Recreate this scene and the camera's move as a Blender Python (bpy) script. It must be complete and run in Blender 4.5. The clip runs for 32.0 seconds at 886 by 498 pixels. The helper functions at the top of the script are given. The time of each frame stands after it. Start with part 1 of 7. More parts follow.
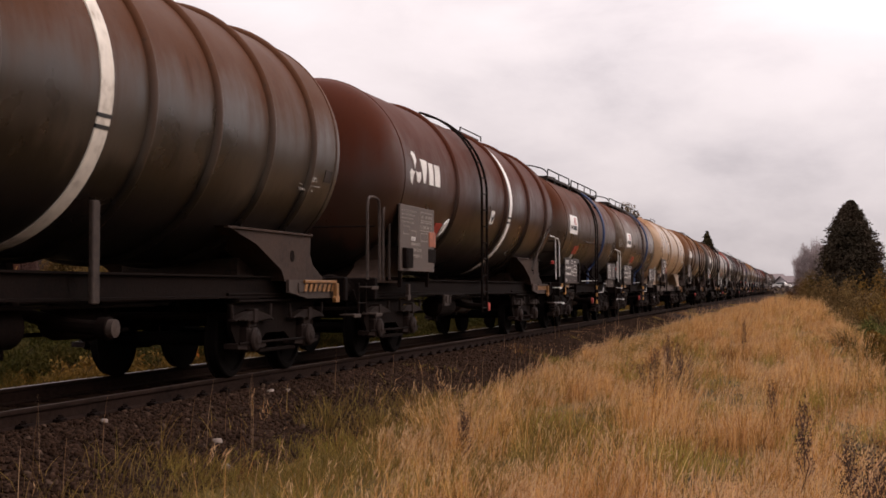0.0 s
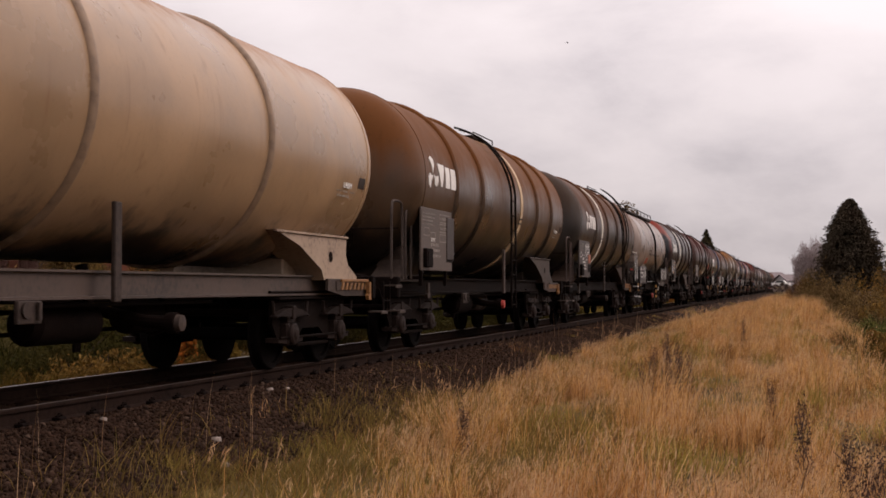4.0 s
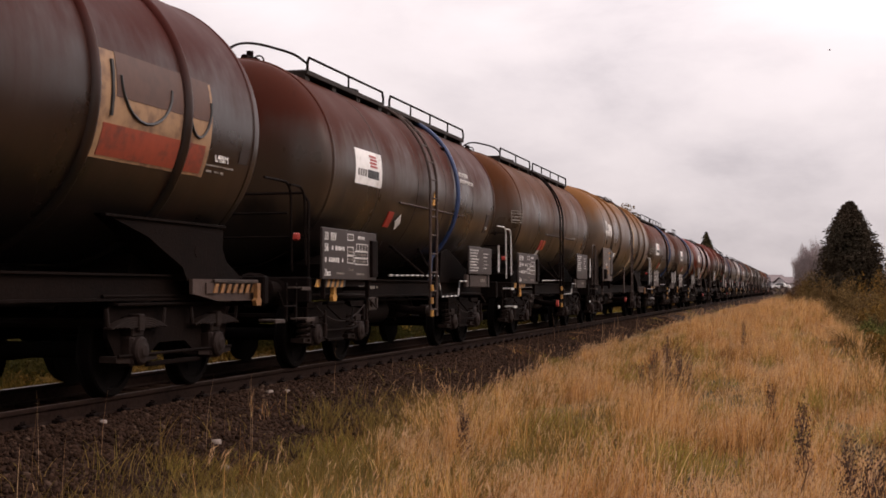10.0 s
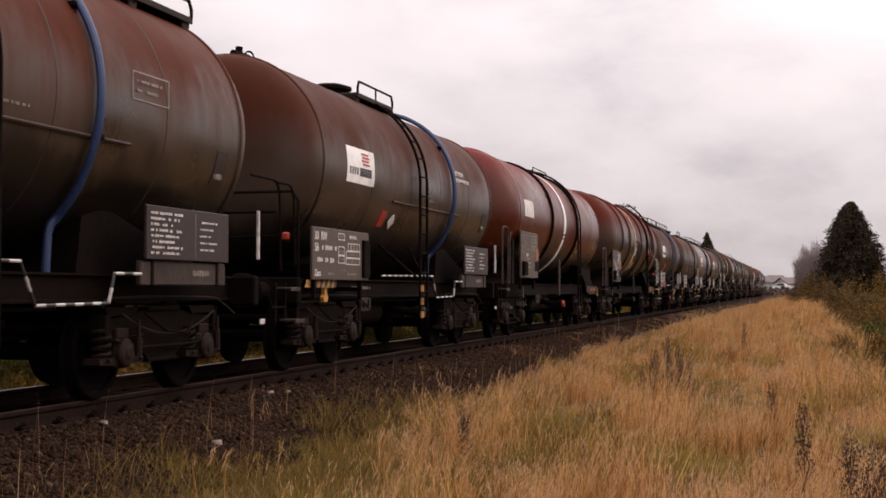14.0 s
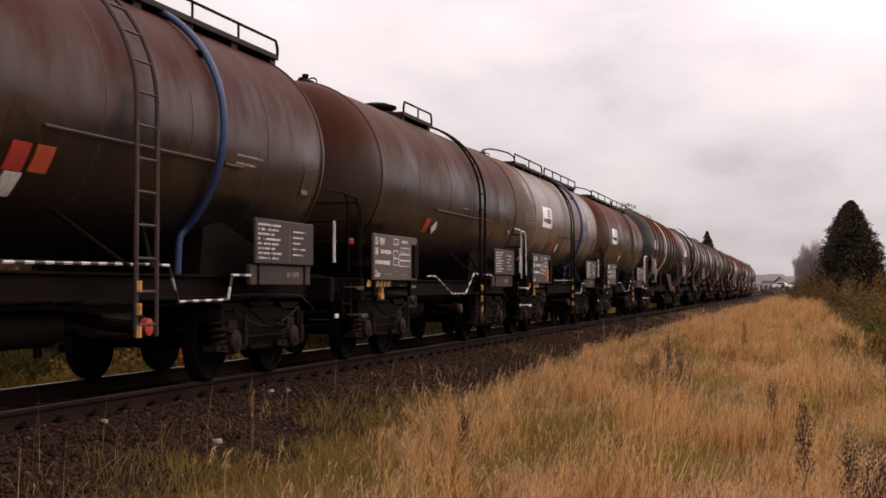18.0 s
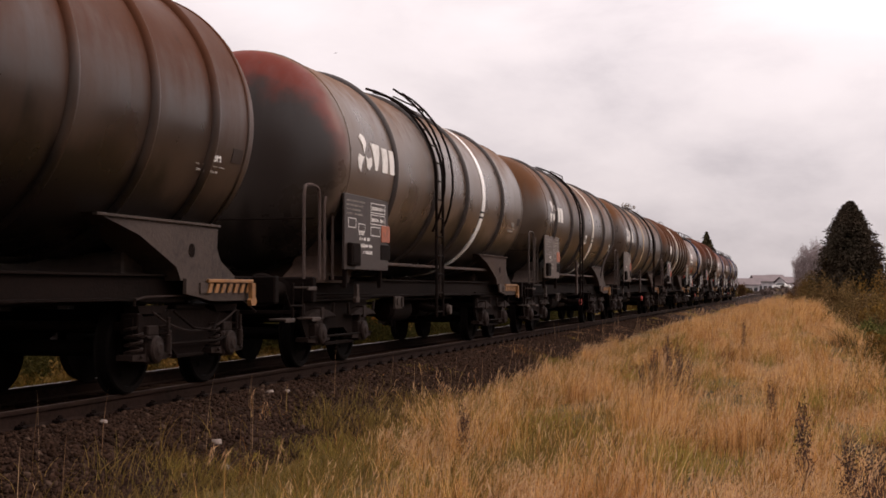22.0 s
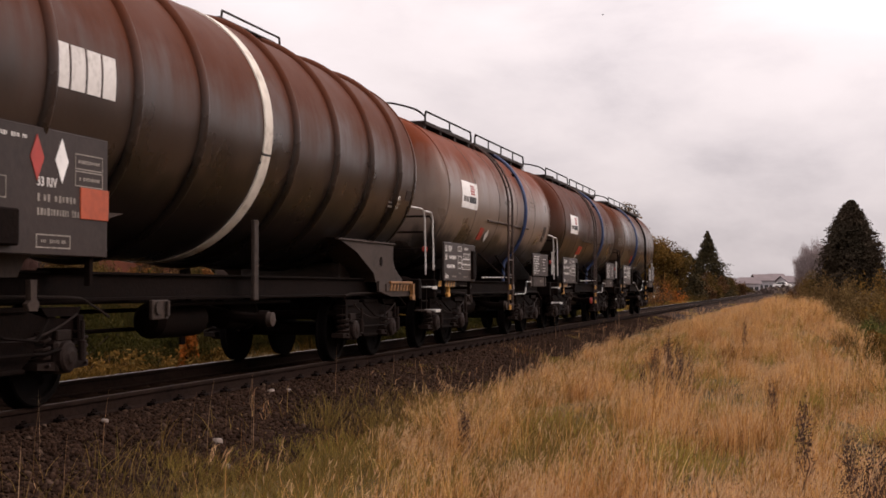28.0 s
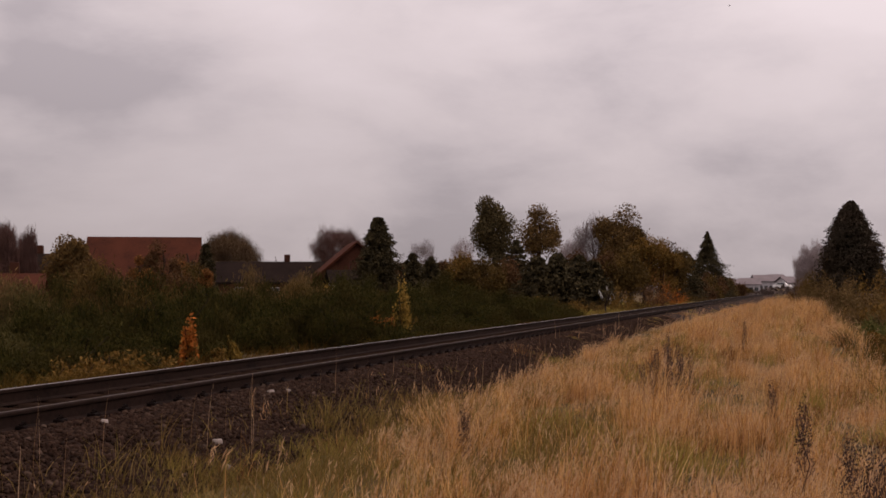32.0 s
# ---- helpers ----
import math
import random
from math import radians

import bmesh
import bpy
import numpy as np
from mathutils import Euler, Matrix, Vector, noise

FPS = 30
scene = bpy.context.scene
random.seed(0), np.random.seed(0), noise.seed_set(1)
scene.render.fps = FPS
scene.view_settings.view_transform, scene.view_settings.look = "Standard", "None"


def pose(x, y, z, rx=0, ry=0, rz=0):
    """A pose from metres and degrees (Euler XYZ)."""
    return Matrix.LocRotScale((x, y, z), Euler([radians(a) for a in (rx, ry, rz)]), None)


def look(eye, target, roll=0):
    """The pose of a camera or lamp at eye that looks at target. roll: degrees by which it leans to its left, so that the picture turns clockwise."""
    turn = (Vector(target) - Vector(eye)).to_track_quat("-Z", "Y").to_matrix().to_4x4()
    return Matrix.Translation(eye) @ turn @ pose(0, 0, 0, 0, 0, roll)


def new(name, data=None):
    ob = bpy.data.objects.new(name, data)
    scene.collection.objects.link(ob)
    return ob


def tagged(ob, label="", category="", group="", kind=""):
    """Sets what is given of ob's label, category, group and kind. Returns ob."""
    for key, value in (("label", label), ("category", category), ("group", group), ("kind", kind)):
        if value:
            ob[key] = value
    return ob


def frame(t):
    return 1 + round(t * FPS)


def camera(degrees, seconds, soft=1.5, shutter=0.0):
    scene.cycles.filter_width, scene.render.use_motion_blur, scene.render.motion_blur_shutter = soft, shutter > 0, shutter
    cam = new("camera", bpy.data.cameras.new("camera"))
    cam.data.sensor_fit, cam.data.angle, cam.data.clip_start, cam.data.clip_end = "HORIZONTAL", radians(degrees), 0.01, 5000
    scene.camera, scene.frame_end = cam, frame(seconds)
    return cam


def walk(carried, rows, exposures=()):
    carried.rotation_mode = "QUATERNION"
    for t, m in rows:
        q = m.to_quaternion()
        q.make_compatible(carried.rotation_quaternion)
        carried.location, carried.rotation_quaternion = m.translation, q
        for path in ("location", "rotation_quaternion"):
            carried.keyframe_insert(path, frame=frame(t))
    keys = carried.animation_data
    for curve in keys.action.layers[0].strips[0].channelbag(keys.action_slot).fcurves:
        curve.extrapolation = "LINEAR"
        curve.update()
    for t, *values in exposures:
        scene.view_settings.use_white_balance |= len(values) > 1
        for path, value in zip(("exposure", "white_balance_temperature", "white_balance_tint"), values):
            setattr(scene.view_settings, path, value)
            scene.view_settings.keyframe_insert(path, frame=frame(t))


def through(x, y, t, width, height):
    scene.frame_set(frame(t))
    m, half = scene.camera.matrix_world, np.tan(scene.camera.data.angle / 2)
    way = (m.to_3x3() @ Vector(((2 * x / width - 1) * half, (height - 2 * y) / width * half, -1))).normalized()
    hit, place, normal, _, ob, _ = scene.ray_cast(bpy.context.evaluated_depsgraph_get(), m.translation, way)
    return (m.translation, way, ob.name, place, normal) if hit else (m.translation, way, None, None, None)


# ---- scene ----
cam = camera(37.2, 32.0, soft=1.65, shutter=0.04)

EYE = 1.07           # height of the eye over the rail heads, which lie at z = 0
TRACK_X = -7.43      # centre line of the track; the train runs towards -y
SPEED = 13.257       # metres a second
YAW, PITCH = 15.16, 1.72


def held(t, yaw, pitch):
    """A row of the nearly still camera: small tremor in degrees."""
    return t, pose(0, 0, EYE, 90 + PITCH + pitch, 0, YAW + yaw)


walk(cam, [held(0, .007, -.007), held(1, -.025, .006), held(2, -.018, -.037), held(3, .02, -.085), held(4, -.025, -.076),
           held(4.5, -.03, -.05), held(6.5, .013, .05), held(7, -.018, .018), held(8, -.018, .006), held(9, .006, .05),
           held(10, -.025, .031), held(11, .025, .019), held(12, .006, 0), held(13, 0, -.025), held(14, .006, .056),
           held(14.5, 0, -.006), held(16.5, 0, -.006), held(17, .032, -.044), held(18, .012, .006), held(19, -.018, .031),
           held(20, .025, .007), held(21, .044, -.013), held(22, -.012, .025), held(23, 0, -.044), held(24, -.006, -.076),
           held(24.5, 0, -.032), held(26.5, -.018, -.019), held(27, -.012, -.076), held(28, .025, -.013), held(29, .006, .018),
           held(30, .006, 0), held(31, .006, -.013), held(32, .018, .013)],
     exposures=[(0, 0.05, 7100, 23), (2, 0.03, 7100, 23), (4, -0.07, 7100, 23), (6, 0.0, 7100, 23), (8, 0.06, 7100, 23), (30.4, 0.06, 7150, 23), (31.0, 0.0, 7200, 23), (31.5, -0.24, 7200, 26), (32, -0.44, 7200, 28)])

# ---- world and light: overcast sky with a soft sun ----
world = bpy.data.worlds.new("overcast_sky")
scene.world = world
world.use_nodes = True
wn, wl = world.node_tree.nodes, world.node_tree.links
wn.clear()


def wnode(kind, **values):
    n = wn.new(kind)
    for key, value in values.items():
        n.inputs[key].default_value = value
    return n


w_out = wn.new("ShaderNodeOutputWorld")
w_sky = wn.new("ShaderNodeTexSky")
w_sky.sky_type, w_sky.sun_disc = "NISHITA", False
w_sky.sun_elevation, w_sky.sun_rotation = radians(32), radians(60)
w_coord = wn.new("ShaderNodeTexCoord")
w_map = wn.new("ShaderNodeMapping")
w_map.inputs["Scale"].default_value = (1.0, 1.0, 2.4)
w_noise = wnode("ShaderNodeTexNoise", Scale=4.4, Detail=9.0, Roughness=0.58, Distortion=0.16)
w_noise2 = wnode("ShaderNodeTexNoise", Scale=2.2, Detail=3.0, Roughness=0.5)
w_add = wn.new("ShaderNodeMath")
w_add.operation = "ADD"
w_ramp = wn.new("ShaderNodeValToRGB")
w_ramp.color_ramp.elements[0].position, w_ramp.color_ramp.elements[0].color = 0.385, (0.61, 0.622, 0.66, 1)
w_ramp.color_ramp.elements[1].position, w_ramp.color_ramp.elements[1].color = 0.61, (0.92, 0.935, 0.965, 1)
for w_at, w_grey in ((0.46, (0.765, 0.778, 0.81, 1)), (0.525, (0.855, 0.867, 0.893, 1))):
    w_ramp.color_ramp.elements.new(w_at).color = w_grey
w_half = wn.new("ShaderNodeMath")
w_half.operation, w_half.inputs[1].default_value = "MULTIPLY", 0.5
w_cloud = wnode("ShaderNodeBackground", Strength=1.0)
w_blue = wnode("ShaderNodeBackground", Strength=0.05)
w_mix = wn.new("ShaderNodeMixShader")
w_mix.inputs["Fac"].default_value = 0.93
wl.new(w_coord.outputs["Generated"], w_map.inputs["Vector"])
wl.new(w_map.outputs["Vector"], w_noise.inputs["Vector"])
wl.new(w_map.outputs["Vector"], w_noise2.inputs["Vector"])
wl.new(w_noise.outputs["Fac"], w_add.inputs[0])
wl.new(w_noise2.outputs["Fac"], w_add.inputs[1])
wl.new(w_add.outputs[0], w_half.inputs[0])
wl.new(w_half.outputs[0], w_ramp.inputs["Fac"])
# an overcast sky is about three times as bright overhead as at the horizon, and brighter towards the veiled sun
w_sep = wn.new("ShaderNodeSeparateXYZ")
w_rise = wn.new("ShaderNodeMapRange")
for key, value in (("From Min", 0.02), ("From Max", 1.0), ("To Min", 0.72), ("To Max", 2.55)):
    w_rise.inputs[key].default_value = value
wl.new(w_coord.outputs["Generated"], w_sep.inputs[0])
wl.new(w_sep.outputs["Z"], w_rise.inputs["Value"])
w_dot = wn.new("ShaderNodeVectorMath")
w_dot.operation, w_dot.inputs[1].default_value = "DOT_PRODUCT", (0.742, 0.371, 0.557)
w_side = wn.new("ShaderNodeMapRange")
for key, value in (("From Min", -0.1), ("From Max", 1.0), ("To Min", 0.90), ("To Max", 1.28)):
    w_side.inputs[key].default_value = value
w_power = wn.new("ShaderNodeMath")
w_power.operation = "MULTIPLY"
wl.new(w_coord.outputs["Generated"], w_dot.inputs[0])
wl.new(w_dot.outputs["Value"], w_side.inputs["Value"])
wl.new(w_rise.outputs["Result"], w_power.inputs[0])
wl.new(w_side.outputs["Result"], w_power.inputs[1])
wl.new(w_power.outputs[0], w_cloud.inputs["Strength"])
wl.new(w_ramp.outputs["Color"], w_cloud.inputs["Color"])
wl.new(w_sky.outputs["Color"], w_blue.inputs["Color"])
wl.new(w_blue.outputs[0], w_mix.inputs[1])
wl.new(w_cloud.outputs[0], w_mix.inputs[2])
wl.new(w_mix.outputs[0], w_out.inputs["Surface"])

sun = new("sun", bpy.data.lights.new("sun", "SUN"))
sun.data.energy, sun.data.angle, sun.data.color = 0.72, radians(25), (1.0, 0.88, 0.76)
sun.matrix_world = look((60, 30, 45), (0, 0, 0))


# ---- materials ----
def mat(name, colour, rough=0.6, metal=0.0, vary=0.25, scale=6.0, bump=0.0, bump_scale=40.0, second=None, spec=0.5):
    """Base colour broken by noise at two scales, towards a second colour, with fine relief."""
    m = bpy.data.materials.new(name)
    m.use_nodes = True
    n, l = m.node_tree.nodes, m.node_tree.links
    b = n["Principled BSDF"]
    b.inputs["Roughness"].default_value, b.inputs["Metallic"].default_value = rough, metal
    b.inputs["Specular IOR Level"].default_value = spec
    co = n.new("ShaderNodeTexCoord")
    big, small = n.new("ShaderNodeTexNoise"), n.new("ShaderNodeTexNoise")
    big.inputs["Scale"].default_value, big.inputs["Detail"].default_value = scale * 0.25, 4
    small.inputs["Scale"].default_value, small.inputs["Detail"].default_value = scale * 3, 5
    add = n.new("ShaderNodeMath")
    add.operation = "ADD"
    ramp = n.new("ShaderNodeValToRGB")
    second = second or tuple(c * (1 - vary * 1.6) for c in colour)
    light = tuple(min(1, c * (1 + vary * 0.6)) for c in colour)
    e = ramp.color_ramp.elements
    e[0].position, e[0].color = 0.34, (*second, 1)
    e[1].position, e[1].color = 0.66, (*light, 1)
    mid = e.new(0.5)
    mid.color = (*colour, 1)
    half = n.new("ShaderNodeMath")
    half.operation, half.inputs[1].default_value = "MULTIPLY", 0.5
    for t in (big, small):
        l.new(co.outputs["Object"], t.inputs["Vector"])
    l.new(big.outputs["Fac"], add.inputs[0])
    l.new(small.outputs["Fac"], add.inputs[1])
    l.new(add.outputs[0], half.inputs[0])
    l.new(half.outputs[0], ramp.inputs["Fac"])
    l.new(ramp.outputs["Color"], b.inputs["Base Color"])
    if bump:
        g, bp = n.new("ShaderNodeTexNoise"), n.new("ShaderNodeBump")
        g.inputs["Scale"].default_value, g.inputs["Detail"].default_value = bump_scale, 6
        bp.inputs["Strength"].default_value = bump
        bp.inputs["Distance"].default_value = 0.02
        l.new(co.outputs["Object"], g.inputs["Vector"])
        l.new(g.outputs["Fac"], bp.inputs["Height"])
        l.new(bp.outputs["Normal"], b.inputs["Normal"])
    return m


def island_mat(name, colours, rough=0.8, through=0.0, patch=0.0, patch_colour=(0.1, 0.1, 0.03), patch_scale=0.35, by_object=False):
    """For joined small pieces: each island takes a colour of its own from the ramp, patches drift towards another."""
    m = bpy.data.materials.new(name)
    m.use_nodes = True
    n, l = m.node_tree.nodes, m.node_tree.links
    b = n["Principled BSDF"]
    b.inputs["Roughness"].default_value = rough
    b.inputs["Specular IOR Level"].default_value = 0.04
    if by_object:
        src = n.new("ShaderNodeObjectInfo").outputs["Random"]
    else:
        src = n.new("ShaderNodeNewGeometry").outputs["Random Per Island"]
    ramp = n.new("ShaderNodeValToRGB")
    e = ramp.color_ramp.elements
    while len(e) < len(colours):
        e.new(0.5)
    for i, c in enumerate(colours):
        e[i].position, e[i].color = i / max(1, len(colours) - 1), (*c, 1)
    l.new(src, ramp.inputs["Fac"])
    colour = ramp.outputs["Color"]
    if patch:
        co, t, r, mix = (n.new("ShaderNodeTexCoord"), n.new("ShaderNodeTexNoise"), n.new("ShaderNodeMapRange"), n.new("ShaderNodeMix"))
        mix.data_type = "RGBA"
        t.inputs["Scale"].default_value, t.inputs["Detail"].default_value = patch_scale, 3
        r.inputs["From Min"].default_value, r.inputs["From Max"].default_value, r.inputs["To Max"].default_value = 0.42, 0.66, patch
        l.new(co.outputs["Object"], t.inputs["Vector"])
        l.new(t.outputs["Fac"], r.inputs["Value"])
        l.new(r.outputs["Result"], mix.inputs["Factor"])
        l.new(colour, mix.inputs["A"])
        mix.inputs["B"].default_value = (*patch_colour, 1)
        colour = mix.outputs["Result"]
    l.new(colour, b.inputs["Base Color"])
    if through:
        tr, ms = n.new("ShaderNodeBsdfTranslucent"), n.new("ShaderNodeMixShader")
        ms.inputs["Fac"].default_value = through
        l.new(colour, tr.inputs["Color"])
        l.new(b.outputs[0], ms.inputs[1])
        l.new(tr.outputs[0], ms.inputs[2])
        l.new(ms.outputs[0], n["Material Output"].inputs["Surface"])
    return m


def tank_paint(name, paint, soil, rough=0.21, soil_from=-0.3, soil_to=0.7, streak=0.5, seed=0.0, blotch=None, ends=None, stain_shade_rise=0.0):
    """Tank paint with rusty or dusty soil lying on the upper shell, streaks that ran down it, and darker blotches."""
    m = bpy.data.materials.new(name)
    m.use_nodes = True
    n, l = m.node_tree.nodes, m.node_tree.links
    b = n["Principled BSDF"]
    co, sep = n.new("ShaderNodeTexCoord"), n.new("ShaderNodeSeparateXYZ")
    l.new(co.outputs["Object"], sep.inputs[0])

    def tex(scale, detail, sx=1.0, sy=1.0, sz=1.0, rough_=0.55):
        mp, t = n.new("ShaderNodeMapping"), n.new("ShaderNodeTexNoise")
        mp.inputs["Scale"].default_value, mp.inputs["Location"].default_value = (sx, sy, sz), (seed, seed * 1.7, seed * 0.3)
        t.inputs["Scale"].default_value, t.inputs["Detail"].default_value, t.inputs["Roughness"].default_value = scale, detail, rough_
        l.new(co.outputs["Object"], mp.inputs["Vector"])
        l.new(mp.outputs["Vector"], t.inputs["Vector"])
        return t.outputs["Fac"]

    def math_(op, a, c):
        k = n.new("ShaderNodeMath")
        k.operation = op
        for i, v in enumerate((a, c)):
            if isinstance(v, bpy.types.NodeSocket):
                l.new(v, k.inputs[i])
            else:
                k.inputs[i].default_value = v
        return k.outputs[0]

    def ramp_(v, lo, hi, top=1.0):
        r = n.new("ShaderNodeMapRange")
        r.interpolation_type = "SMOOTHSTEP"
        r.inputs["From Min"].default_value, r.inputs["From Max"].default_value, r.inputs["To Max"].default_value = lo, hi, top
        l.new(v, r.inputs["Value"])
        return r.outputs["Result"]

    def mix_(f, a, c):
        k = n.new("ShaderNodeMix")
        k.data_type = "RGBA"
        l.new(f, k.inputs["Factor"])
        for key, v in (("A", a), ("B", c)):
            if isinstance(v, bpy.types.NodeSocket):
                l.new(v, k.inputs[key])
            else:
                k.inputs[key].default_value = (*v, 1)
        return k.outputs["Result"]

    b.inputs["Specular IOR Level"].default_value = 0.5
    soil_to = max(soil_to, soil_from + 0.9)
    cloudy = tex(0.9, 5)
    runs = tex(1.0, 5, 6.0, 6.0, 0.22)
    grain = tex(16.0, 6)
    colour = mix_(ramp_(cloudy, 0.3, 0.7), tuple(c * 0.78 for c in paint), tuple(c * 1.15 for c in paint))
    lift = math_("ADD", sep.outputs["Z"], math_("MULTIPLY", math_("SUBTRACT", runs, 0.5), streak * 1.1))
    lift = math_("ADD", lift, math_("MULTIPLY", math_("SUBTRACT", cloudy, 0.5), 0.9))
    dusty = ramp_(lift, soil_from, soil_to, 0.95)
    colour = mix_(dusty, colour, soil)
    colour = mix_(ramp_(runs, 0.56, 0.78, 0.45), colour, tuple(c * 0.5 for c in soil))
    if blotch:
        colour = mix_(ramp_(tex(0.55, 3), 0.57, 0.62, 0.8), colour, blotch)
    if ends:
        # the front dish in another colour, the knuckle and the crown of the dish sprayed in a third
        y0, dish, collar = ends
        along = math_("ADD", sep.outputs["Y"], math_("MULTIPLY", math_("SUBTRACT", tex(1.3, 5), 0.5), 0.5))
        upper = math_("ADD", sep.outputs["Z"], math_("MULTIPLY", math_("SUBTRACT", cloudy, 0.5), 1.4))
        colour = mix_(math_("MULTIPLY", ramp_(along, y0 + 0.15, y0 - 0.12, 0.95), ramp_(upper, -0.5, 0.5)), colour, collar)
        high = math_("ADD", along, ramp_(upper, 0.4, 1.2, 0.45))
        colour = mix_(ramp_(high, y0 + 0.04, y0 - 0.26), colour, dish)
    # belly shade painted in with a ragged oily stain about the outlet, widest amidships
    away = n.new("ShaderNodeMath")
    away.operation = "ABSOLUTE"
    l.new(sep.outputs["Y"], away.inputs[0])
    stain_shade = math_("ADD", sep.outputs["Z"], math_("MULTIPLY", away.outputs[0], 0.05))
    stain_shade = math_("ADD", stain_shade, math_("MULTIPLY", math_("SUBTRACT", tex(0.8, 6), 0.5), 1.5))
    stain_shade = math_("ADD", stain_shade, math_("MULTIPLY", math_("SUBTRACT", runs, 0.5), 0.7))
    colour = mix_(ramp_(stain_shade, -0.3 + stain_shade_rise, -0.75 + stain_shade_rise, 0.92), colour, (0.0065, 0.0045, 0.0036))
    colour = mix_(ramp_(grain, 0.55, 0.8, 0.35), colour, tuple(c * 0.45 for c in paint))
    l.new(colour, b.inputs["Base Color"])
    rr = n.new("ShaderNodeMapRange")
    rr.inputs["From Min"].default_value, rr.inputs["From Max"].default_value = 0.3, 0.7
    rr.inputs["To Min"].default_value, rr.inputs["To Max"].default_value = rough + 0.02, rough + 0.2
    l.new(cloudy, rr.inputs["Value"])
    worn = math_("ADD", rr.outputs["Result"], math_("MULTIPLY", dusty, 0.3))
    l.new(worn, b.inputs["Roughness"])
    l.new(math_("SUBTRACT", 0.36, math_("MULTIPLY", dusty, 0.3)), b.inputs["Specular IOR Level"])
    bp = n.new("ShaderNodeBump")
    bp.inputs["Strength"].default_value, bp.inputs["Distance"].default_value = 0.25, 0.02
    l.new(math_("ADD", math_("MULTIPLY", cloudy, 1.6), math_("MULTIPLY", grain, 0.12)), bp.inputs["Height"])
    l.new(bp.outputs["Normal"], b.inputs["Normal"])
    return m


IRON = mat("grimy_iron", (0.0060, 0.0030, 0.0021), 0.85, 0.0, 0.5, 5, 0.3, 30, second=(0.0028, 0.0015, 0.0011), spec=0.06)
IRON_LIGHT = mat("dusty_grey_steel", (0.044, 0.029, 0.0225), 0.65, 0.1, 0.4, 5, 0.25, 30, second=(0.020, 0.0125, 0.0095), spec=0.25)
AXLE = mat("dusty_axle_box", (0.016, 0.009, 0.0068), 0.7, 0.1, 0.5, 6, 0.3, 30, second=(0.010, 0.006, 0.0045), spec=0.12)
WHITE_WORN = mat("worn_white_paint", (0.52, 0.49, 0.46), 0.5, 0, 0.3, 6, second=(0.22, 0.19, 0.17))
RUSTY = mat("rusty_steel", (0.042, 0.021, 0.014), 0.75, 0.1, 0.4, 6, 0.35, 40, second=(0.022, 0.011, 0.008))
SADDLE = mat("grimy_brown_saddle", (0.036, 0.0195, 0.0130), 0.75, 0.0, 0.4, 5, 0.3, 30, second=(0.016, 0.009, 0.0065), spec=0.2)
SEAM = mat("rusty_seam", (0.022, 0.012, 0.008), 0.6, 0.0, 0.4, 6, second=(0.012, 0.007, 0.005))
DECK = mat("brown_walkway_steel", (0.022, 0.014, 0.011), 0.7, 0.0, 0.4, 6, 0.2, 30, second=(0.01, 0.007, 0.006), spec=0.2)
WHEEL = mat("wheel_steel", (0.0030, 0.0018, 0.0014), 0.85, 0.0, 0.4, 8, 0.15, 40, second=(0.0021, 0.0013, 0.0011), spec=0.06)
RAIL_TOP = mat("polished_rail_head", (0.42, 0.38, 0.35), 0.28, 0.9, 0.2, 5)
RAIL_DULL = mat("dull_rail_head", (0.055, 0.036, 0.03), 0.6, 0.3, 0.2, 5, spec=0.2)
RAIL = mat("brown_rail_steel", (0.017, 0.0092, 0.0066), 0.85, 0.0, 0.35, 5, 0.3, 40, spec=0.05)
BOARD = mat("dark_grey_board", (0.031, 0.0205, 0.0172), 0.5, 0.0, 0.35, 4, 0.1, 30, second=(0.018, 0.0115, 0.0094), spec=0.25)
BOARD_BROWN = mat("grimy_brown_board", (0.06, 0.038, 0.028), 0.6, 0.0, 0.4, 4, 0.15, 30, second=(0.06, 0.045, 0.038))
LETTER = mat("white_lettering", (0.66, 0.63, 0.59), 0.6, 0, 0.2, 5, second=(0.46, 0.43, 0.39))
LETTER_DIM = mat("faded_lettering", (0.24, 0.21, 0.18), 0.7, 0, 0.4, 8, second=(0.10, 0.08, 0.07))
LETTER_ORANGE = mat("orange_lettering", (0.55, 0.27, 0.1), 0.6, 0, 0.3, 8)
WHITE = mat("white_paint", (0.78, 0.76, 0.73), 0.45, 0, 0.15, 5, second=(0.5, 0.46, 0.42))
BAND = mat("soiled_white_band", (0.62, 0.56, 0.48), 0.6, 0, 0.3, 2.5, second=(0.3, 0.23, 0.17))
BAND_RUST = mat("rusty_pale_band", (0.42, 0.29, 0.17), 0.6, 0, 0.35, 2.5, second=(0.2, 0.11, 0.06))
ORANGE = mat("orange_plate", (0.38, 0.062, 0.018), 0.5, 0, 0.15, 5)
DULL_ORANGE = mat("faded_orange_plate", (0.30, 0.075, 0.03), 0.6, 0, 0.3, 5, second=(0.12, 0.04, 0.02))
RED = mat("red_paint", (0.36, 0.032, 0.02), 0.45, 0, 0.25, 5)
OLD_YELLOW = mat("dirty_yellow_paint", (0.20, 0.085, 0.022), 0.6, 0, 0.4, 6, second=(0.06, 0.03, 0.014))
YELLOW = mat("yellow_paint", (0.50, 0.24, 0.05), 0.5, 0, 0.35, 6, second=(0.16, 0.08, 0.025))
BLACK = mat("black_paint", (0.02, 0.02, 0.02), 0.5, 0, 0.3, 5)
BLUE = mat("blue_hose_cover", (0.017, 0.038, 0.105), 0.4, 0, 0.3, 6)
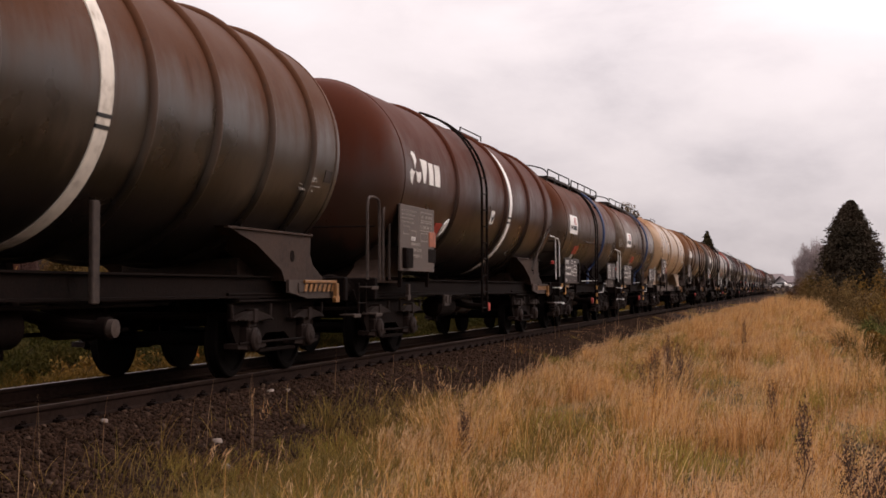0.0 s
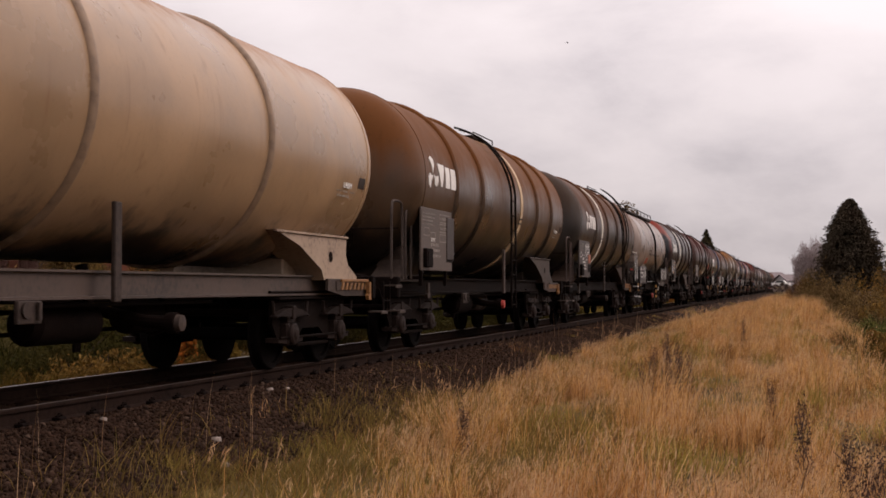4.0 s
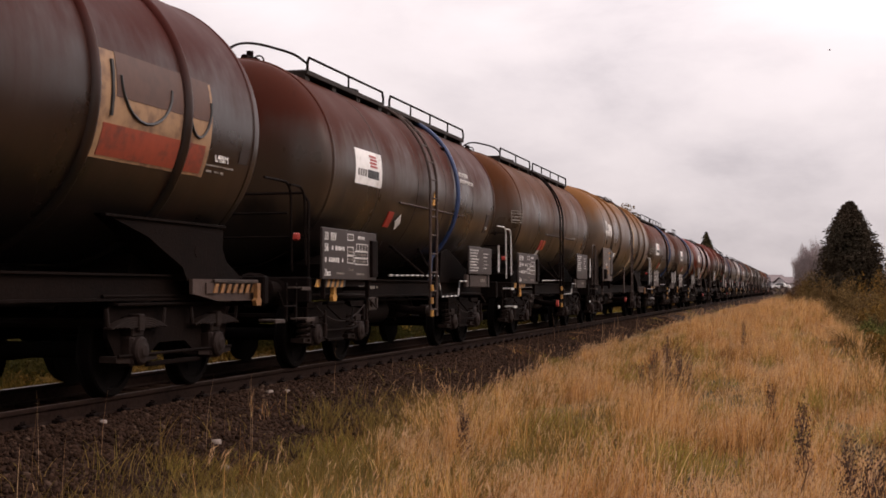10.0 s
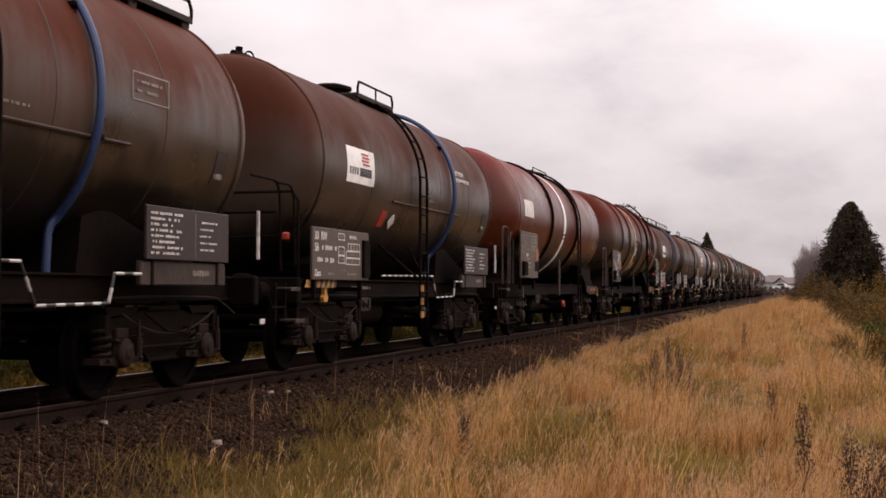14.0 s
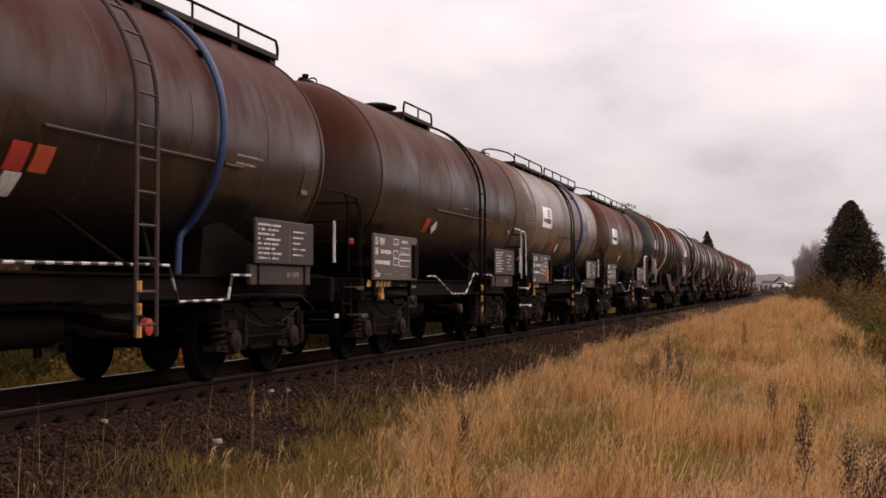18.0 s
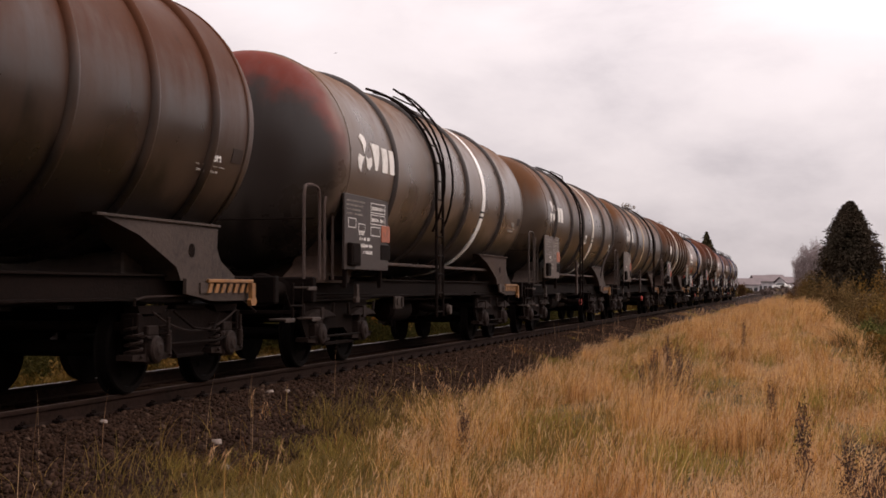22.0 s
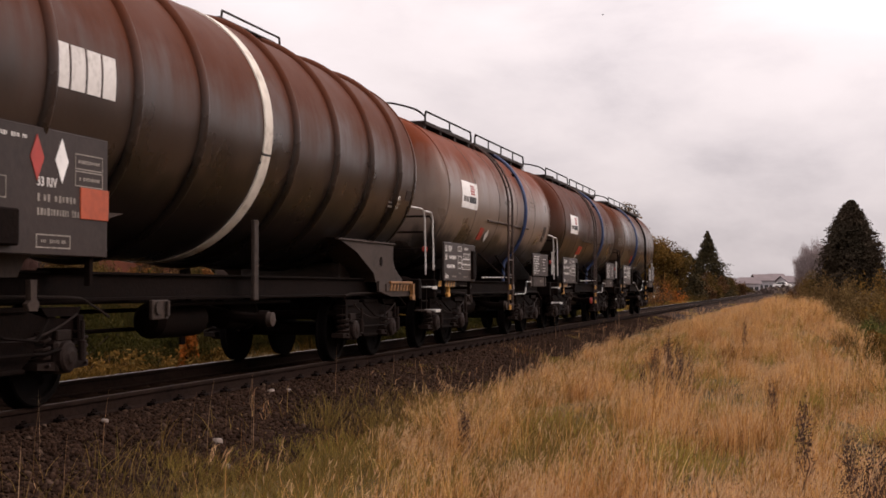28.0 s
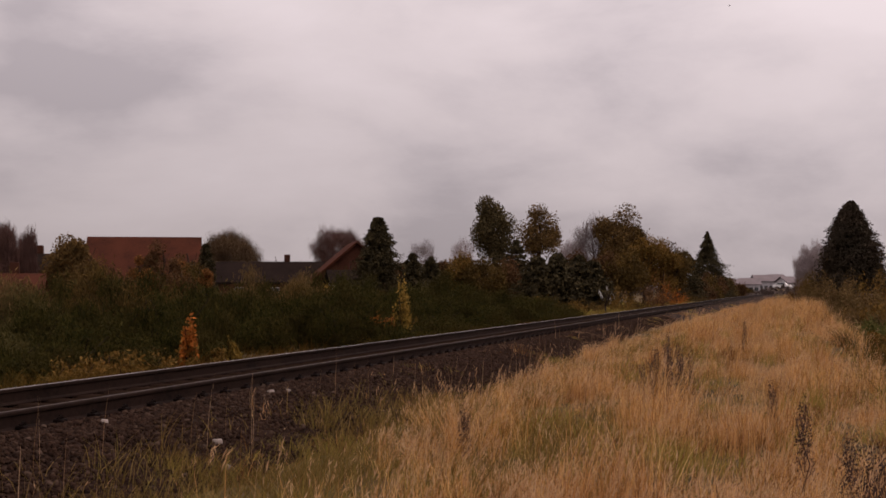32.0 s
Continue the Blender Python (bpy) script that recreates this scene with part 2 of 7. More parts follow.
SILVER = mat("pale_zinc", (0.5, 0.48, 0.45), 0.4, 0.5, 0.25, 6)


# ---- mesh building ----
class Form:
    """Collects vertices and faces of one mesh."""

    def __init__(self):
        self.v, self.f = [], []

    def add(self, verts, faces):
        k = len(self.v)
        self.v += [tuple(p) for p in verts]
        self.f += [tuple(i + k for i in q) for q in faces]
        return self

    def box(self, x, y, z, sx, sy, sz, b=0.012, turn=None):
        """A box with chamfered edges about its centre."""
        hx, hy, hz = sx / 2, sy / 2, sz / 2
        b = min(b, hx * 0.45, hy * 0.45, hz * 0.45)
        pts, index = [], {}
        for i in (-1, 1):
            for j in (-1, 1):
                for k in (-1, 1):
                    for a, p in enumerate(((i * hx, j * (hy - b), k * (hz - b)), (i * (hx - b), j * hy, k * (hz - b)), (i * (hx - b), j * (hy - b), k * hz))):
                        index[i, j, k, a] = len(pts)
                        pts.append(Vector(p))
        fs = []
        for a in range(3):
            u, w = (a + 1) % 3, (a + 2) % 3
            for s in (-1, 1):
                ring = []
                for p, q in ((-1, -1), (1, -1), (1, 1), (-1, 1)):
                    c = [0, 0, 0]
                    c[a], c[u], c[w] = s, p, q
                    ring.append(index[c[0], c[1], c[2], a])
                fs.append(ring if s > 0 else ring[::-1])
            for p in (-1, 1):
                for q in (-1, 1):
                    c0, c1 = [0, 0, 0], [0, 0, 0]
                    c0[a], c1[a] = -1, 1
                    c0[u] = c1[u] = p
                    c0[w] = c1[w] = q
                    ring = [index[(*c0, u)], index[(*c1, u)], index[(*c1, w)], index[(*c0, w)]]
                    fs.append(ring if p * q > 0 else ring[::-1])
        for i in (-1, 1):
            for j in (-1, 1):
                for k in (-1, 1):
                    ring = [index[i, j, k, 0], index[i, j, k, 1], index[i, j, k, 2]]
                    fs.append(ring if i * j * k > 0 else ring[::-1])
        if turn is not None:
            pts = [turn @ p for p in pts]
        return self.add([(p[0] + x, p[1] + y, p[2] + z) for p in pts], fs)

    def tube(self, path, r, n=8, r_end=None, close=False):
        """A round bar along a path of points."""
        path = [Vector(p) for p in path]
        count = len(path)
        rings, up = [], None
        for i, p in enumerate(path):
            a, c = path[max(i - 1, 0)], path[min(i + 1, count - 1)]
            d = (c - a).normalized()
            if up is None:
                up = Vector((0, 0, 1)) if abs(d.z) < 0.9 else Vector((1, 0, 0))
            side = d.cross(up).normalized()
            up = side.cross(d).normalized()
            rr = r if r_end is None else r + (r_end - r) * i / (count - 1)
            rings.append([p + (side * math.cos(q) + up * math.sin(q)) * rr for q in (2 * math.pi * k / n for k in range(n))])
        vs = [v for ring in rings for v in ring]
        fs = [(i * n + k, i * n + (k + 1) % n, (i + 1) * n + (k + 1) % n, (i + 1) * n + k) for i in range(count - 1) for k in range(n)]
        fs += [tuple(range(n))[::-1], tuple((count - 1) * n + k for k in range(n))]
        return self.add(vs, [q[::-1] for q in fs])

    def lathe(self, profile, axis="y", n=48, at=(0, 0, 0), a0=0.0, a1=360.0):
        """Turns (position along the axis, radius) round the axis."""
        full = a1 - a0 > 359
        m = n if full else n + 1
        vs, fs = [], []
        for s, r in profile:
            for k in range(m):
                q = radians(a0 + (a1 - a0) * k / n)
                c, d = r * math.cos(q), r * math.sin(q)
                p = (c, s, d) if axis == "y" else (s, c, d) if axis == "x" else (c, d, s)
                vs.append((p[0] + at[0], p[1] + at[1], p[2] + at[2]))
        for i in range(len(profile) - 1):
            for k in range(n):
                j = (k + 1) % m
                q = (i * m + k, i * m + j, (i + 1) * m + j, (i + 1) * m + k)
                fs.append(q[::-1] if axis == "y" else q)
        return self.add(vs, [q if axis != "y" else q for q in fs])

    def prism(self, outline, x0, x1):
        """An outline in (y, z) pushed from x0 to x1."""
        k = len(outline)
        vs = [(x0, y, z) for y, z in outline] + [(x1, y, z) for y, z in outline]
        fs = [tuple(range(k))[::-1], tuple(range(k, 2 * k))]
        fs += [(i, (i + 1) % k, k + (i + 1) % k, k + i) for i in range(k)]
        return self.add(vs, fs)

    def mesh(self, name, smooth=False, angle=35.0):
        me = bpy.data.meshes.new(name)
        me.from_pydata(self.v, [], self.f)
        me.validate()
        bm = bmesh.new()
        bm.from_mesh(me)
        bmesh.ops.recalc_face_normals(bm, faces=bm.faces)
        bm.to_mesh(me)
        bm.free()
        if smooth:
            me.polygons.foreach_set("use_smooth", [True] * len(me.polygons))
            me.set_sharp_from_angle(angle=radians(angle))
        me.update()
        return me


def np_mesh(name, verts, corners):
    """A mesh of many equal polygons from arrays: verts (n, 3), corners (m, k)."""
    me = bpy.data.meshes.new(name)
    verts, corners = np.asarray(verts, dtype=np.float32), np.asarray(corners, dtype=np.int32)
    m, k = corners.shape
    me.vertices.add(len(verts))
    me.vertices.foreach_set("co", verts.ravel())
    me.loops.add(m * k)
    me.loops.foreach_set("vertex_index", corners.ravel())
    me.polygons.add(m)
    me.polygons.foreach_set("loop_start", np.arange(0, m * k, k, dtype=np.int32))
    me.update(calc_edges=True)
    return me


def part(name, data, material, parent, label="", at=None, turn_z=0.0):
    """One mesh object under a thing or a part; data is a Form or a mesh that several share."""
    me = data.mesh(name, True) if isinstance(data, Form) else data
    ob = new(name, me)
    if not me.materials:
        me.materials.append(material)
    ob.material_slots[0].link = "OBJECT"
    ob.material_slots[0].material = material
    ob.parent = parent
    if at is not None or turn_z:
        x, y, z = at or (0, 0, 0)
        ob.matrix_local = pose(x, y, z, 0, 0, turn_z)
    if label:
        tagged(ob, label)
    if name in ("lettering", "seed_head", "twig_mass", "crown", "foliage", "brake_shaft", "dark_band", "stripe", "stem_rest", "warning_bar"):
        tagged(ob, kind="stuff")
    return ob


def thing(name, label, category, m=None, group="", kind="", data=None, material=None):
    """A top-level thing: an Empty at its base, or a mesh."""
    if isinstance(data, Form):
        data = data.mesh(name, True)
    ob = new(name, data)
    if data is not None and material:
        data.materials.append(material)
    if m is not None:
        ob.matrix_basis = m
    return tagged(ob, label, category, group, kind)


MESHES = {}


def once(key, make):
    """A mesh that is made the first time and shared after that."""
    if key not in MESHES:
        made = make()
        MESHES[key] = made.mesh(key.split("|")[0], True) if isinstance(made, Form) else made
    return MESHES[key]


def smoothstep(a, b, x):
    t = min(1.0, max(0.0, (x - a) / (b - a)))
    return t * t * (3 - 2 * t)


# ---- the ground ----
def ground_z(x, y):
    """Height of the ground: a verge that swells gently ahead, lower land across the track and to the right."""
    swell = 0.2 * smoothstep(14, 50, y) + 0.24 * smoothstep(30, 80, y) * smoothstep(-4.0, -0.4, x) - 0.05 * smoothstep(90, 130, y)
    z = -0.58 + swell * (1 - smoothstep(0.9 + 0.004 * y, 2.2 + 0.01 * y, x))
    z -= 0.85 * smoothstep(0.85 + 0.004 * y, 2.2 + 0.01 * y, x) * smoothstep(4, 14, y) * (1 - smoothstep(90, 150, y))
    z -= 0.25 * smoothstep(-9.0, -11.5, x) if x < -9 else 0
    far = smoothstep(60, 160, math.hypot(x, y))
    z = z * (1 - far) + (-0.55) * far
    return z + 0.05 * noise.noise(Vector((x * 0.35, y * 0.35, 0))) + 0.02 * noise.noise(Vector((x * 1.7, y * 1.7, 3)))


GROUND = mat("dry_meadow_soil", (0.085, 0.055, 0.024), 0.95, 0, 0.4, 2.0, 0.5, 12, second=(0.035, 0.03, 0.012), spec=0.05)
xs = [-1400, -700, -350, -200, -120, -80, -60, -45] + [-36 + i * 1.0 for i in range(24)] + [-12 + i * 0.5 for i in range(50)] + [13 + i * 1.5 for i in range(14)] + [40, 60, 90, 140, 250, 500, 900, 1400]
ys = [-600, -200, -80, -40, -20] + [-10 + i * 0.75 for i in range(100)] + [65 + 3 * i for i in range(30)] + [160, 180, 210, 250, 320, 420, 600, 900, 1500, 2400]
gv = [(x, y, ground_z(x, y)) for y in ys for x in xs]
gf = [(j * len(xs) + i, j * len(xs) + i + 1, (j + 1) * len(xs) + i + 1, (j + 1) * len(xs) + i) for j in range(len(ys) - 1) for i in range(len(xs) - 1)]
thing("ground", "dry autumn meadow soil with withered grass", "ground", kind="structure", data=Form().add(gv, gf), material=GROUND)

# ---- the railway track ----
BALLAST = mat("brown_ballast", (0.028, 0.0155, 0.0105), 0.95, 0, 0.5, 9, 0.9, 22, second=(0.015, 0.009, 0.006), spec=0.03)
profile = [(-3.6, -0.9), (-2.9, -0.62), (-1.75, -0.2), (-0.95, -0.165), (-0.6, -0.24), (0, -0.22), (0.6, -0.24), (0.95, -0.165), (1.6, -0.185), (2.75, -0.55), (3.3, -0.85)]
by = [-60 + i * 0.6 for i in range(270)] + [102 + i * 6 for i in range(100)]
bv = [(TRACK_X + u, y, z + 0.03 * noise.noise(Vector((u * 2, y * 1.3, 1))) * (abs(u) > 1)) for y in by for u, z in profile]
k = len(profile)
bf = [(j * k + i, j * k + i + 1, (j + 1) * k + i + 1, (j + 1) * k + i) for j in range(len(by) - 1) for i in range(k - 1)]
ballast = thing("ballast_bed", "dark brown stone ballast under the railway track", "ballast", kind="structure", data=Form().add(bv, bf), material=BALLAST)


def rail_form(y0, y1):
    half = [(0.0625, -0.172), (0.0625, -0.16), (0.012, -0.14), (0.009, -0.05), (0.034, -0.036), (0.036, -0.012), (0.028, -0.002), (0.016, 0.0)]
    outline = half + [(-a, b) for a, b in half[::-1]]
    n = len(outline)
    stops = [y0 + (y1 - y0) * i / 40 for i in range(41)]
    vs = [(a, y, b) for y in stops for a, b in outline]
    fs = [(j * n + i, j * n + (i + 1) % n, (j + 1) * n + (i + 1) % n, (j + 1) * n + i) for j in range(40) for i in range(n)]
    return Form().add(vs, fs + [tuple(range(n)), tuple(40 * n + i for i in range(n))])


rail_mesh = rail_form(-60, 640).mesh("rail", True)
top_mesh = Form().box(0, 290, 0.0012, 0.026, 700, 0.004, 0.001).mesh("running_surface")
track = thing("railway_track", "single railway track with rusty rails and polished rail heads", "railway track", pose(TRACK_X, 0, 0), kind="structure")
for side in (-0.7525, 0.7525):
    r = part("rail", rail_mesh, RAIL, track, "rust-brown steel rail", at=(side, 0, 0))
    part("running_surface", top_mesh, RAIL_TOP if side < 0 else RAIL_DULL, r, "polished bright rail head" if side < 0 else "dull brown rail head")
SLEEPER = mat("weathered_sleepers", (0.022, 0.013, 0.009), 0.97, 0, 0.4, 5, 0.4, 30, second=(0.014, 0.009, 0.006), spec=0.0)
sleeper_mesh = Form().box(0, 0, -0.265, 2.5, 0.26, 0.19, 0.03).mesh("sleeper")
clip_mesh = Form().box(0.1, 0, -0.145, 0.09, 0.12, 0.04, 0.01).tube([(0.10, -0.05, -0.12), (0.12, 0, -0.1), (0.10, 0.05, -0.12)], 0.012, 6).tube([(0.1, 0, -0.17), (0.1, 0, -0.09)], 0.014, 6).mesh("rail_clip", True)
for i in range(170):
    s = part("sleeper", sleeper_mesh, SLEEPER, track, at=(0, 3 + i * 0.6, 0))
far_sleepers, far_clips = Form(), Form()
for i in range(170, 420):
    far_sleepers.box(0, 3 + i * 0.6, -0.265, 2.5, 0.26, 0.19, 0.03)
tagged(part("far_sleepers", far_sleepers, SLEEPER, track), kind="stuff")
for i in range(150):
    part("rail_clip", clip_mesh, IRON, track, at=(0.7525, 3 + i * 0.6, 0))
for i in range(150):
    part("rail_clip", clip_mesh, IRON, track, at=(-0.7525, 3 + i * 0.6, 0), turn_z=180)


# ---- the tank wagons ----
# Each wagon's own space: x across the track (+x is the side that the camera sees), y along the train, z up from the rail heads.
def wheelset_form():
    f = Form()
    for s in (-1, 1):
        prof = [(0.70, 0.1), (0.70, 0.40), (0.688, 0.485), (0.705, 0.49), (0.722, 0.468), (0.815, 0.455), (0.83, 0.44), (0.83, 0.385), (0.79, 0.375), (0.775, 0.15), (0.80, 0.13), (0.80, 0.1)]
        f.lathe([(s * a, r) for a, r in prof], "x", 36)
    f.lathe([(-1.05, 0.0), (-1.05, 0.06), (-0.8, 0.085), (0.8, 0.085), (1.05, 0.06), (1.05, 0.0)], "x", 14)
    for s in (-1, 1):       # shallow lightening holes, so that the turning shows
        for q in range(3):
            a = radians(120 * q)
            f.lathe([(s * 0.765, 0.0), (s * 0.795, 0.045), (s * 0.80, 0.0)], "x", 8, at=(0, 0.26 * math.cos(a), 0.26 * math.sin(a)))
    return f


def side_frame_form():
    """A cast side frame with its dropped spring pocket, about x = 0."""
    f, x = Form(), 0
    outline = [(-1.25, 0.62), (-1.25, 0.78), (-0.62, 0.82), (-0.42, 0.86), (0.42, 0.86), (0.62, 0.82), (1.25, 0.78), (1.25, 0.62), (0.72, 0.6), (0.5, 0.5), (0.3, 0.38), (-0.3, 0.38), (-0.5, 0.5), (-0.72, 0.6)]
    f.prism(outline, x - 0.05, x + 0.05)
    f.box(x, 0, 0.88, 0.16, 0.7, 0.05)
    f.box(x, 0, 0.36, 0.15, 0.66, 0.04)
    for y in (-1.18, 1.18):
        f.box(x, y, 0.72, 0.2, 0.1, 0.22)
    f.prism([(-1.16, 0.82), (-0.64, 0.82), (-0.55, 0.9), (-1.2, 0.9)], x - 0.08, x + 0.08)
    f.prism([(1.16, 0.82), (0.64, 0.82), (0.55, 0.9), (1.2, 0.9)], x - 0.08, x + 0.08)
    return f


def bogie_form(y=1.2, z=0.7):
    """Bolster, cross tubes and centre plate."""
    f = Form()
    f.box(0, 0, 0.72, 2.0, 0.34, 0.26, 0.03)
    for a in (-y, y):
        f.tube([(-1.0, a, z), (1.0, a, z)], 0.05, 8)
    f.lathe([(0.8, 0.3), (0.92, 0.3), (0.95, 0.2), (0.95, 0.0)], "z", 20)
    return f


def leaf_side_frame_form():
    """A plate side frame with horn guides, for boxes under leaf springs, about x = 0."""
    f, x, s = Form(), 0, 1
    outline = [(-1.35, 0.6), (-1.35, 0.9), (-0.5, 0.9), (-0.35, 0.95), (0.35, 0.95), (0.5, 0.9), (1.35, 0.9), (1.35, 0.6), (1.14, 0.34), (1.1, 0.34), (1.1, 0.8), (0.7, 0.8), (0.7, 0.34), (0.64, 0.34), (0.3, 0.52), (-0.3, 0.52), (-0.64, 0.34), (-0.7, 0.34), (-0.7, 0.8), (-1.1, 0.8), (-1.1, 0.34), (-1.14, 0.34)]
    f.prism(outline, x - 0.025, x + 0.025)
    f.box(x + s * 0.05, 0, 0.92, 0.12, 2.6, 0.03)
    f.box(x + s * 0.04, 0, 0.31, 0.05, 1.2, 0.05)
    return f


def leaf_spring_form():
    """Five arched leaves with their buckle and hangers."""
    f = Form()
    for k in range(5):
        half, n = 0.56 - 0.085 * k, 8
        top = [(half * (2 * i / n - 1), 0.80 - 0.32 * (half * (2 * i / n - 1)) ** 2 - 0.022 * k) for i in range(n + 1)]
        f.prism(top + [(y, z - 0.018) for y, z in top[::-1]], -0.05, 0.05)
    f.box(0, 0, 0.74, 0.13, 0.12, 0.17, 0.01)
    for y in (-0.56, 0.56):
        f.tube([(0, y, 0.71), (0, y * 1.06, 0.88)], 0.022, 6)
    return f


def axlebox_form():
    f = Form()
    f.box(0, 0, 0, 0.22, 0.3, 0.3, 0.03)
    f.lathe([(0.1, 0.0), (0.1, 0.145), (0.14, 0.142), (0.16, 0.12), (0.165, 0.07), (0.18, 0.05), (0.18, 0.0)], "x", 20)
    f.prism([(-0.42, -0.1), (-0.1, -0.12), (0.1, -0.12), (0.42, -0.1), (0.42, -0.04), (-0.42, -0.04)], -0.09, 0.09)
    f.box(0.02, 0, 0.19, 0.16, 0.24, 0.1)
    return f


def spring_form():
    f = Form()
    turns = [(0.085 * math.cos(a * 0.7), 0.085 * math.sin(a * 0.7), -0.05 + 0.0085 * a) for a in range(36)]
    return f.tube(turns, 0.017, 5)


def buffer_form():
    f = Form()
    f.lathe([(0.0, 0.0), (0.0, 0.17), (0.05, 0.17), (0.07, 0.12), (0.36, 0.115), (0.37, 0.085), (0.57, 0.08), (0.575, 0.2), (0.60, 0.225), (0.62, 0.2), (0.635, 0.0)], "y", 24)
    f.box(0, 0.02, 0, 0.36, 0.03, 0.36, 0.01)
    return f


def coupling_form():
    f = Form()
    f.prism([(0, -0.06), (0.24, -0.05), (0.36, -0.1), (0.4, 0.0), (0.34, 0.06), (0.3, 0.0), (0.2, 0.06), (0, 0.06)], -0.035, 0.035)
    f.tube([(0.05, 0.2, 0), (0.06, 0.36, -0.18), (0.05, 0.3, -0.4), (-0.05, 0.3, -0.4), (-0.06, 0.36, -0.18), (-0.05, 0.2, 0)], 0.02, 6)
    f.tube([(-0.3, 0.05, -0.05), (-0.32, 0.3, -0.3), (-0.3, 0.42, -0.5), (-0.28, 0.45, -0.3)], 0.03, 6)
    return f


BOGIES = []


def smooth_line(points, n=4):
    """A rounded line through the points."""
    p = [Vector(q) for q in points]
    out = []
    for i in range(len(p) - 1):
        a, b, c, d = p[max(i - 1, 0)], p[i], p[i + 1], p[min(i + 2, len(p) - 1)]
        for k in range(n):
            t = k / n
            out.append(0.5 * (2 * b + (c - a) * t + (2 * a - 5 * b + 4 * c - d) * t * t + (3 * b - a - 3 * c + d) * t ** 3))
    return out + [p[-1]]


def add_bogie(wagon, y, leaf=False):
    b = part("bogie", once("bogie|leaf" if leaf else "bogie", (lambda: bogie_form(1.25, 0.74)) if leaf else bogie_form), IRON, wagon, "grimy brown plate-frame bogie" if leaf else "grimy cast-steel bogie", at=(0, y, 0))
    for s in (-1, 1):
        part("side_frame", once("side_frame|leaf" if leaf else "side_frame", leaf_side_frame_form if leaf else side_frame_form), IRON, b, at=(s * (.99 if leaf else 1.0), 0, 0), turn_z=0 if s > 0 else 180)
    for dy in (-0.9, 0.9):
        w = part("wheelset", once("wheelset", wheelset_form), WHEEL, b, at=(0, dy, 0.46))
        BOGIES.append((w, dy))
        for s in (-1, 1):
            part("axle_box", once("axle_box", axlebox_form), AXLE, b, at=(s * 1.0, dy, 0.46), turn_z=0 if s > 0 else 180)
            if leaf:
                part("leaf_spring", once("leaf_spring", leaf_spring_form), AXLE, b, at=(s * 1.08, dy, 0))
            for q in () if leaf else (-0.31, 0.31):
                part("spring", once("spring", spring_form), AXLE, b, at=(s * 1.04, dy + q, 0.44))
    if leaf:
        part("brake_rod", once("brake_rod|straight", lambda: Form().tube([(1.1, -1.3, 0.42), (1.1, 1.3, 0.42)], 0.018, 6).tube([(1.04, -1.5, 1.0), (1.04, 1.5, 1.0)], 0.02, 6)), IRON, b)
        return
    sag = [(1.15, -1.02 + 2.04 * i / 12, 0.62 + 0.22 * (2 * i / 12 - 1) ** 2) for i in range(13)]
    part("cable", once("cable", lambda: Form().tube(sag, 0.011, 6)), AXLE, b, "dark brake cable sagging between the axle boxes")
    part("brake_pipe", once("brake_pipe", lambda: Form().tube(smooth_line([(1.1, -1.3, 0.9), (1.12, -1.1, 0.99), (1.12, 0.9, 0.99), (1.14, 1.25, 0.93), (1.14, 1.6, 0.8)], 3), 0.013, 6)), AXLE, b)
    for s in (-1, 1):
        for dy in (-0.9, 0.9):
            part("damper", once("damper", lambda: Form().lathe([(-0.16, 0.0), (-0.16, 0.035), (0.02, 0.035), (0.025, 0.02), (0.2, 0.02), (0.2, 0.0)], "z", 10)), AXLE, b, at=(s * 1.16, dy + 0.2, 0.58))
    part("brake_rod", once("brake_rod", lambda: Form().tube([(1.12, -1.1, 0.58), (1.13, -0.55, 0.5), (1.13, 0.55, 0.5), (1.12, 1.1, 0.58)], 0.018, 6).tube([(1.12, -0.5, 0.84), (1.2, -0.2, 0.66), (1.2, 0.3, 0.62), (1.12, 0.6, 0.8)], 0.014, 6)), IRON, b)


def dome(length, r, depth, n=12):
    """Profile of a closed tank with dished ends and rounded shoulders."""
    pts = []
    for i in range(n + 1):
        a = radians(90 * i / n)
        pts.append((-length / 2 - depth * math.cos(a) ** 0.9, r * math.sin(a) ** 0.62 if i else 0.0))
    return pts + [(-y, q) for y, q in pts[::-1]]


def cylinder_point(r, zc, y, z, out=0.0):
    """The place on the camera's side of a tank's shell at height z."""
    h = max(-0.99, min(0.99, (z - zc) / r))
    return Vector(((r + out) * math.sqrt(1 - h * h), y, zc + (r + out) * h))


def on_shell(r, zc, y0, y1, z0, z1, out, n=8):
    """A thin curved plate that lies on the shell between two heights, with an edge."""
    a0, a1 = math.asin(max(-1, min(1, (z0 - zc) / r))), math.asin(max(-1, min(1, (z1 - zc) / r)))
    vs = []
    for o in (out, -0.004):
        for i in range(n + 1):
            a = a0 + (a1 - a0) * i / n
            for y in (y0, y1):
                vs.append(((r + o) * math.cos(a), y, zc + (r + o) * math.sin(a)))
    k = 2 * (n + 1)
    fs = []
    for i in range(n):
        a = 2 * i
        fs += [(a, a + 1, a + 3, a + 2), (k + a, k + a + 2, k + a + 3, k + a + 1), (a, a + 2, k + a + 2, k + a), (a + 1, k + a + 1, k + a + 3, a + 3)]
    fs += [(0, k, k + 1, 1), (2 * n, 2 * n + 1, k + 2 * n + 1, k + 2 * n)]
    return Form().add(vs, fs)


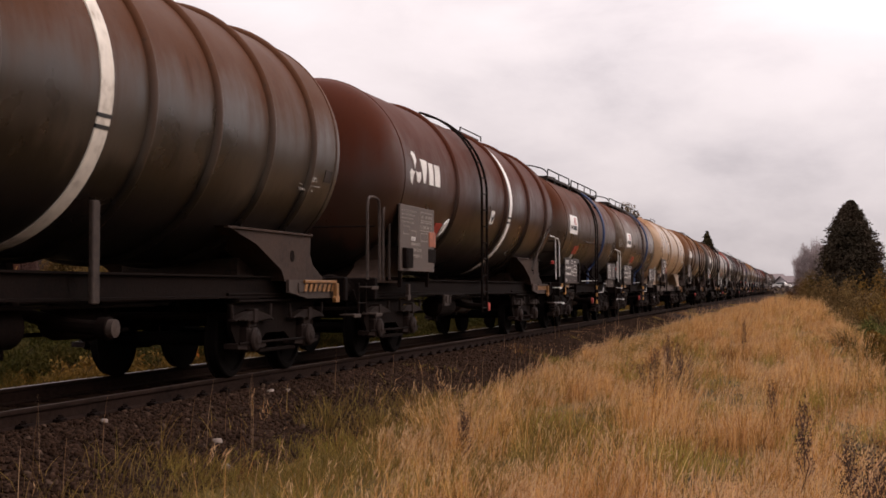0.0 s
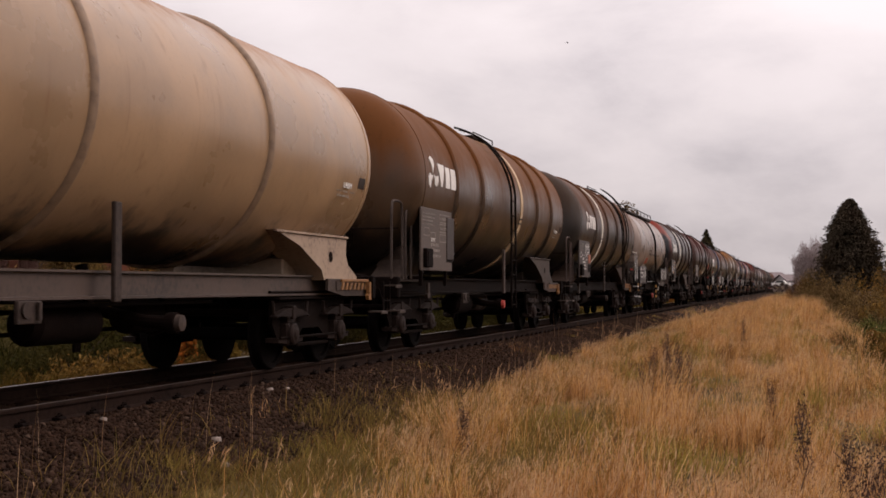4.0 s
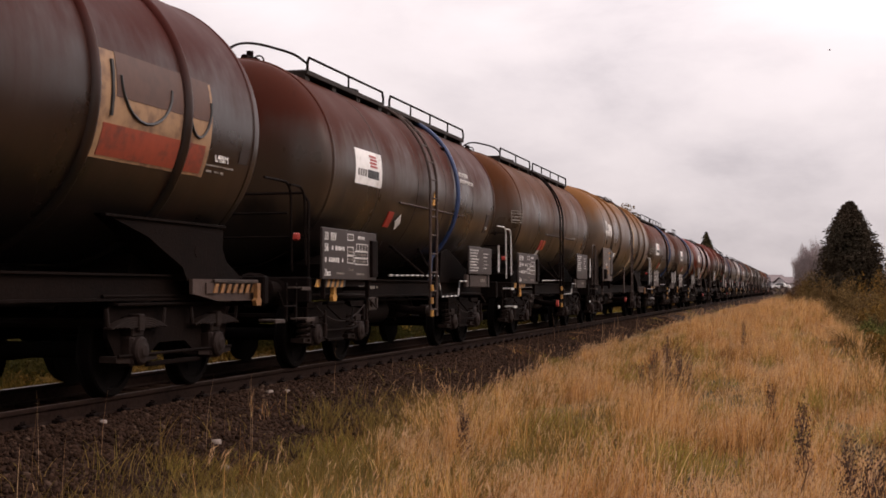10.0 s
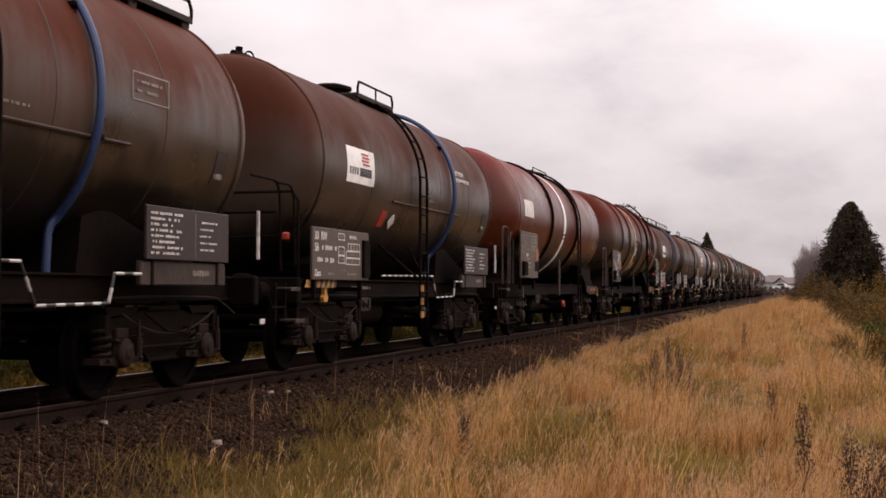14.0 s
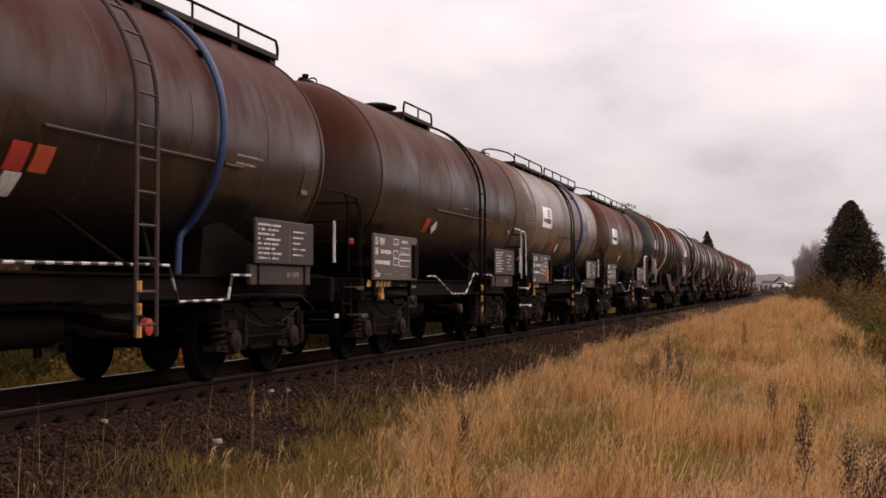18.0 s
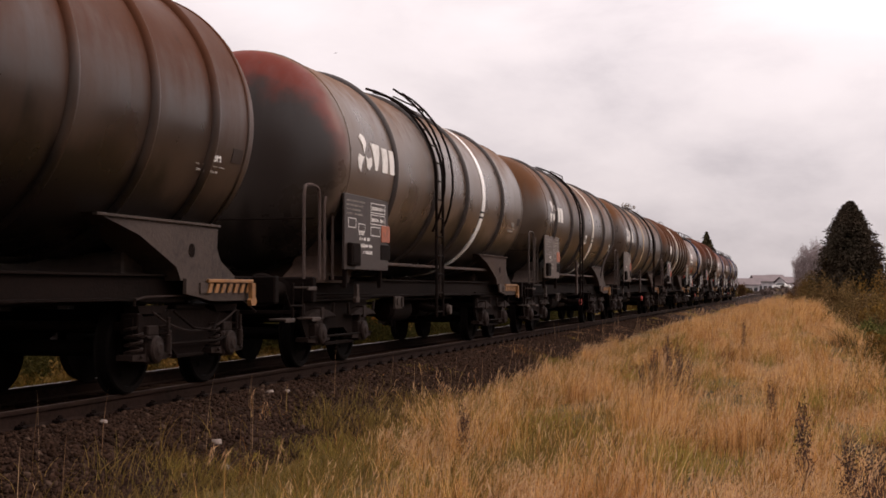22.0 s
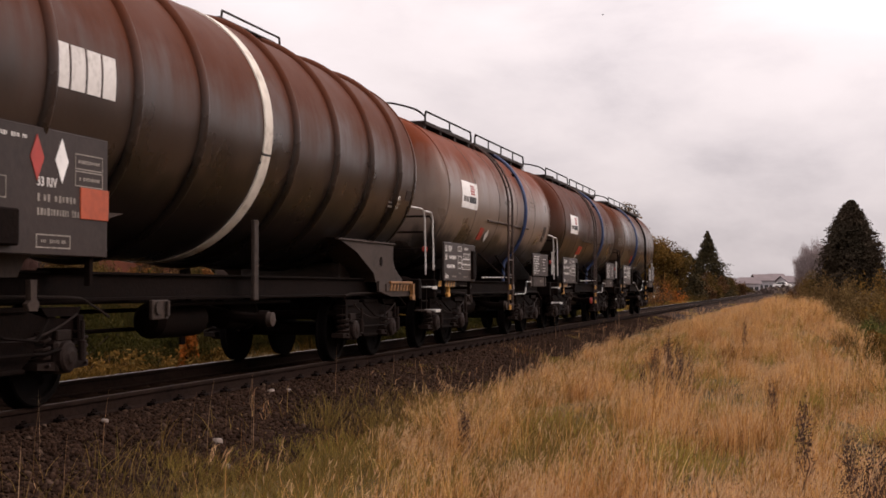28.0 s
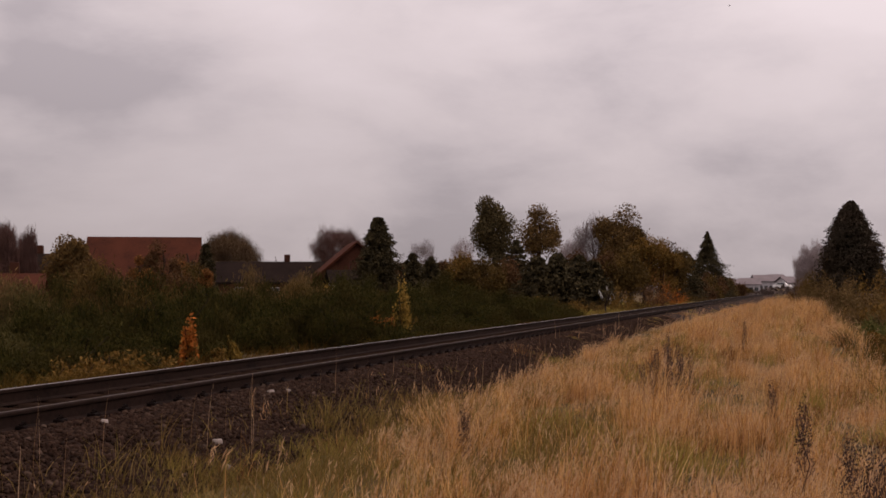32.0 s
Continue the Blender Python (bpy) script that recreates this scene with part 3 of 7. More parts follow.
def shell_plate(r, zc, outline, out):
    """Vertices and faces of a thin plate of any (y, z) outline laid on the shell."""
    outline = [(a + (c - a) * i / 4, b + (d - b) * i / 4) for (a, b), (c, d) in zip(outline, outline[1:] + outline[:1]) for i in range(4)]
    k = len(outline)
    cy, cz = sum(p[0] for p in outline) / k, sum(p[1] for p in outline) / k
    vs = [cylinder_point(r, zc, a, b, o) for o in (out, -.004) for a, b in list(outline) + [(cy, cz)]]
    fs = [(i, (i + 1) % k, k) for i in range(k)] + [(i, k + 1 + i, k + 1 + (i + 1) % k, (i + 1) % k) for i in range(k)]
    return vs, fs


def hoop(r, y, w, h):
    """A rounded stiffening ring round a shell of radius r at y."""
    return [(y - w / 2, r - 0.01)] + [(y - w / 2 * math.cos(radians(a)), r + h * math.sin(radians(a))) for a in range(15, 180, 25)] + [(y + w / 2, r - 0.01)]


def text_mesh(words, size):
    """Raised lettering in the built-in font, in the plane x = 0, read from +x along +y."""
    cu = bpy.data.curves.new("lettering", "FONT")
    cu.body, cu.size, cu.extrude, cu.resolution_u = words, size, 0.002, 2
    cu.offset = size * 0.014
    ob = bpy.data.objects.new("lettering", cu)
    scene.collection.objects.link(ob)
    me = bpy.data.meshes.new_from_object(ob.evaluated_get(bpy.context.evaluated_depsgraph_get()))
    bpy.data.objects.remove(ob)
    me.transform(Matrix(((0, 0, 1, 0), (1, 0, 0, 0), (0, 1, 0, 0), (0, 0, 0, 1))))
    me.materials.clear()
    return me


def words_on(parent, words, size, y, z, x, material, name="lettering"):
    key = "lettering|%s|%s" % (words, size)
    return part(name, once(key, lambda: text_mesh(words, size)), material, parent, at=(x, y, z))


def bars(rows, seed, height, width, thick=0.003):
    """Short bars in rows, for writing that cannot be read: rows of (y, z, length)."""
    rnd = random.Random(seed)
    f = Form()
    for y, z, length in rows:
        a = y
        while a < y + length:
            w = width * rnd.uniform(0.6, 1.3)
            if rnd.random() > .14:
                f.box(0, a + w / 2, z, thick, w * 0.58, height * rnd.uniform(.75, 1.1), 0.001)
            a += w
    return f


def frame_lines(f, y0, y1, z0, z1, w=0.012, x=0.0):
    for z in (z0, z1):
        f.box(x, (y0 + y1) / 2, z, 0.003, y1 - y0 + w, w, 0.001)
    for y in (y0, y1):
        f.box(x, y, (z0 + z1) / 2, 0.003, w, z1 - z0, 0.001)
    return f


WAGONS = []


def start_wagon(end, cyl, front, rear, r, zc, depth, paint, label, tank_label="", frame_m=None, leaf=False):
    """The Empty of a wagon whose tank shell ends at `end` at the start of the clip, with tank, frame, bogies, buffers."""
    wagon = thing("tank_wagon", label, "tank wagon", pose(TRACK_X, end - cyl / 2, 0), group="freight train of tank wagons")
    WAGONS.append((wagon, end - cyl / 2))
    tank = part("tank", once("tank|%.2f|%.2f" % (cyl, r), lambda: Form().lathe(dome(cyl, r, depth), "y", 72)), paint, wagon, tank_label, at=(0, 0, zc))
    yf, yr = -cyl / 2 - front, cyl / 2 + rear
    key = "%.2f|%.2f" % (yf, yr)

    a, b = yf + 0.62, yr - 0.62

    def sole_bar():
        half = [(0.085, 0.955), (0.085, 0.978), (0.04, 0.985), (0.04, 1.195), (0.085, 1.202), (0.085, 1.225)]
        edge = half + [(-x, z) for x, z in half[::-1]]
        n = len(edge)
        return Form().add([(x, y, z) for y in (a, b) for x, z in edge], [(i, (i + 1) % n, n + (i + 1) % n, n + i) for i in range(n)] + [tuple(range(n)), tuple(range(n, 2 * n))])

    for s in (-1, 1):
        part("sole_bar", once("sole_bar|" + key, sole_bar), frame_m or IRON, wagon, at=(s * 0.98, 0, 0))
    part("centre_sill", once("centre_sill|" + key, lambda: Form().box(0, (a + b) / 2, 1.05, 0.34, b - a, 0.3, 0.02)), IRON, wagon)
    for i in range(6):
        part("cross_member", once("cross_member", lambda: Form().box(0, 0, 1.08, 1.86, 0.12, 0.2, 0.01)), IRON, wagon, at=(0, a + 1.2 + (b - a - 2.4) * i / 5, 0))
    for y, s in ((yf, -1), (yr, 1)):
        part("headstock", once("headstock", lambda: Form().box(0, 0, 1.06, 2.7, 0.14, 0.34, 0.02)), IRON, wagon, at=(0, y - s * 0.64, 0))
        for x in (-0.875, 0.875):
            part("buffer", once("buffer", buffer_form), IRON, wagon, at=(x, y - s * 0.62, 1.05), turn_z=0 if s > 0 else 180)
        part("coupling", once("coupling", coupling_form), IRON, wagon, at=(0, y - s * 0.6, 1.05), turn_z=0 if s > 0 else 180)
    pivot = (yr - yf) / 2 - 2.4
    mid = (yf + yr) / 2
    for s in (-1, 1):
        add_bogie(wagon, mid + s * pivot, leaf)
    return wagon, tank, yf, yr, mid, pivot


def add_ladder(wagon, r, zc, top, reach, material, y, half=0.2, foot=0.62):
    """A ladder bent over the shell from the crown down to the belt, then upright to its foot: two stiles and their rungs."""
    line = [cylinder_point(r, zc, 0, zc + r * math.sin(radians(a)), reach) for a in range(top, -1, -6)]
    line += [Vector((r + reach, 0, z)) for z in (zc - 0.4, zc - 0.9, foot)]
    stile = once("stile|%.3f" % r, lambda: Form().tube(line, 0.024, 6))
    rung = once("rung", lambda: Form().tube([(0, -half, 0), (0, half, 0)], 0.015, 5))
    lad = part("ladder", stile, material, wagon, at=(0, y - half, 0))
    part("stile", stile, material, lad, at=(0, 2 * half, 0))
    length = [0.0]
    for a, b in zip(line, line[1:]):
        length.append(length[-1] + (b - a).length)
    d = 0.3
    while d < length[-1]:
        i = max(j for j in range(len(line)) if length[j] <= d)
        if i < len(line) - 1:
            p = line[i].lerp(line[i + 1], (d - length[i]) / (length[i + 1] - length[i]))
            part("rung", rung, material, lad, at=(p.x, half, p.z))
        d += 0.31
    return lad


def striped_rod(points, r=0.016, step=0.14):
    """Two forms, the pale and the dark lengths of a striped rod along the points."""
    pale, dark, flip = Form(), Form(), 0
    for a, b in zip(points, points[1:]):
        a, b = Vector(a), Vector(b)
        n = max(1, int((b - a).length / step))
        for i in range(n):
            (pale if flip % 2 == 0 else dark).tube([a.lerp(b, i / n), a.lerp(b, (i + 1) / n)], r, 6)
            flip += 1
    return pale, dark


def grab_rail(x, y0, y1, z0, z1, r=0.016):
    """A bent hand rail: up from z0, rounded over at z1, and away to y1."""
    s = 1 if y1 > y0 else -1
    bend = [(x, y0 + s * 0.2 * (1 - math.cos(radians(a))), z1 - 0.2 + 0.2 * math.sin(radians(a))) for a in range(0, 91, 15)]
    return Form().tube([(x, y0 - s * 0.05, z0)] + bend + [(x, y1, z1)], r, 8)


def step_form(w=0.3):
    return Form().box(0, 0, 0, 0.22, w, 0.025, 0.006).box(0.1, 0, -0.02, 0.02, w, 0.03, 0.005)


def lettered_board(wagon, y0, y1, z0, z1, x, material, seed, style):
    """A data board on posts, with its writing."""
    w, h = y1 - y0, z1 - z0
    b = part("data_board", once("data_board|%.2f|%.2f" % (w, h), lambda: Form().box(0, w / 2, h / 2, 0.035, w, h, 0.012)), material, wagon, at=(x, y0, z0))
    for y in (0.2, w - 0.2):
        part("board_bracket", once("board_bracket", lambda: Form().box(-0.05, 0, 0.0, 0.06, 0.06, 0.5, 0.006).box(-0.3, 0, -0.12, 0.5, 0.06, 0.06, 0.006)), IRON, b, at=(0, y, 0))
    fx = 0.02
    if style == "methanol":
        words_on(b, "33  RIV", 0.15, 0.07, h - 0.16, fx, LETTER)
        words_on(b, "56", 0.15, 0.07, h - 0.31, fx, LETTER)
        part("lettering", bars([(0.33, h - 0.26, 0.5), (0.07, h - 0.42, 0.72)], seed, 0.062, 0.075), LETTER, b, at=(fx, 0, 0))
        words_on(b, "Zacs", 0.12, 0.07, 0.05, fx, LETTER)
        words_on(b, "METANOL", 0.065, w * 0.63, h - 0.11, fx, LETTER)
        g = Form()
        for c0, c1, q0, q1 in ((.43, .54, .80, .92), (.43, .54, .50, .66), (.43, .54, .34, .48), (.60, .82, .60, .74), (.57, .82, .46, .58), (.57, .82, .32, .44)):
            frame_lines(g, w * c0, w * c1, h * q0, h * q1, 0.011)
        for c in (.66, .71, .77):
            g.box(0, w * c, h * .67, 0.003, 0.01, h * .14, 0.001)
        part("lettering", g, LETTER, b, at=(fx, 0, 0))
        part("lettering", bars([(w * .45, h * .86, .16), (w * .45, h * .57, .18), (w * .45, h * .41, .16), (w * .6, h * .52, .4), (w * .6, h * .38, .4), (w * .45, h * .2, .2), (w * .24, h * .12, .3), (w * .6, h * .12, .32)], seed + 1, 0.03, 0.028), LETTER_DIM, b, at=(fx, 0, 0))
        part("document_box", Form().box(0.03, w - 0.17, h * 0.45, 0.06, 0.26, h * 0.78, 0.015), IRON, b)
    elif style == "list":
        part("lettering", bars([(0.08, h - 0.07 - 0.055 * i, 0.66 - .09 * (i % 3)) for i in range(8)], seed, 0.026, 0.034), LETTER, b, at=(fx, 0, 0))
        part("lettering", bars([(w * .62, h - 0.12 - 0.07 * i, 0.4 - 0.08 * (i % 3)) for i in range(5)], seed + 2, 0.02, 0.026), LETTER, b, at=(fx, 0, 0))
        part("dividing_line", Form().box(0, w * .56, h * .5, 0.003, 0.008, h * .86, 0.001), LETTER_DIM, b, at=(fx, 0, 0))
        part("hanging_plate", Form().box(-0.06, w / 2, -0.13, 0.06, w * 1.02, 0.24, 0.02), IRON_LIGHT, b)
        part("lettering", bars([(w * .58, -0.12, 0.36)], seed + 3, 0.06, 0.045), LETTER_DIM, b, at=(-0.027, 0, 0))
    elif style == "tall":
        dim = LETTER_DIM if seed % 2 else LETTER
        part("lettering", bars([(0.08, h - 0.09, w * .4), (0.08, h - 0.15, w * .36), (0.08, h - 0.21, w * .3), (0.08, h - 0.27, w * .34)], seed, 0.026, 0.024), LETTER_DIM, b, at=(fx, 0, 0))
        g = Form()
        for c0, c1, q0, q1 in ((.58, .92, .80, .93), (.58, .92, .64, .77), (.30, .44, .52, .62), (.58, .80, .48, .60), (.08, .24, .56, .68)):
            frame_lines(g, w * c0, w * c1, h * q0, h * q1, 0.011)
        part("lettering", g, dim, b, at=(fx, 0, 0))
        part("lettering", bars([(w * .6, h * .86, w * .3), (w * .6, h * .7, w * .3), (w * .3, h * .42, w * .24), (w * .3, h * .33, w * .3), (w * .3, h * .24, w * .3)], seed + 4, 0.05, 0.045), LETTER_ORANGE if seed % 3 == 0 else dim, b, at=(fx, 0, 0))
        words_on(b, "33 RIV", 0.09, w * 0.3, h * 0.47, fx, LETTER)
        part("pocket_box", Form().box(0.04, w * 0.16, h * 0.2, 0.09, w * 0.2, h * 0.3, 0.015).box(0.088, w * 0.16, h * 0.2, 0.01, w * 0.14, h * 0.22, 0.004), IRON, b)
        if seed not in (5, 6, 9, 11):
            part("warning_plate", Form().box(0.02, w * 0.93, h * 0.52, 0.02, w * 0.2, h * 0.24, 0.006), DULL_ORANGE, b, "faded orange warning plate with a dark rim")
        else:
            part("folded_flap", Form().box(0.02, w * 0.93, h * 0.55, 0.03, w * 0.24, h * 0.7, 0.01), BOARD, b, "dark folding flap on the board's edge")
        part("plate_holder", Form().box(0.0, w * 0.93, h * 0.26, 0.05, w * 0.24, h * 0.22, 0.01), IRON, b)
    elif style == "hazard":
        part("lettering", bars([(0.1, h - 0.1, w * .3)], seed, 0.035, 0.03), LETTER, b, at=(fx, 0, 0))
        words_on(b, "33 RIV", 0.11, w * 0.42, h * 0.54, fx, LETTER)
        part("lettering", bars([(w * .42, h * .45, w * .3), (w * .42, h * .34, w * .33)], seed + 1, 0.06, 0.05), LETTER_DIM, b, at=(fx, 0, 0))
        g = frame_lines(Form(), w * .42, w * .68, h * .06, h * .16, 0.012)
        for q0, q1 in ((.72, .84), (.58, .7)):
            frame_lines(g, w * .72, w * .95, h * q0, h * q1, 0.01)
        frame_lines(g, w * .05, w * .2, h * .42, h * .58, 0.01)
        part("lettering", g, LETTER_DIM, b, at=(fx, 0, 0))
        part("lettering", bars([(w * .44, h * .11, w * .2), (w * .74, h * .78, w * .18), (w * .74, h * .64, w * .18)], seed + 2, 0.03, 0.03), LETTER_DIM, b, at=(fx, 0, 0))
        for cy, m_, lab in ((.42, RED, "red hazard diamond"), (.61, WHITE, "white hazard diamond")):
            part("hazard_diamond", Form().prism([(w * cy - .1, h * .76), (w * cy, h * .58), (w * cy + .1, h * .76), (w * cy, h * .94)], 0.012, 0.024), m_, b, lab)
        part("warning_plate", Form().box(0.02, w * 0.88, h * 0.44, 0.02, w * 0.24, h * 0.26, 0.006), ORANGE, b, "orange warning plate with a dark rim")
        part("pocket_box", Form().box(0.04, w * 0.14, h * 0.2, 0.09, w * 0.22, h * 0.28, 0.015), IRON, b)
    return b


def end_steps(wagon, y, s, white=True, tall=2.36, rails=True):
    """Hand rails and hanging steps at one corner of a wagon; s: the way along y from the rails inwards."""
    m = WHITE_WORN if white else IRON
    if rails:
        part("grab_rail", once("grab_rail|%d%.2f" % (s, tall), lambda: grab_rail(0, 0, -s * 0.5, 1.38, tall)), m, wagon, at=(1.38, y, 0))
        part("grab_rail", once("grab_rail|b%d%.2f" % (s, tall), lambda: grab_rail(0, 0, -s * 0.85, 1.3, tall + 0.03)), m, wagon, at=(1.36, y - s * 0.42, 0))
        part("cross_rail", once("cross_rail|%.2f" % tall, lambda: Form().tube([(0, 0, 0), (-2.7, 0, 0)], 0.018, 6)), IRON, wagon, at=(1.35, y - s * 0.5, tall - 0.35))
    for z, out in ((1.09, 0.0), (0.7, 0.06)):
        part("step", once("step", step_form), WHITE_WORN if white else IRON_LIGHT, wagon, "white-edged foot step" if white else "", at=(1.34 + out, y - s * 0.1, z))
    part("step_hanger", once("step_hanger|%d" % s, lambda: Form().box(-0.1, -0.16, 0.9, 0.03, 0.05, 0.5, 0.006).box(-0.1, 0.16, 0.9, 0.03, 0.05, 0.5, 0.006).tube([(-0.05, -s * 0.55, 1.05), (0.0, -s * 0.5, 0.86), (0.0, -s * 0.1, 0.86)], 0.014, 6)), IRON, wagon, at=(1.34, y - s * 0.1, 0))


FADED = mat("rubbed_grey_sign", (.095, .08, .07), .6, 0, .3, 4, second=(.12, .1, .088))


def hook_form():
    return Form().prism([(-0.05, 0.14), (0.05, 0.14), (0.045, -0.02), (0.09, -0.06), (0.06, -0.12), (-0.06, -0.12), (-0.09, -0.06), (-0.04, -0.03)], -0.025, 0.025)


def wagon_smooth(end, paint, label, seed, logo=True, ladder=-0.15, hose=1.65, cyl=9.6, front_rail=True, sign_at=0.0, plates_at=0.0, long_walk=True, zebra=True, board2=True, hazard=1, white_rails=True, grid=False, faded=False):
    """Four-axle methanol wagon with a plain shell, a railed walkway on top and a blue hose."""
    r, zc = 1.43, 2.79
    wagon, tank, yf, yr, mid, pivot = start_wagon(end, cyl, 1.3, 1.25, r, zc, 0.52, paint, label)
    rnd = random.Random(seed)
    # welds round the shell and one along it
    for y in (-4.8, -2.75, -0.75, 1.0, 3.0, 4.78):
        wide = abs(y) > 4.5
        part("weld_seam", once("weld_seam|%d" % wide, lambda: Form().lathe(hoop(r, 0, 0.07 if wide else 0.022, 0.02 if wide else 0.005), "y", 72)), paint if wide else SEAM, tank, at=(0, y, 0))
    part("shell_rail", once("shell_rail", lambda: Form().tube([cylinder_point(r, 0, y, -0.36, 0.02) for y in (-1.7, 2.3)], 0.018, 6)), RUSTY, tank)
    # saddles between tank and frame
    sad = once("saddle|smooth", lambda: Form().prism([(-1.15, 1.2), (1.0, 1.2), (1.0, 1.42), (0.5, 1.55), (-0.6, 1.85), (-1.05, 1.75)], -1.05, 1.05))
    part("saddle", sad, IRON, wagon, at=(0, 3.1, 0))
    part("saddle", sad, IRON, wagon, at=(0, -3.1, 0), turn_z=180)
    # walkway, rails and brackets on the crown
    top = zc + r
    pieces = ((-4.05, -0.5), (-0.2, 4.92)) if long_walk else ((-1.5, 0.35),)
    if long_walk and ladder > 0.5:
        pieces = ((-4.05, 0.6), (0.9, 4.92))
    top -= 0.18
    for a, b in pieces:
        def walk_form(a=a, b=b):
            f = Form().box(0, (a + b) / 2, 0.11, 1.5, b - a, 0.045, 0.01)
            f.box(0.75, (a + b) / 2, 0.095, 0.02, b - a, 0.07, 0.004).box(-0.75, (a + b) / 2, 0.095, 0.02, b - a, 0.06, 0.004)
            n = max(1, int((b - a) / 1.1))
            for i in range(n + 1):
                y = a + 0.1 + (b - a - 0.2) * i / n
                f.prism([(y - 0.1, 0.09), (y + 0.1, 0.09), (y + 0.04, -0.2), (y - 0.04, -0.2)], 0.5, 0.72)
                f.prism([(y - 0.1, 0.09), (y + 0.1, 0.09), (y + 0.04, -0.2), (y - 0.04, -0.2)], -0.72, -0.5)
            return f
        deck = part("walkway", once("walkway|%.2f|%.2f" % (a, b), walk_form), DECK, wagon, at=(0, 0, top))
        for s in (-1, 1):
            def side_rail(a=a, b=b):
                f = Form()
                line = [(0, a + 0.02, 0.12), (0, a + 0.02, 0.22), (0, a + 0.08, 0.31), (0, b - 0.08, 0.31), (0, b - 0.02, 0.22), (0, b - 0.02, 0.12)]
                f.tube(line, 0.02, 6)
                for i in range(1, max(2, int((b - a) / 1.2))):
                    y = a + (b - a) * i / max(2, int((b - a) / 1.2))
                    f.tube([(0, y, 0.12), (0, y, 0.31)], 0.016, 5)
                return f
            part("walkway_rail", once("walkway_rail|%.2f|%.2f" % (a, b), side_rail), IRON, deck, at=(s * 0.75, 0, 0))
    if front_rail:
        bow = [(0.74, -4.03, 0.22), (0.68, -4.35, 0.29), (0.55, -4.7, 0.32), (0.4, -5.05, 0.33), (0.3, -5.35, 0.28), (0.25, -5.6, 0.16), (0.22, -5.75, 0.0), (0.22, -5.8, -0.4), (0.22, -5.8, -2.9)]
        for s in (-1, 1):
            part("bowed_rail", once("bowed_rail|%d" % s, lambda: Form().tube(smooth_line([(p[0] * s, p[1], p[2]) for p in bow[:-2]]) + [(bow[-2][0] * s, bow[-2][1], bow[-2][2]), (bow[-1][0] * s, bow[-1][1], bow[-1][2])], 0.018, 6)), IRON, wagon, at=(0, 0, top))
    part("valve", once("valve", lambda: Form().lathe([(-0.02, 0.12), (0.1, 0.12), (0.12, 0.05), (0.2, 0.05), (0.2, 0)], "z", 14).tube([(0, -0.2, 0.08), (0, 0.28, 0.1)], 0.05, 8).lathe([(0.3, 0.07), (0.315, 0.085), (0.33, 0.07), (0.315, 0.06), (0.3, 0.07)], "y", 14, at=(0, 0, 0.12))), IRON, wagon, at=(0.1, -4.55, zc + r - 0.05))
    part("manhole", once("manhole", lambda: Form().lathe([(-0.1, 0.3), (0.16, 0.3), (0.17, 0.36), (0.22, 0.36), (0.27, 0.2), (0.28, 0)], "z", 24)), IRON, wagon, at=(0, -0.7, zc + r - 0.05))
    # ladder
    lad = add_ladder(wagon, r, zc, 74, 0.09, IRON if rnd.random() < .6 else RUSTY, ladder)
    if zebra:
        pale, dark = striped_rod([(r + 0.12, 0, z) for z in (0.62, 1.25)], 0.03, 0.09)
        for s in (0.0,):
            part("stripe", once("stripe|ladder", lambda: pale), YELLOW, lad, "yellow and black warning stripes", at=(0, s, 0))
    for s in (-1, 1):
        part("ladder_stay", once("ladder_stay|%d" % s, lambda: Form().tube([(r + 0.05, s * 0.2, 1.25), (0.95, s * 0.9, 1.85)], 0.022, 6)), IRON, wagon, at=(0, ladder, 0))
    # hose
    if hose is not None:
        path = [cylinder_point(r, zc, 0.0, zc + r * math.sin(radians(q)), 0.06) for q in range(80, -47, -6)]
        path = [p + Vector((0, 0.03 * math.sin(i * 0.32), 0)) for i, p in enumerate(path)] + [Vector((0.98, -.03, 1.62)), Vector((0.97, -.05, 1.4)), Vector((0.97, -.06, 1.2))]
        h = part("hose", once("hose", lambda: Form().tube(smooth_line(path), 0.04, 10)), BLUE, wagon, "blue-covered hose over the shell", at=(0, hose, 0))
        for q in (0.58, -0.25):
            part("hose_clamp", once("hose_clamp", lambda: Form().box(0.02, 0.03, 0, 0.1, 0.16, 0.05, 0.01)), IRON, h, at=(r * math.sqrt(1 - q * q), 0, zc + r * q))
    # plates and lettering on the shell
    def sign(name, y0, y1, z0, z1, m, label="", out=0.006):
        return part(name, on_shell(r, zc, y0, y1, z0, z1, out), m, wagon, label)
    if logo:
        o = sign_at - 0.12
        p = sign("maker_sign", -3.78 + o, -2.58 + o, 2.57, 3.07, WHITE, "white sign with a plain red and dark mark")
        for i in range(4):
            part("maker_mark", on_shell(r, zc, -3.16 + o + 0.03 * (i % 2), -2.86 + o + 0.03 * (i % 2), 2.985 - 0.048 * i, 3.013 - 0.048 * i, 0.013), RED, p)
        for i in range(5):
            part("maker_mark", once("maker_mark|n%d%.2f" % (i, o), lambda: on_shell(r, zc, -3.25 + o + 0.107 * i, -3.165 + o + 0.107 * i, 2.68, 2.80, 0.011)), BLACK, p)
        for i in range(4):
            part("maker_mark", once("maker_mark|g%d%.2f" % (i, o), lambda: on_shell(r, zc, -3.68 + o + 0.103 * i, -3.625 + o + 0.103 * i, 2.69, 2.79, 0.011)), FADED, p)
    dim = LETTER_DIM
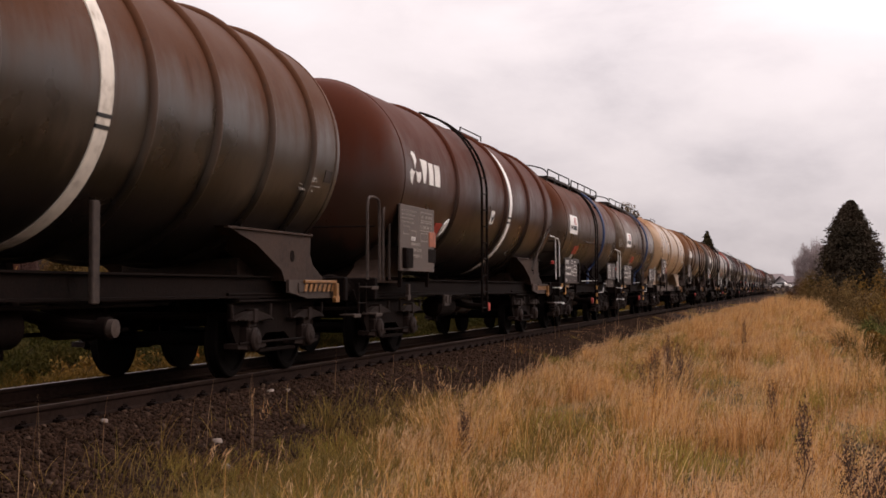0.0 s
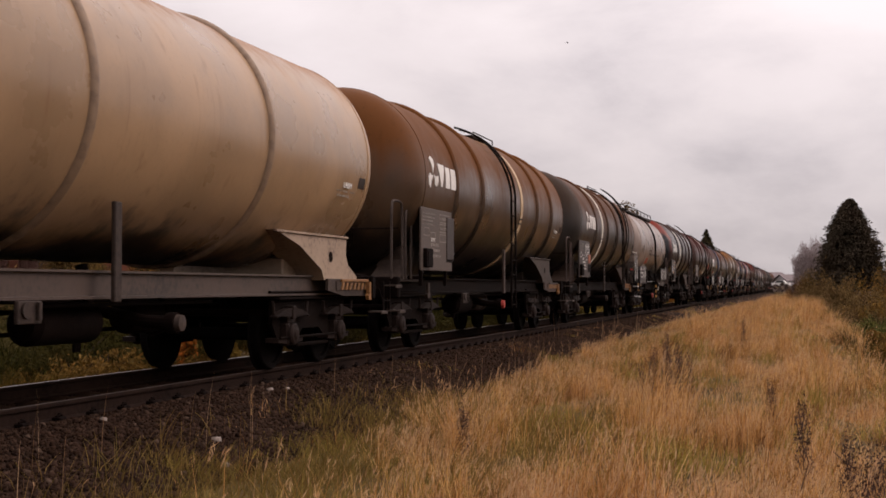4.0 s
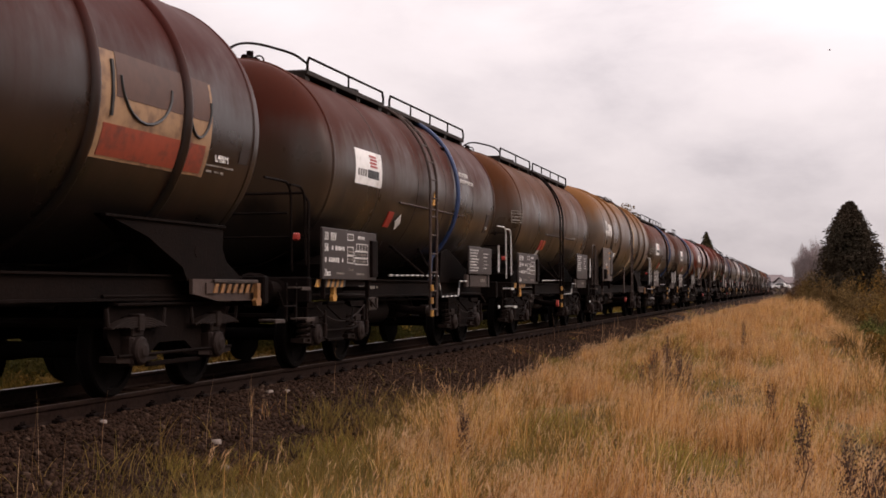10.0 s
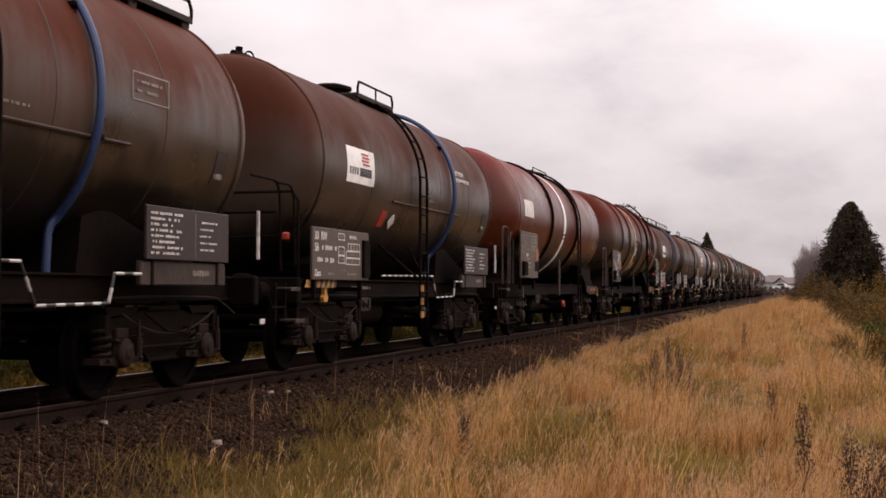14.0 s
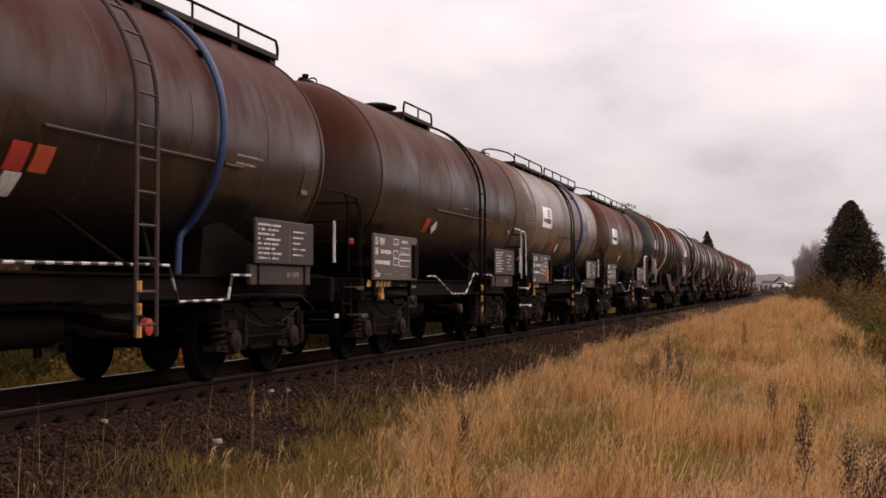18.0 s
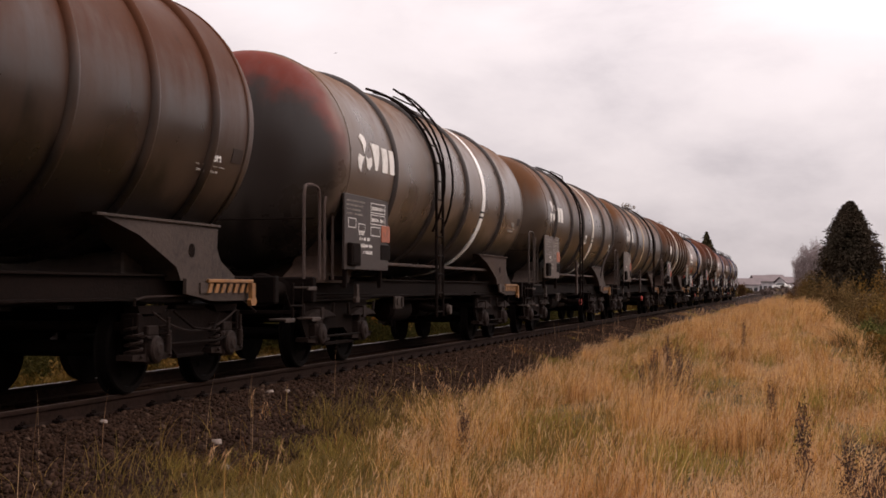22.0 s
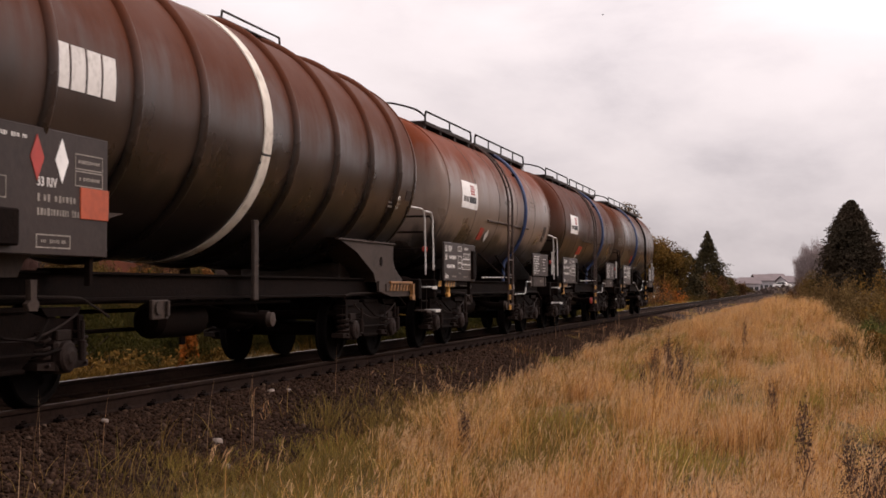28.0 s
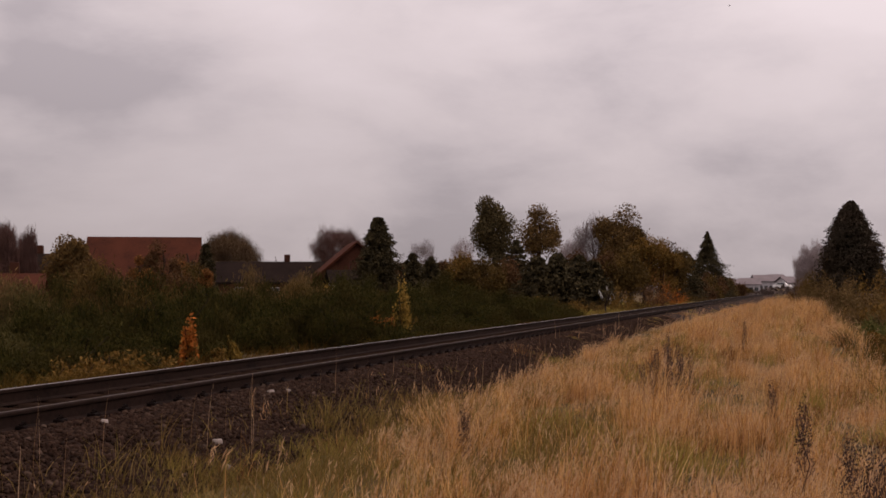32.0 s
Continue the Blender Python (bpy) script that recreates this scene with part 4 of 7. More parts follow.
    for y, z, ln in ((2.15, 2.56, 0.7), (2.15, 2.47, 0.5)) if seed % 2 else ((0.1, 2.56, 0.5),):
        part("lettering", bars([(0, 0, ln)], seed + int(y * 10), 0.028, 0.03), dim, wagon, at=(cylinder_point(r, zc, 0, z, 0.004).x, y, z))
    if seed in (6, 12):
        for words, z in (("FAZA SPOJENA", 3.16), ("SPODNYM VENTILOM", 3.03)):
            words_on(wagon, words, 0.1, 2.05, z, cylinder_point(r, zc, 0, z, 0.006).x, LETTER)
    p = sign("test_plate", 4.2, 4.48, 2.2, 2.56, BOARD)
    x = cylinder_point(r, zc, 0, 2.3, 0.01).x
    words_on(p, "L4BH", 0.09, 4.22, 2.26, x + 0.005, LETTER_DIM)
    part("lettering", frame_lines(Form(), 0, 0.2, 0, 0.13, 0.012), LETTER, p, at=(x + 0.02, 4.24, 2.4))
    def diamond(name, yc, zc_, m, lab, s=0.19):
        pts = []
        for a, b in ((-s, 0), (0, -s), (s, 0), (0, s)):
            pts.append((yc + a, zc_ + b))
        f = Form()
        k = cylinder_point(r, zc, yc, zc_, 0.03)
        q = Vector((0, 0, 1)) - (k - Vector((0, yc, zc))).normalized() * (k.z - zc) / (r + .03)
        vs = [k + Vector((o, y - yc, 0)) + q * (z - zc_) for o in (0, -.012) for y, z in pts]
        f.add(vs, [(0, 1, 2, 3), (7, 6, 5, 4), (0, 4, 5, 1), (1, 5, 6, 2), (2, 6, 7, 3), (3, 7, 4, 0)])
        part(name, f, m, wagon, lab)
    if hazard:
        sign("hazard_plate", -2.05 + plates_at, -1.78 + plates_at, 2.04, 2.27, RED, "red hazard plate", .012)
        if seed % 2:
            sign("hazard_plate", -1.69 + plates_at, -1.42 + plates_at, 2.05, 2.27, ORANGE, "orange-red hazard plate", .012)
            sign("hazard_plate", -1.99 + plates_at, -1.74 + plates_at, 1.84, 2.03, WHITE_WORN, "white hazard plate", .012)
        else:
            diamond("hazard_diamond", -1.48 + plates_at, 2.14, WHITE_WORN, "white hazard diamond", s=.15)
    if seed in (3, 6, 21):
        f = Form()
        vs = [cylinder_point(r, zc, y, z, 0.02) for y, z in ((ladder + .3, 2.5), (ladder + .55, 2.5), (ladder + .42, 2.75))] + [cylinder_point(r, zc, y, z, 0.004) for y, z in ((ladder + .3, 2.5), (ladder + .55, 2.5), (ladder + .42, 2.75))]
        part("warning_triangle", f.add(vs, [(0, 1, 2), (5, 4, 3), (0, 3, 4, 1), (1, 4, 5, 2), (2, 5, 3, 0)]), YELLOW, wagon)
    # grid plate on the front dish
    if grid:
        g = Form()
        for i in range(4):
            frame_lines(g, -0.2, 0.2, -0.13 + 0.07 * i, -0.08 + 0.07 * i, 0.008)
        plate = part("dish_plate", g, LETTER_DIM, wagon)
        plate.matrix_local = pose(1.385, -5.07, 2.68, 0, 0, -31)
    if seed in (8, 24, 27):
        part("lettering", frame_lines(Form(), 0, .72, 0, .26, .012), LETTER_DIM, wagon, at=(cylinder_point(r, zc, 0, 2.95, .012).x, 2.3, 2.86))
        part("lettering", bars([(.08, .18, .5), (.08, .09, .4)], seed, .03, .04), LETTER_DIM, wagon, at=(cylinder_point(r, zc, 0, 2.95, .012).x, 2.3, 2.86))
    if faded:
        sign("faded_sign", 1.9, 2.9, 2.72, 2.98, FADED, "dark rubbed-out sign")
        sign("faded_sign", 3.1, 4.0, 2.28, 2.52, FADED, "dark rubbed-out sign")
    # data boards
    main = lettered_board(wagon, -5.3, -3.05, 1.2, 1.88, 1.44, BOARD_BROWN if seed in (12, 15, 16) else BOARD, seed, "methanol")
    if seed in (15, 18, 21):
        part("warning_plate", Form().box(0.02, 1.75, 0.2, 0.02, 0.34, 0.3, 0.006), ORANGE, main, "orange warning plate with a dark rim")
    if board2:
        lettered_board(wagon, 2.5, 4.35, 1.36, 2.06 if seed == 11 else 1.88, 1.46, BOARD, seed + 5, "list")
    part("lifting_hook", once("lifting_hook", hook_form), YELLOW, wagon, at=(1.3, -4.45, 1.03))
    f1, f2 = Form(), Form()
    for i in range(12):
        (f1 if i % 2 == 0 else f2).prism([(i * .09 - .03, -.05), (i * .09 + .06, -.05), (i * .09 + .12, .05), (i * .09 + .03, .05)], -.015, .015)
    part("warning_bar", once("warning_bar", lambda: f1), YELLOW, wagon, "yellow and black warning bar", at=(1.36, -5.25, 1.15))
    part("warning_bar", once("warning_bar|dark", lambda: f2), BLACK, wagon, at=(1.36, -5.25, 1.15))
    # striped brake shaft with its crank
    line = [(1.42, -2.3, 1.28), (1.42, 0.0, 1.3), (1.42, 0.5, 1.3), (1.42, 0.72, 0.94), (1.42, 1.9, 0.95), (1.42, 2.0, 1.22), (1.42, 2.5, 1.22)]
    dip = ladder > 0.5
    if dip:
        line = [(1.42, -2.3, 1.28), (1.42, -1.8, 1.28), (1.42, -0.7, 0.98), (1.42, 0.3, 0.98), (1.42, 0.95, 1.36), (1.42, 2.4, 1.34)]
    pale, dark = striped_rod(line)
    sh = part("brake_shaft", once("brake_shaft|%d" % dip, lambda: pale), WHITE_WORN, wagon, "white and black striped brake shaft")
    part("dark_band", once("dark_band|%d" % dip, lambda: dark), BLACK, sh)
    part("lettering", bars([(0, 0, .9)], seed + 7, .05, .06), LETTER_DIM, wagon, at=(1.035, -2.6, 1.1))
    underside(wagon, mid, seed)
    end_steps(wagon, yf + 0.35, 1, white_rails)
    part("grab_rail", once("grab_rail|post", lambda: Form().tube([(0, 0, 1.42), (0, 0, 1.98)], 0.022, 8)), WHITE_WORN, wagon, at=(1.4, yr - (1.12 if seed == 28 else 0.72), 0))
    part("end_rail", once("end_rail", lambda: Form().tube([(1.3, 0, 1.1), (1.3, 0, 2.2), (1.22, 0, 2.32), (-1.22, 0, 2.32), (-1.3, 0, 2.2), (-1.3, 0, 1.1)], 0.02, 6).tube([(1.3, 0, 1.75), (-1.3, 0, 1.75)], 0.016, 6)), IRON, wagon, at=(0, yf + 0.7, 0))
    part("reflector", once("reflector", lambda: Form().box(0, 0, 0, .02, .13, .06, .004)), WHITE_WORN, wagon, "small white reflector", at=(1.36, yr - 0.5, 0.7))
    if seed == 20:
        end_steps(wagon, yr - 0.35, -1)
        part("warning_bar", once("warning_bar", lambda: f1), YELLOW, wagon, "yellow and black warning bar", at=(1.36, yr - 1.35, 1.15))
    if seed == 28:
        part("grab_rail", Form().tube(smooth_line([(1.32, yr - 1.3, 1.15), (1.32, yr - 1.3, 2.1), (1.32, yr - 1.25, 2.3), (1.32, yr - 1.15, 2.36), (1.32, yr - .98, 2.36), (1.32, yr - .88, 2.25), (1.32, yr - .86, 2.05), (1.32, yr - .86, 1.15)]), .014, 6), WHITE_WORN, wagon)
    part("tail_lamp", once("tail_lamp", lambda: Form().box(0, 0, 0, 0.09, 0.08, 0.1, 0.02).lathe([(0.03, 0.04), (0.05, 0.03), (0.06, 0)], "y", 12)), RED, wagon, at=(1.15, yf + 0.66, 1.75))
    return wagon


def underside(wagon, mid, seed):
    """Brake cylinder, reservoirs, rigging and pipes between the bogies."""
    part("air_reservoir", once("air_reservoir", lambda: Form().lathe([(-0.62, 0), (-0.6, 0.14), (-0.52, 0.2), (0.52, 0.2), (0.6, 0.14), (0.62, 0)], "y", 20)), IRON, wagon, at=(0.62, mid - 0.9, 0.72))
    part("brake_cylinder", once("brake_cylinder", lambda: Form().lathe([(-0.4, 0), (-0.4, 0.17), (-0.34, 0.19), (0.2, 0.19), (0.24, 0.22), (0.3, 0.22), (0.3, 0.05), (0.7, 0.04), (0.7, 0)], "y", 18)), IRON_LIGHT if seed % 2 else IRON, wagon, at=(0.55, mid + 0.9, 0.76))
    part("brake_rigging", once("brake_rigging", lambda: Form().tube([(0.3, -2.4, 0.62), (0.3, 2.4, 0.62)], 0.025, 6).tube([(-0.5, -2.2, 0.8), (-0.5, 2.2, 0.8)], 0.03, 6).box(0.3, 0, 0.65, 0.04, 0.12, 0.5, 0.01).box(0.3, 1.6, 0.7, 0.04, 0.1, 0.4, 0.01).tube([(0.95, -1.8, 0.9), (0.95, 1.8, 0.9)], 0.02, 6)), IRON, wagon, at=(0, mid, 0))
    part("outlet_valve", once("outlet_valve", lambda: Form().tube([(0.2, 0, 1.3), (0.3, 0, 0.85), (0.9, 0, 0.72), (1.22, 0, 0.7)], 0.07, 10).lathe([(1.2, 0.0), (1.2, 0.11), (1.3, 0.11), (1.32, 0.0)], "x", 14, at=(0, 0, 0.7))), IRON, wagon, at=(0, mid + 0.25, 0))
    part("outlet_cap", once("outlet_cap", lambda: Form().lathe([(1.3, 0.0), (1.3, 0.09), (1.36, 0.085), (1.37, 0.0)], "x", 14, at=(0, 0, 0.7))), RED if seed % 2 else IRON_LIGHT, wagon, at=(0, mid + 0.25, 0))
    part("brake_changer", once("brake_changer", lambda: Form().box(1.08, 0, 0.85, 0.05, 0.36, 0.2, 0.01).lathe([(1.1, 0.0), (1.1, 0.07), (1.13, 0.07), (1.13, 0)], "x", 12, at=(0, -0.08, 0.87)).box(1.13, 0.1, 0.86, 0.03, 0.05, 0.16, 0.01)), IRON_LIGHT, wagon, at=(0, mid - 2.1, 0))


def wagon_ringed(end, length, rings, band, ladder, paint, label, seed, platform, board="tall", cap=None, ring_paint=None, logo=None, r=1.535, zc=2.86,
                 front=1.5, rear=1.3, ring_h=0.062, band_m=None, board_m=None, straps=None, chevron=True, skirt=None, rails=True, upright=5.9, frame_m=None, loops=True, strut=False, belly=False, tail=.25, rear_loops=False, tick=None, ledge=None):
    """Four-axle wagon whose shell carries stiffening rings; rings, band and ladder are given from the tank's rear end forwards."""
    end, cyl, rear = end - tail, length - front - rear - tail, rear + tail
    ladder, platform, upright = ladder and ladder - tail, platform - tail, upright - tail
    band = band and band - tail
    rings = [q - tail if q > 6 else q for q in rings]
    wagon, tank, yf, yr, mid, pivot = start_wagon(end, cyl, front, rear, r, zc, 0.66, paint, label, frame_m=frame_m, leaf=board == "tall")
    e = cyl / 2
    ring_paint = ring_paint or paint
    for q in rings:
        part("stiffening_ring", once("stiffening_ring|%.2f%.3f" % (r, ring_h), lambda: Form().lathe(hoop(r, 0, 0.115, ring_h), "y", 72)), ring_paint, tank, at=(0, e - q, 0))
    for q in (0.02, cyl - 0.02):
        part("weld_seam", once("weld_seam|r%.2f" % r, lambda: Form().lathe(hoop(r, 0, 0.05, 0.012), "y", 72)), paint, tank, at=(0, e - q, 0))
    if band is not None:
        b = part("painted_band", once("painted_band|%.2f" % r, lambda: Form().lathe([(-0.115, r - 0.01), (-0.113, r + 0.012), (0.113, r + 0.012), (0.115, r - 0.01)], "y", 72)), band_m or BAND, tank, "soiled white band round the shell", at=(0, e - band, 0))
        if chevron:
            for dz in (-0.32, -0.42):
                part("band_mark", on_shell(r, 0, -0.118, 0.118, dz, dz + 0.035, 0.016), BLACK, b)
    if cap:
        # front dish and shoulder painted differently
        part("painted_dish", once("painted_dish|%.2f|%.2f" % (r, cyl), lambda: Form().lathe([(y - 0.006, q + 0.006) for y, q in dome(cyl, r, 0.66)[:13]] + [(-e + cap[1], r + 0.008), (-e + cap[1], r - 0.01)], "y", 72)), cap[0], tank)
    top = zc + r - 0.12
    # platform on the crown beside the ladder
    py = e - platform
    def platform_form():
        f = Form()
        for y in (-.8, 0, .8):
            f.box(0, y, 0.105, 1.0, .05, 0.03, 0.006).box(.4, y, .04, .04, .05, .14, .006).box(-.4, y, .04, .04, .05, .14, .006)
        return f.tube([(.52, -.95, .1), (.52, -.93, .2), (.52, .93, .2), (.52, .95, .1)], .016, 6).tube([(-.52, -.95, .1), (-.52, -.93, .2), (-.52, .93, .2), (-.52, .95, .1)], .016, 6)
    deck = part("platform", once("platform", platform_form), DECK, wagon, at=(0, py, top))
    for k in range(5):
        part("slat", once("slat|platform", lambda: Form().box(0, 0, 0.13, .15, 1.8, 0.025, 0.006)), DECK, deck, at=(-.4 + .2 * k, 0, 0))
    part("manhole", once("manhole", lambda: Form().lathe([(-0.1, 0.3), (0.16, 0.3), (0.17, 0.36), (0.22, 0.36), (0.27, 0.2), (0.28, 0)], "z", 24)), IRON, wagon, at=(0.0, py + 0.2, top - 0.02))
    if rails:
        part("crown_rail", once("crown_rail|%.2f" % length, lambda: Form().tube([(0.42, -cyl * 0.36, 0.02), (0.42, cyl * 0.36, 0.02)], 0.018, 6)), IRON, wagon, at=(0, 0, top))
    ly = e - (ladder or 0)
    lad = add_ladder(wagon, r, zc, 76, 0.1, IRON if seed % 3 else RUSTY, ly) if ladder else None
    if seed % 2 == 0 and lad:
        part("ladder_guard", once("ladder_guard|%.2f" % r, lambda: Form().tube([cylinder_point(r, zc, -0.06, zc + r * math.sin(radians(a)), 0.26) for a in range(60, -30, -8)], 0.02, 6).tube([cylinder_point(r, zc, 0.46, zc + r * math.sin(radians(a)), 0.26) for a in range(60, -30, -8)], 0.02, 6)), IRON, lad)
    # end saddles that carry the tank on the frame
    sk = skirt or (SADDLE if seed % 3 != 2 else IRON_LIGHT)
    def saddle():
        f = Form().prism([(-2.75, 1.78), (-0.1, 1.74), (-0.12, 1.52), (-0.02, 1.38), (0.35, 1.22), (0.35, 1.16), (-1.0, 1.16), (-1.1, 1.3), (-1.9, 1.6)], 0.72, 1.2)
        f.prism([(-2.75, 1.78), (-0.1, 1.74), (-0.12, 1.52), (-0.02, 1.38), (0.35, 1.22), (0.35, 1.16), (-1.0, 1.16), (-1.1, 1.3), (-1.9, 1.6)], -1.2, -0.72)
        f.box(0, -0.9, 1.3, 1.6, 1.2, 0.3, 0.02)
        f.box(1.2, -1.42, 1.765, 0.06, 2.66, 0.03, 0.006)
        return f
    sad = once("saddle|ringed", saddle)
    front_saddle = part("saddle", sad, sk, wagon, at=(0, e, 0))
    # dark disc laid on the plate, its colour giving the shade of a hole
    part("slot", once("slot|saddle", lambda: Form().lathe([(1.19, 0.0), (1.19, 0.075), (1.204, 0.075), (1.204, 0.0)], "x", 14)), IRON, front_saddle, at=(0, -0.75, 1.48))
    part("saddle", sad, sk, wagon, at=(0, -e - 0.1, 0), turn_z=180)
    part("end_plate", once("end_plate", lambda: Form().prism([(-0.95, 1.18), (0.66, 1.18), (0.66, 0.94), (-0.3, 0.94), (-0.95, 1.02)], 1.2, 1.24).box(1.25, -0.5, 1.08, 0.02, 0.3, 0.12, 0.004)), RUSTY if seed % 2 else IRON_LIGHT, wagon, at=(0, e, 0))
    edge = part("warning_bar", once("warning_bar|flat", lambda: Form().box(1.27, 0.1, 1.16, 0.03, 1.2, 0.04, 0.006)), IRON_LIGHT if seed % 2 else OLD_YELLOW, wagon, "faded pale warning bar", at=(0, e, 0))
    stripes = Form()
    for i in range(7):
        stripes.prism([(-.5 + i * .17, 1.03), (-.42 + i * .17, 1.03), (-.36 + i * .17, 1.13), (-.44 + i * .17, 1.13)], 1.262, 1.275)
    part("stripe", once("stripe|end", lambda: stripes), OLD_YELLOW if seed % 3 else RUSTY, edge, "faded yellow warning stripes")
    part("lifting_hook", once("lifting_hook", hook_form), OLD_YELLOW, wagon, at=(1.3, e + 0.62, 1.0))
    part("lifting_hook", once("lifting_hook", hook_form), IRON_LIGHT, wagon, at=(1.3, -e + 0.95, 1.0))
    part("upright", once("upright", lambda: Form().box(1.22, 0, 1.4, 0.05, 0.13, 0.95, 0.01)), RUSTY if seed % 2 else IRON_LIGHT, wagon, at=(0, e - upright, 0))
    if belly:
        for s in (-1, 1):
            part("belly_rail", once("belly_rail|%.2f" % cyl, lambda: Form().box(0, 0, 1.47, .14, cyl - 2.6, .05, .01)), RUSTY, wagon, at=(s * 1.02, 0, 0))
    if strut:
        part("diagonal_strut", Form().tube([cylinder_point(r, zc, e - .45, 2.5, .03), cylinder_point(r, zc, e - .75, 2.0, .05), Vector((1.25, e - 1.05, 1.5))], .035, 6), IRON_LIGHT, wagon)
    # boards
    lettered_board(wagon, -e - 0.1, -e + 1.85, 1.34, 2.38, 1.47, board_m or (BOARD_BROWN if seed % 2 else BOARD), seed, board)
    for y0, y1, z0, z1 in ((cyl - 0.35 - e, cyl - 0.1 - e, 2.45, 2.6),):
        part("test_plate", on_shell(r, zc, y0, y1, z0, z1, 0.006), BOARD, wagon)
    x = cylinder_point(r, zc, 0, 2.36, 0.006).x
    part("lettering", bars([(0, 0.12, 0.72), (0.0, 0.05, 0.5)], seed + 9, 0.03, 0.035), LETTER_DIM, wagon, at=(x, e - 1.15, 2.26))
    words_on(wagon, "L4BH", 0.15, e - 0.95, 2.42, cylinder_point(r, zc, 0, 2.46, 0.006).x, LETTER if seed % 3 == 2 else LETTER_DIM)
    if logo:
        y = -e + logo[0]
        if logo[1] == "mark":
            # three curved blades about a centre, then a wedge, a bar and a block
            f = Form()
            blade = [(-.015, .03), (-.06, .20), (-.20, .34), (-.06, .42), (.10, .36), (.14, .22), (.05, .14)]
            for turn in (0, 120, 240):
                c, q = math.cos(radians(turn)), math.sin(radians(turn))
                f.add(*shell_plate(r, zc, [(y + .25 + (u * c - v * q) * .8, 2.95 + (u * q + v * c) * .72) for u, v in blade], .010))
            part("maker_mark", f, LETTER, wagon, "plain white three-bladed mark")
            for outline in ([(.58, 3.16), (.98, 3.16), (.83, 2.78), (.73, 2.78)], [(1.06, 3.14), (1.32, 3.14), (1.32, 2.78), (1.06, 2.78)], [(1.42, 3.14), (1.74, 3.14), (1.74, 2.78), (1.42, 2.78)]):
                part("maker_mark", Form().add(*shell_plate(r, zc, [(y + u, v) for u, v in outline], .010)), LETTER, wagon, "plain white block")
        else:
            f = Form()
            for i in range(4):
                g = on_shell(r, zc, y + 0.26 * i, y + 0.26 * i + 0.22, 2.74, 3.12, 0.007)
                f.add(g.v, g.f)
            part("maker_mark", f, LETTER, wagon, "plain white blocks")
    if ledge:
        y0, y1 = e - ledge[1], e - ledge[0]
        bar = part("shell_ledge", Form().add(*shell_plate(r, zc, [(y0, 2.90), (y1, 2.90), (y1, 2.83), (y0, 2.83)], .05)), RUSTY, wagon, "rusty angle bar across the shell")
        part("shell_rib", Form().add(*shell_plate(r, zc, [(y0 * .45 + y1 * .55 - .02, 2.86), (y0 * .45 + y1 * .55 + .02, 2.86), (y0 * .45 + y1 * .55 + .02, 2.3), (y0 * .45 + y1 * .55 - .02, 2.3)], .04)), RUSTY, bar)
        part("faded_patch", on_shell(r, zc, y0 + .1, y0 + .75, 1.86, 2.1, .005), CREAM, wagon, "faded cream paint patch")
    if tick:
        plate = part("tick_plate", on_shell(r, zc, e - tick - .14, e - tick + .14, 2.36, 2.62, .008), WHITE, wagon, "small white plate with a dark tick")
        part("tick", Form().add(*shell_plate(r, zc, [(e - tick - .1, 2.54), (e - tick - .02, 2.44), (e - tick + .11, 2.55), (e - tick + .11, 2.49), (e - tick - .02, 2.38), (e - tick - .1, 2.47)], .014)), BLACK, plate)
    if logo and logo[1] == "mark" and seed in (6, 7, 9):
        part("hazard_plate", on_shell(r, zc, -e + 2.3, -e + 2.72, 1.96, 2.2, .008), RED, wagon, "faded red hazard plate")
        part("hazard_diamond", Form().add(*shell_plate(r, zc, [(-e + 2.78, 1.98), (-e + 2.98, 2.08), (-e + 3.02, 2.3), (-e + 2.82, 2.2)], .02)), WHITE, wagon, "white hazard plate")
    for i in range(2 if straps else 0):
        part("shell_strap", once("shell_strap|%.2f" % r, lambda: Form().lathe(hoop(r, 0, 0.12, 0.05), "y", 72)), ring_paint, tank, at=(0, e - straps[i], 0))
    underside(wagon, mid, seed)
    if loops:
        end_steps(wagon, yf + 0.4, 1, False, 2.2, False)
        for k, (y0, y1, z0, z1) in enumerate(((0.15, 0.72, 1.2, 2.42), (0.9, 1.22, 1.2, 2.34))):
            part("end_rail", once("end_rail|loop%d" % k, lambda: Form().tube(smooth_line([(0, y0, z0), (0, y0, z1 - .3), (0, y0 + .02, z1 - .1), (0, y0 + .1, z1), (0, y1 - .1, z1), (0, y1 - .02, z1 - .1), (0, y1, z1 - .3), (0, y1, z0)], 3), .021, 6)), IRON_LIGHT if seed % 2 else RUSTY, wagon, at=(1.3, yf + 0.22, 0))
        part("end_rail", once("end_rail|cross", lambda: Form().tube([(1.3, 0, 2.0), (-1.3, 0, 2.0)], .014, 6)), IRON, wagon, at=(0, yf + 0.74, 0))
    if rear_loops:
        for k, (y0, y1, lean) in enumerate(((0.05, 0.5, 0.22), (0.5, 1.1, 0.0))):
            part("end_rail", once("end_rail|rear%d" % k, lambda: Form().tube(smooth_line([(0, y0 - lean, 1.2), (0, y0 - lean * .4, 1.9), (0, y0, 2.22), (0, y0 + .1, 2.33), (0, y1 - .1, 2.33), (0, y1, 2.22), (0, y1, 1.2)], 3), .02, 6)), IRON_LIGHT, wagon, at=(1.3, e + tail - .1, 0))
        part("end_rail", once("end_rail|brace", lambda: Form().tube([(0, -.3, 1.62), (0, .5, 1.62), (0, 1.05, 1.28)], .017, 6)), IRON_LIGHT, wagon, at=(1.3, e + tail - .1, 0))
    part("step", once("step", step_form), IRON_LIGHT, wagon, at=(1.36, yr - 0.5, 0.7))
    return wagon


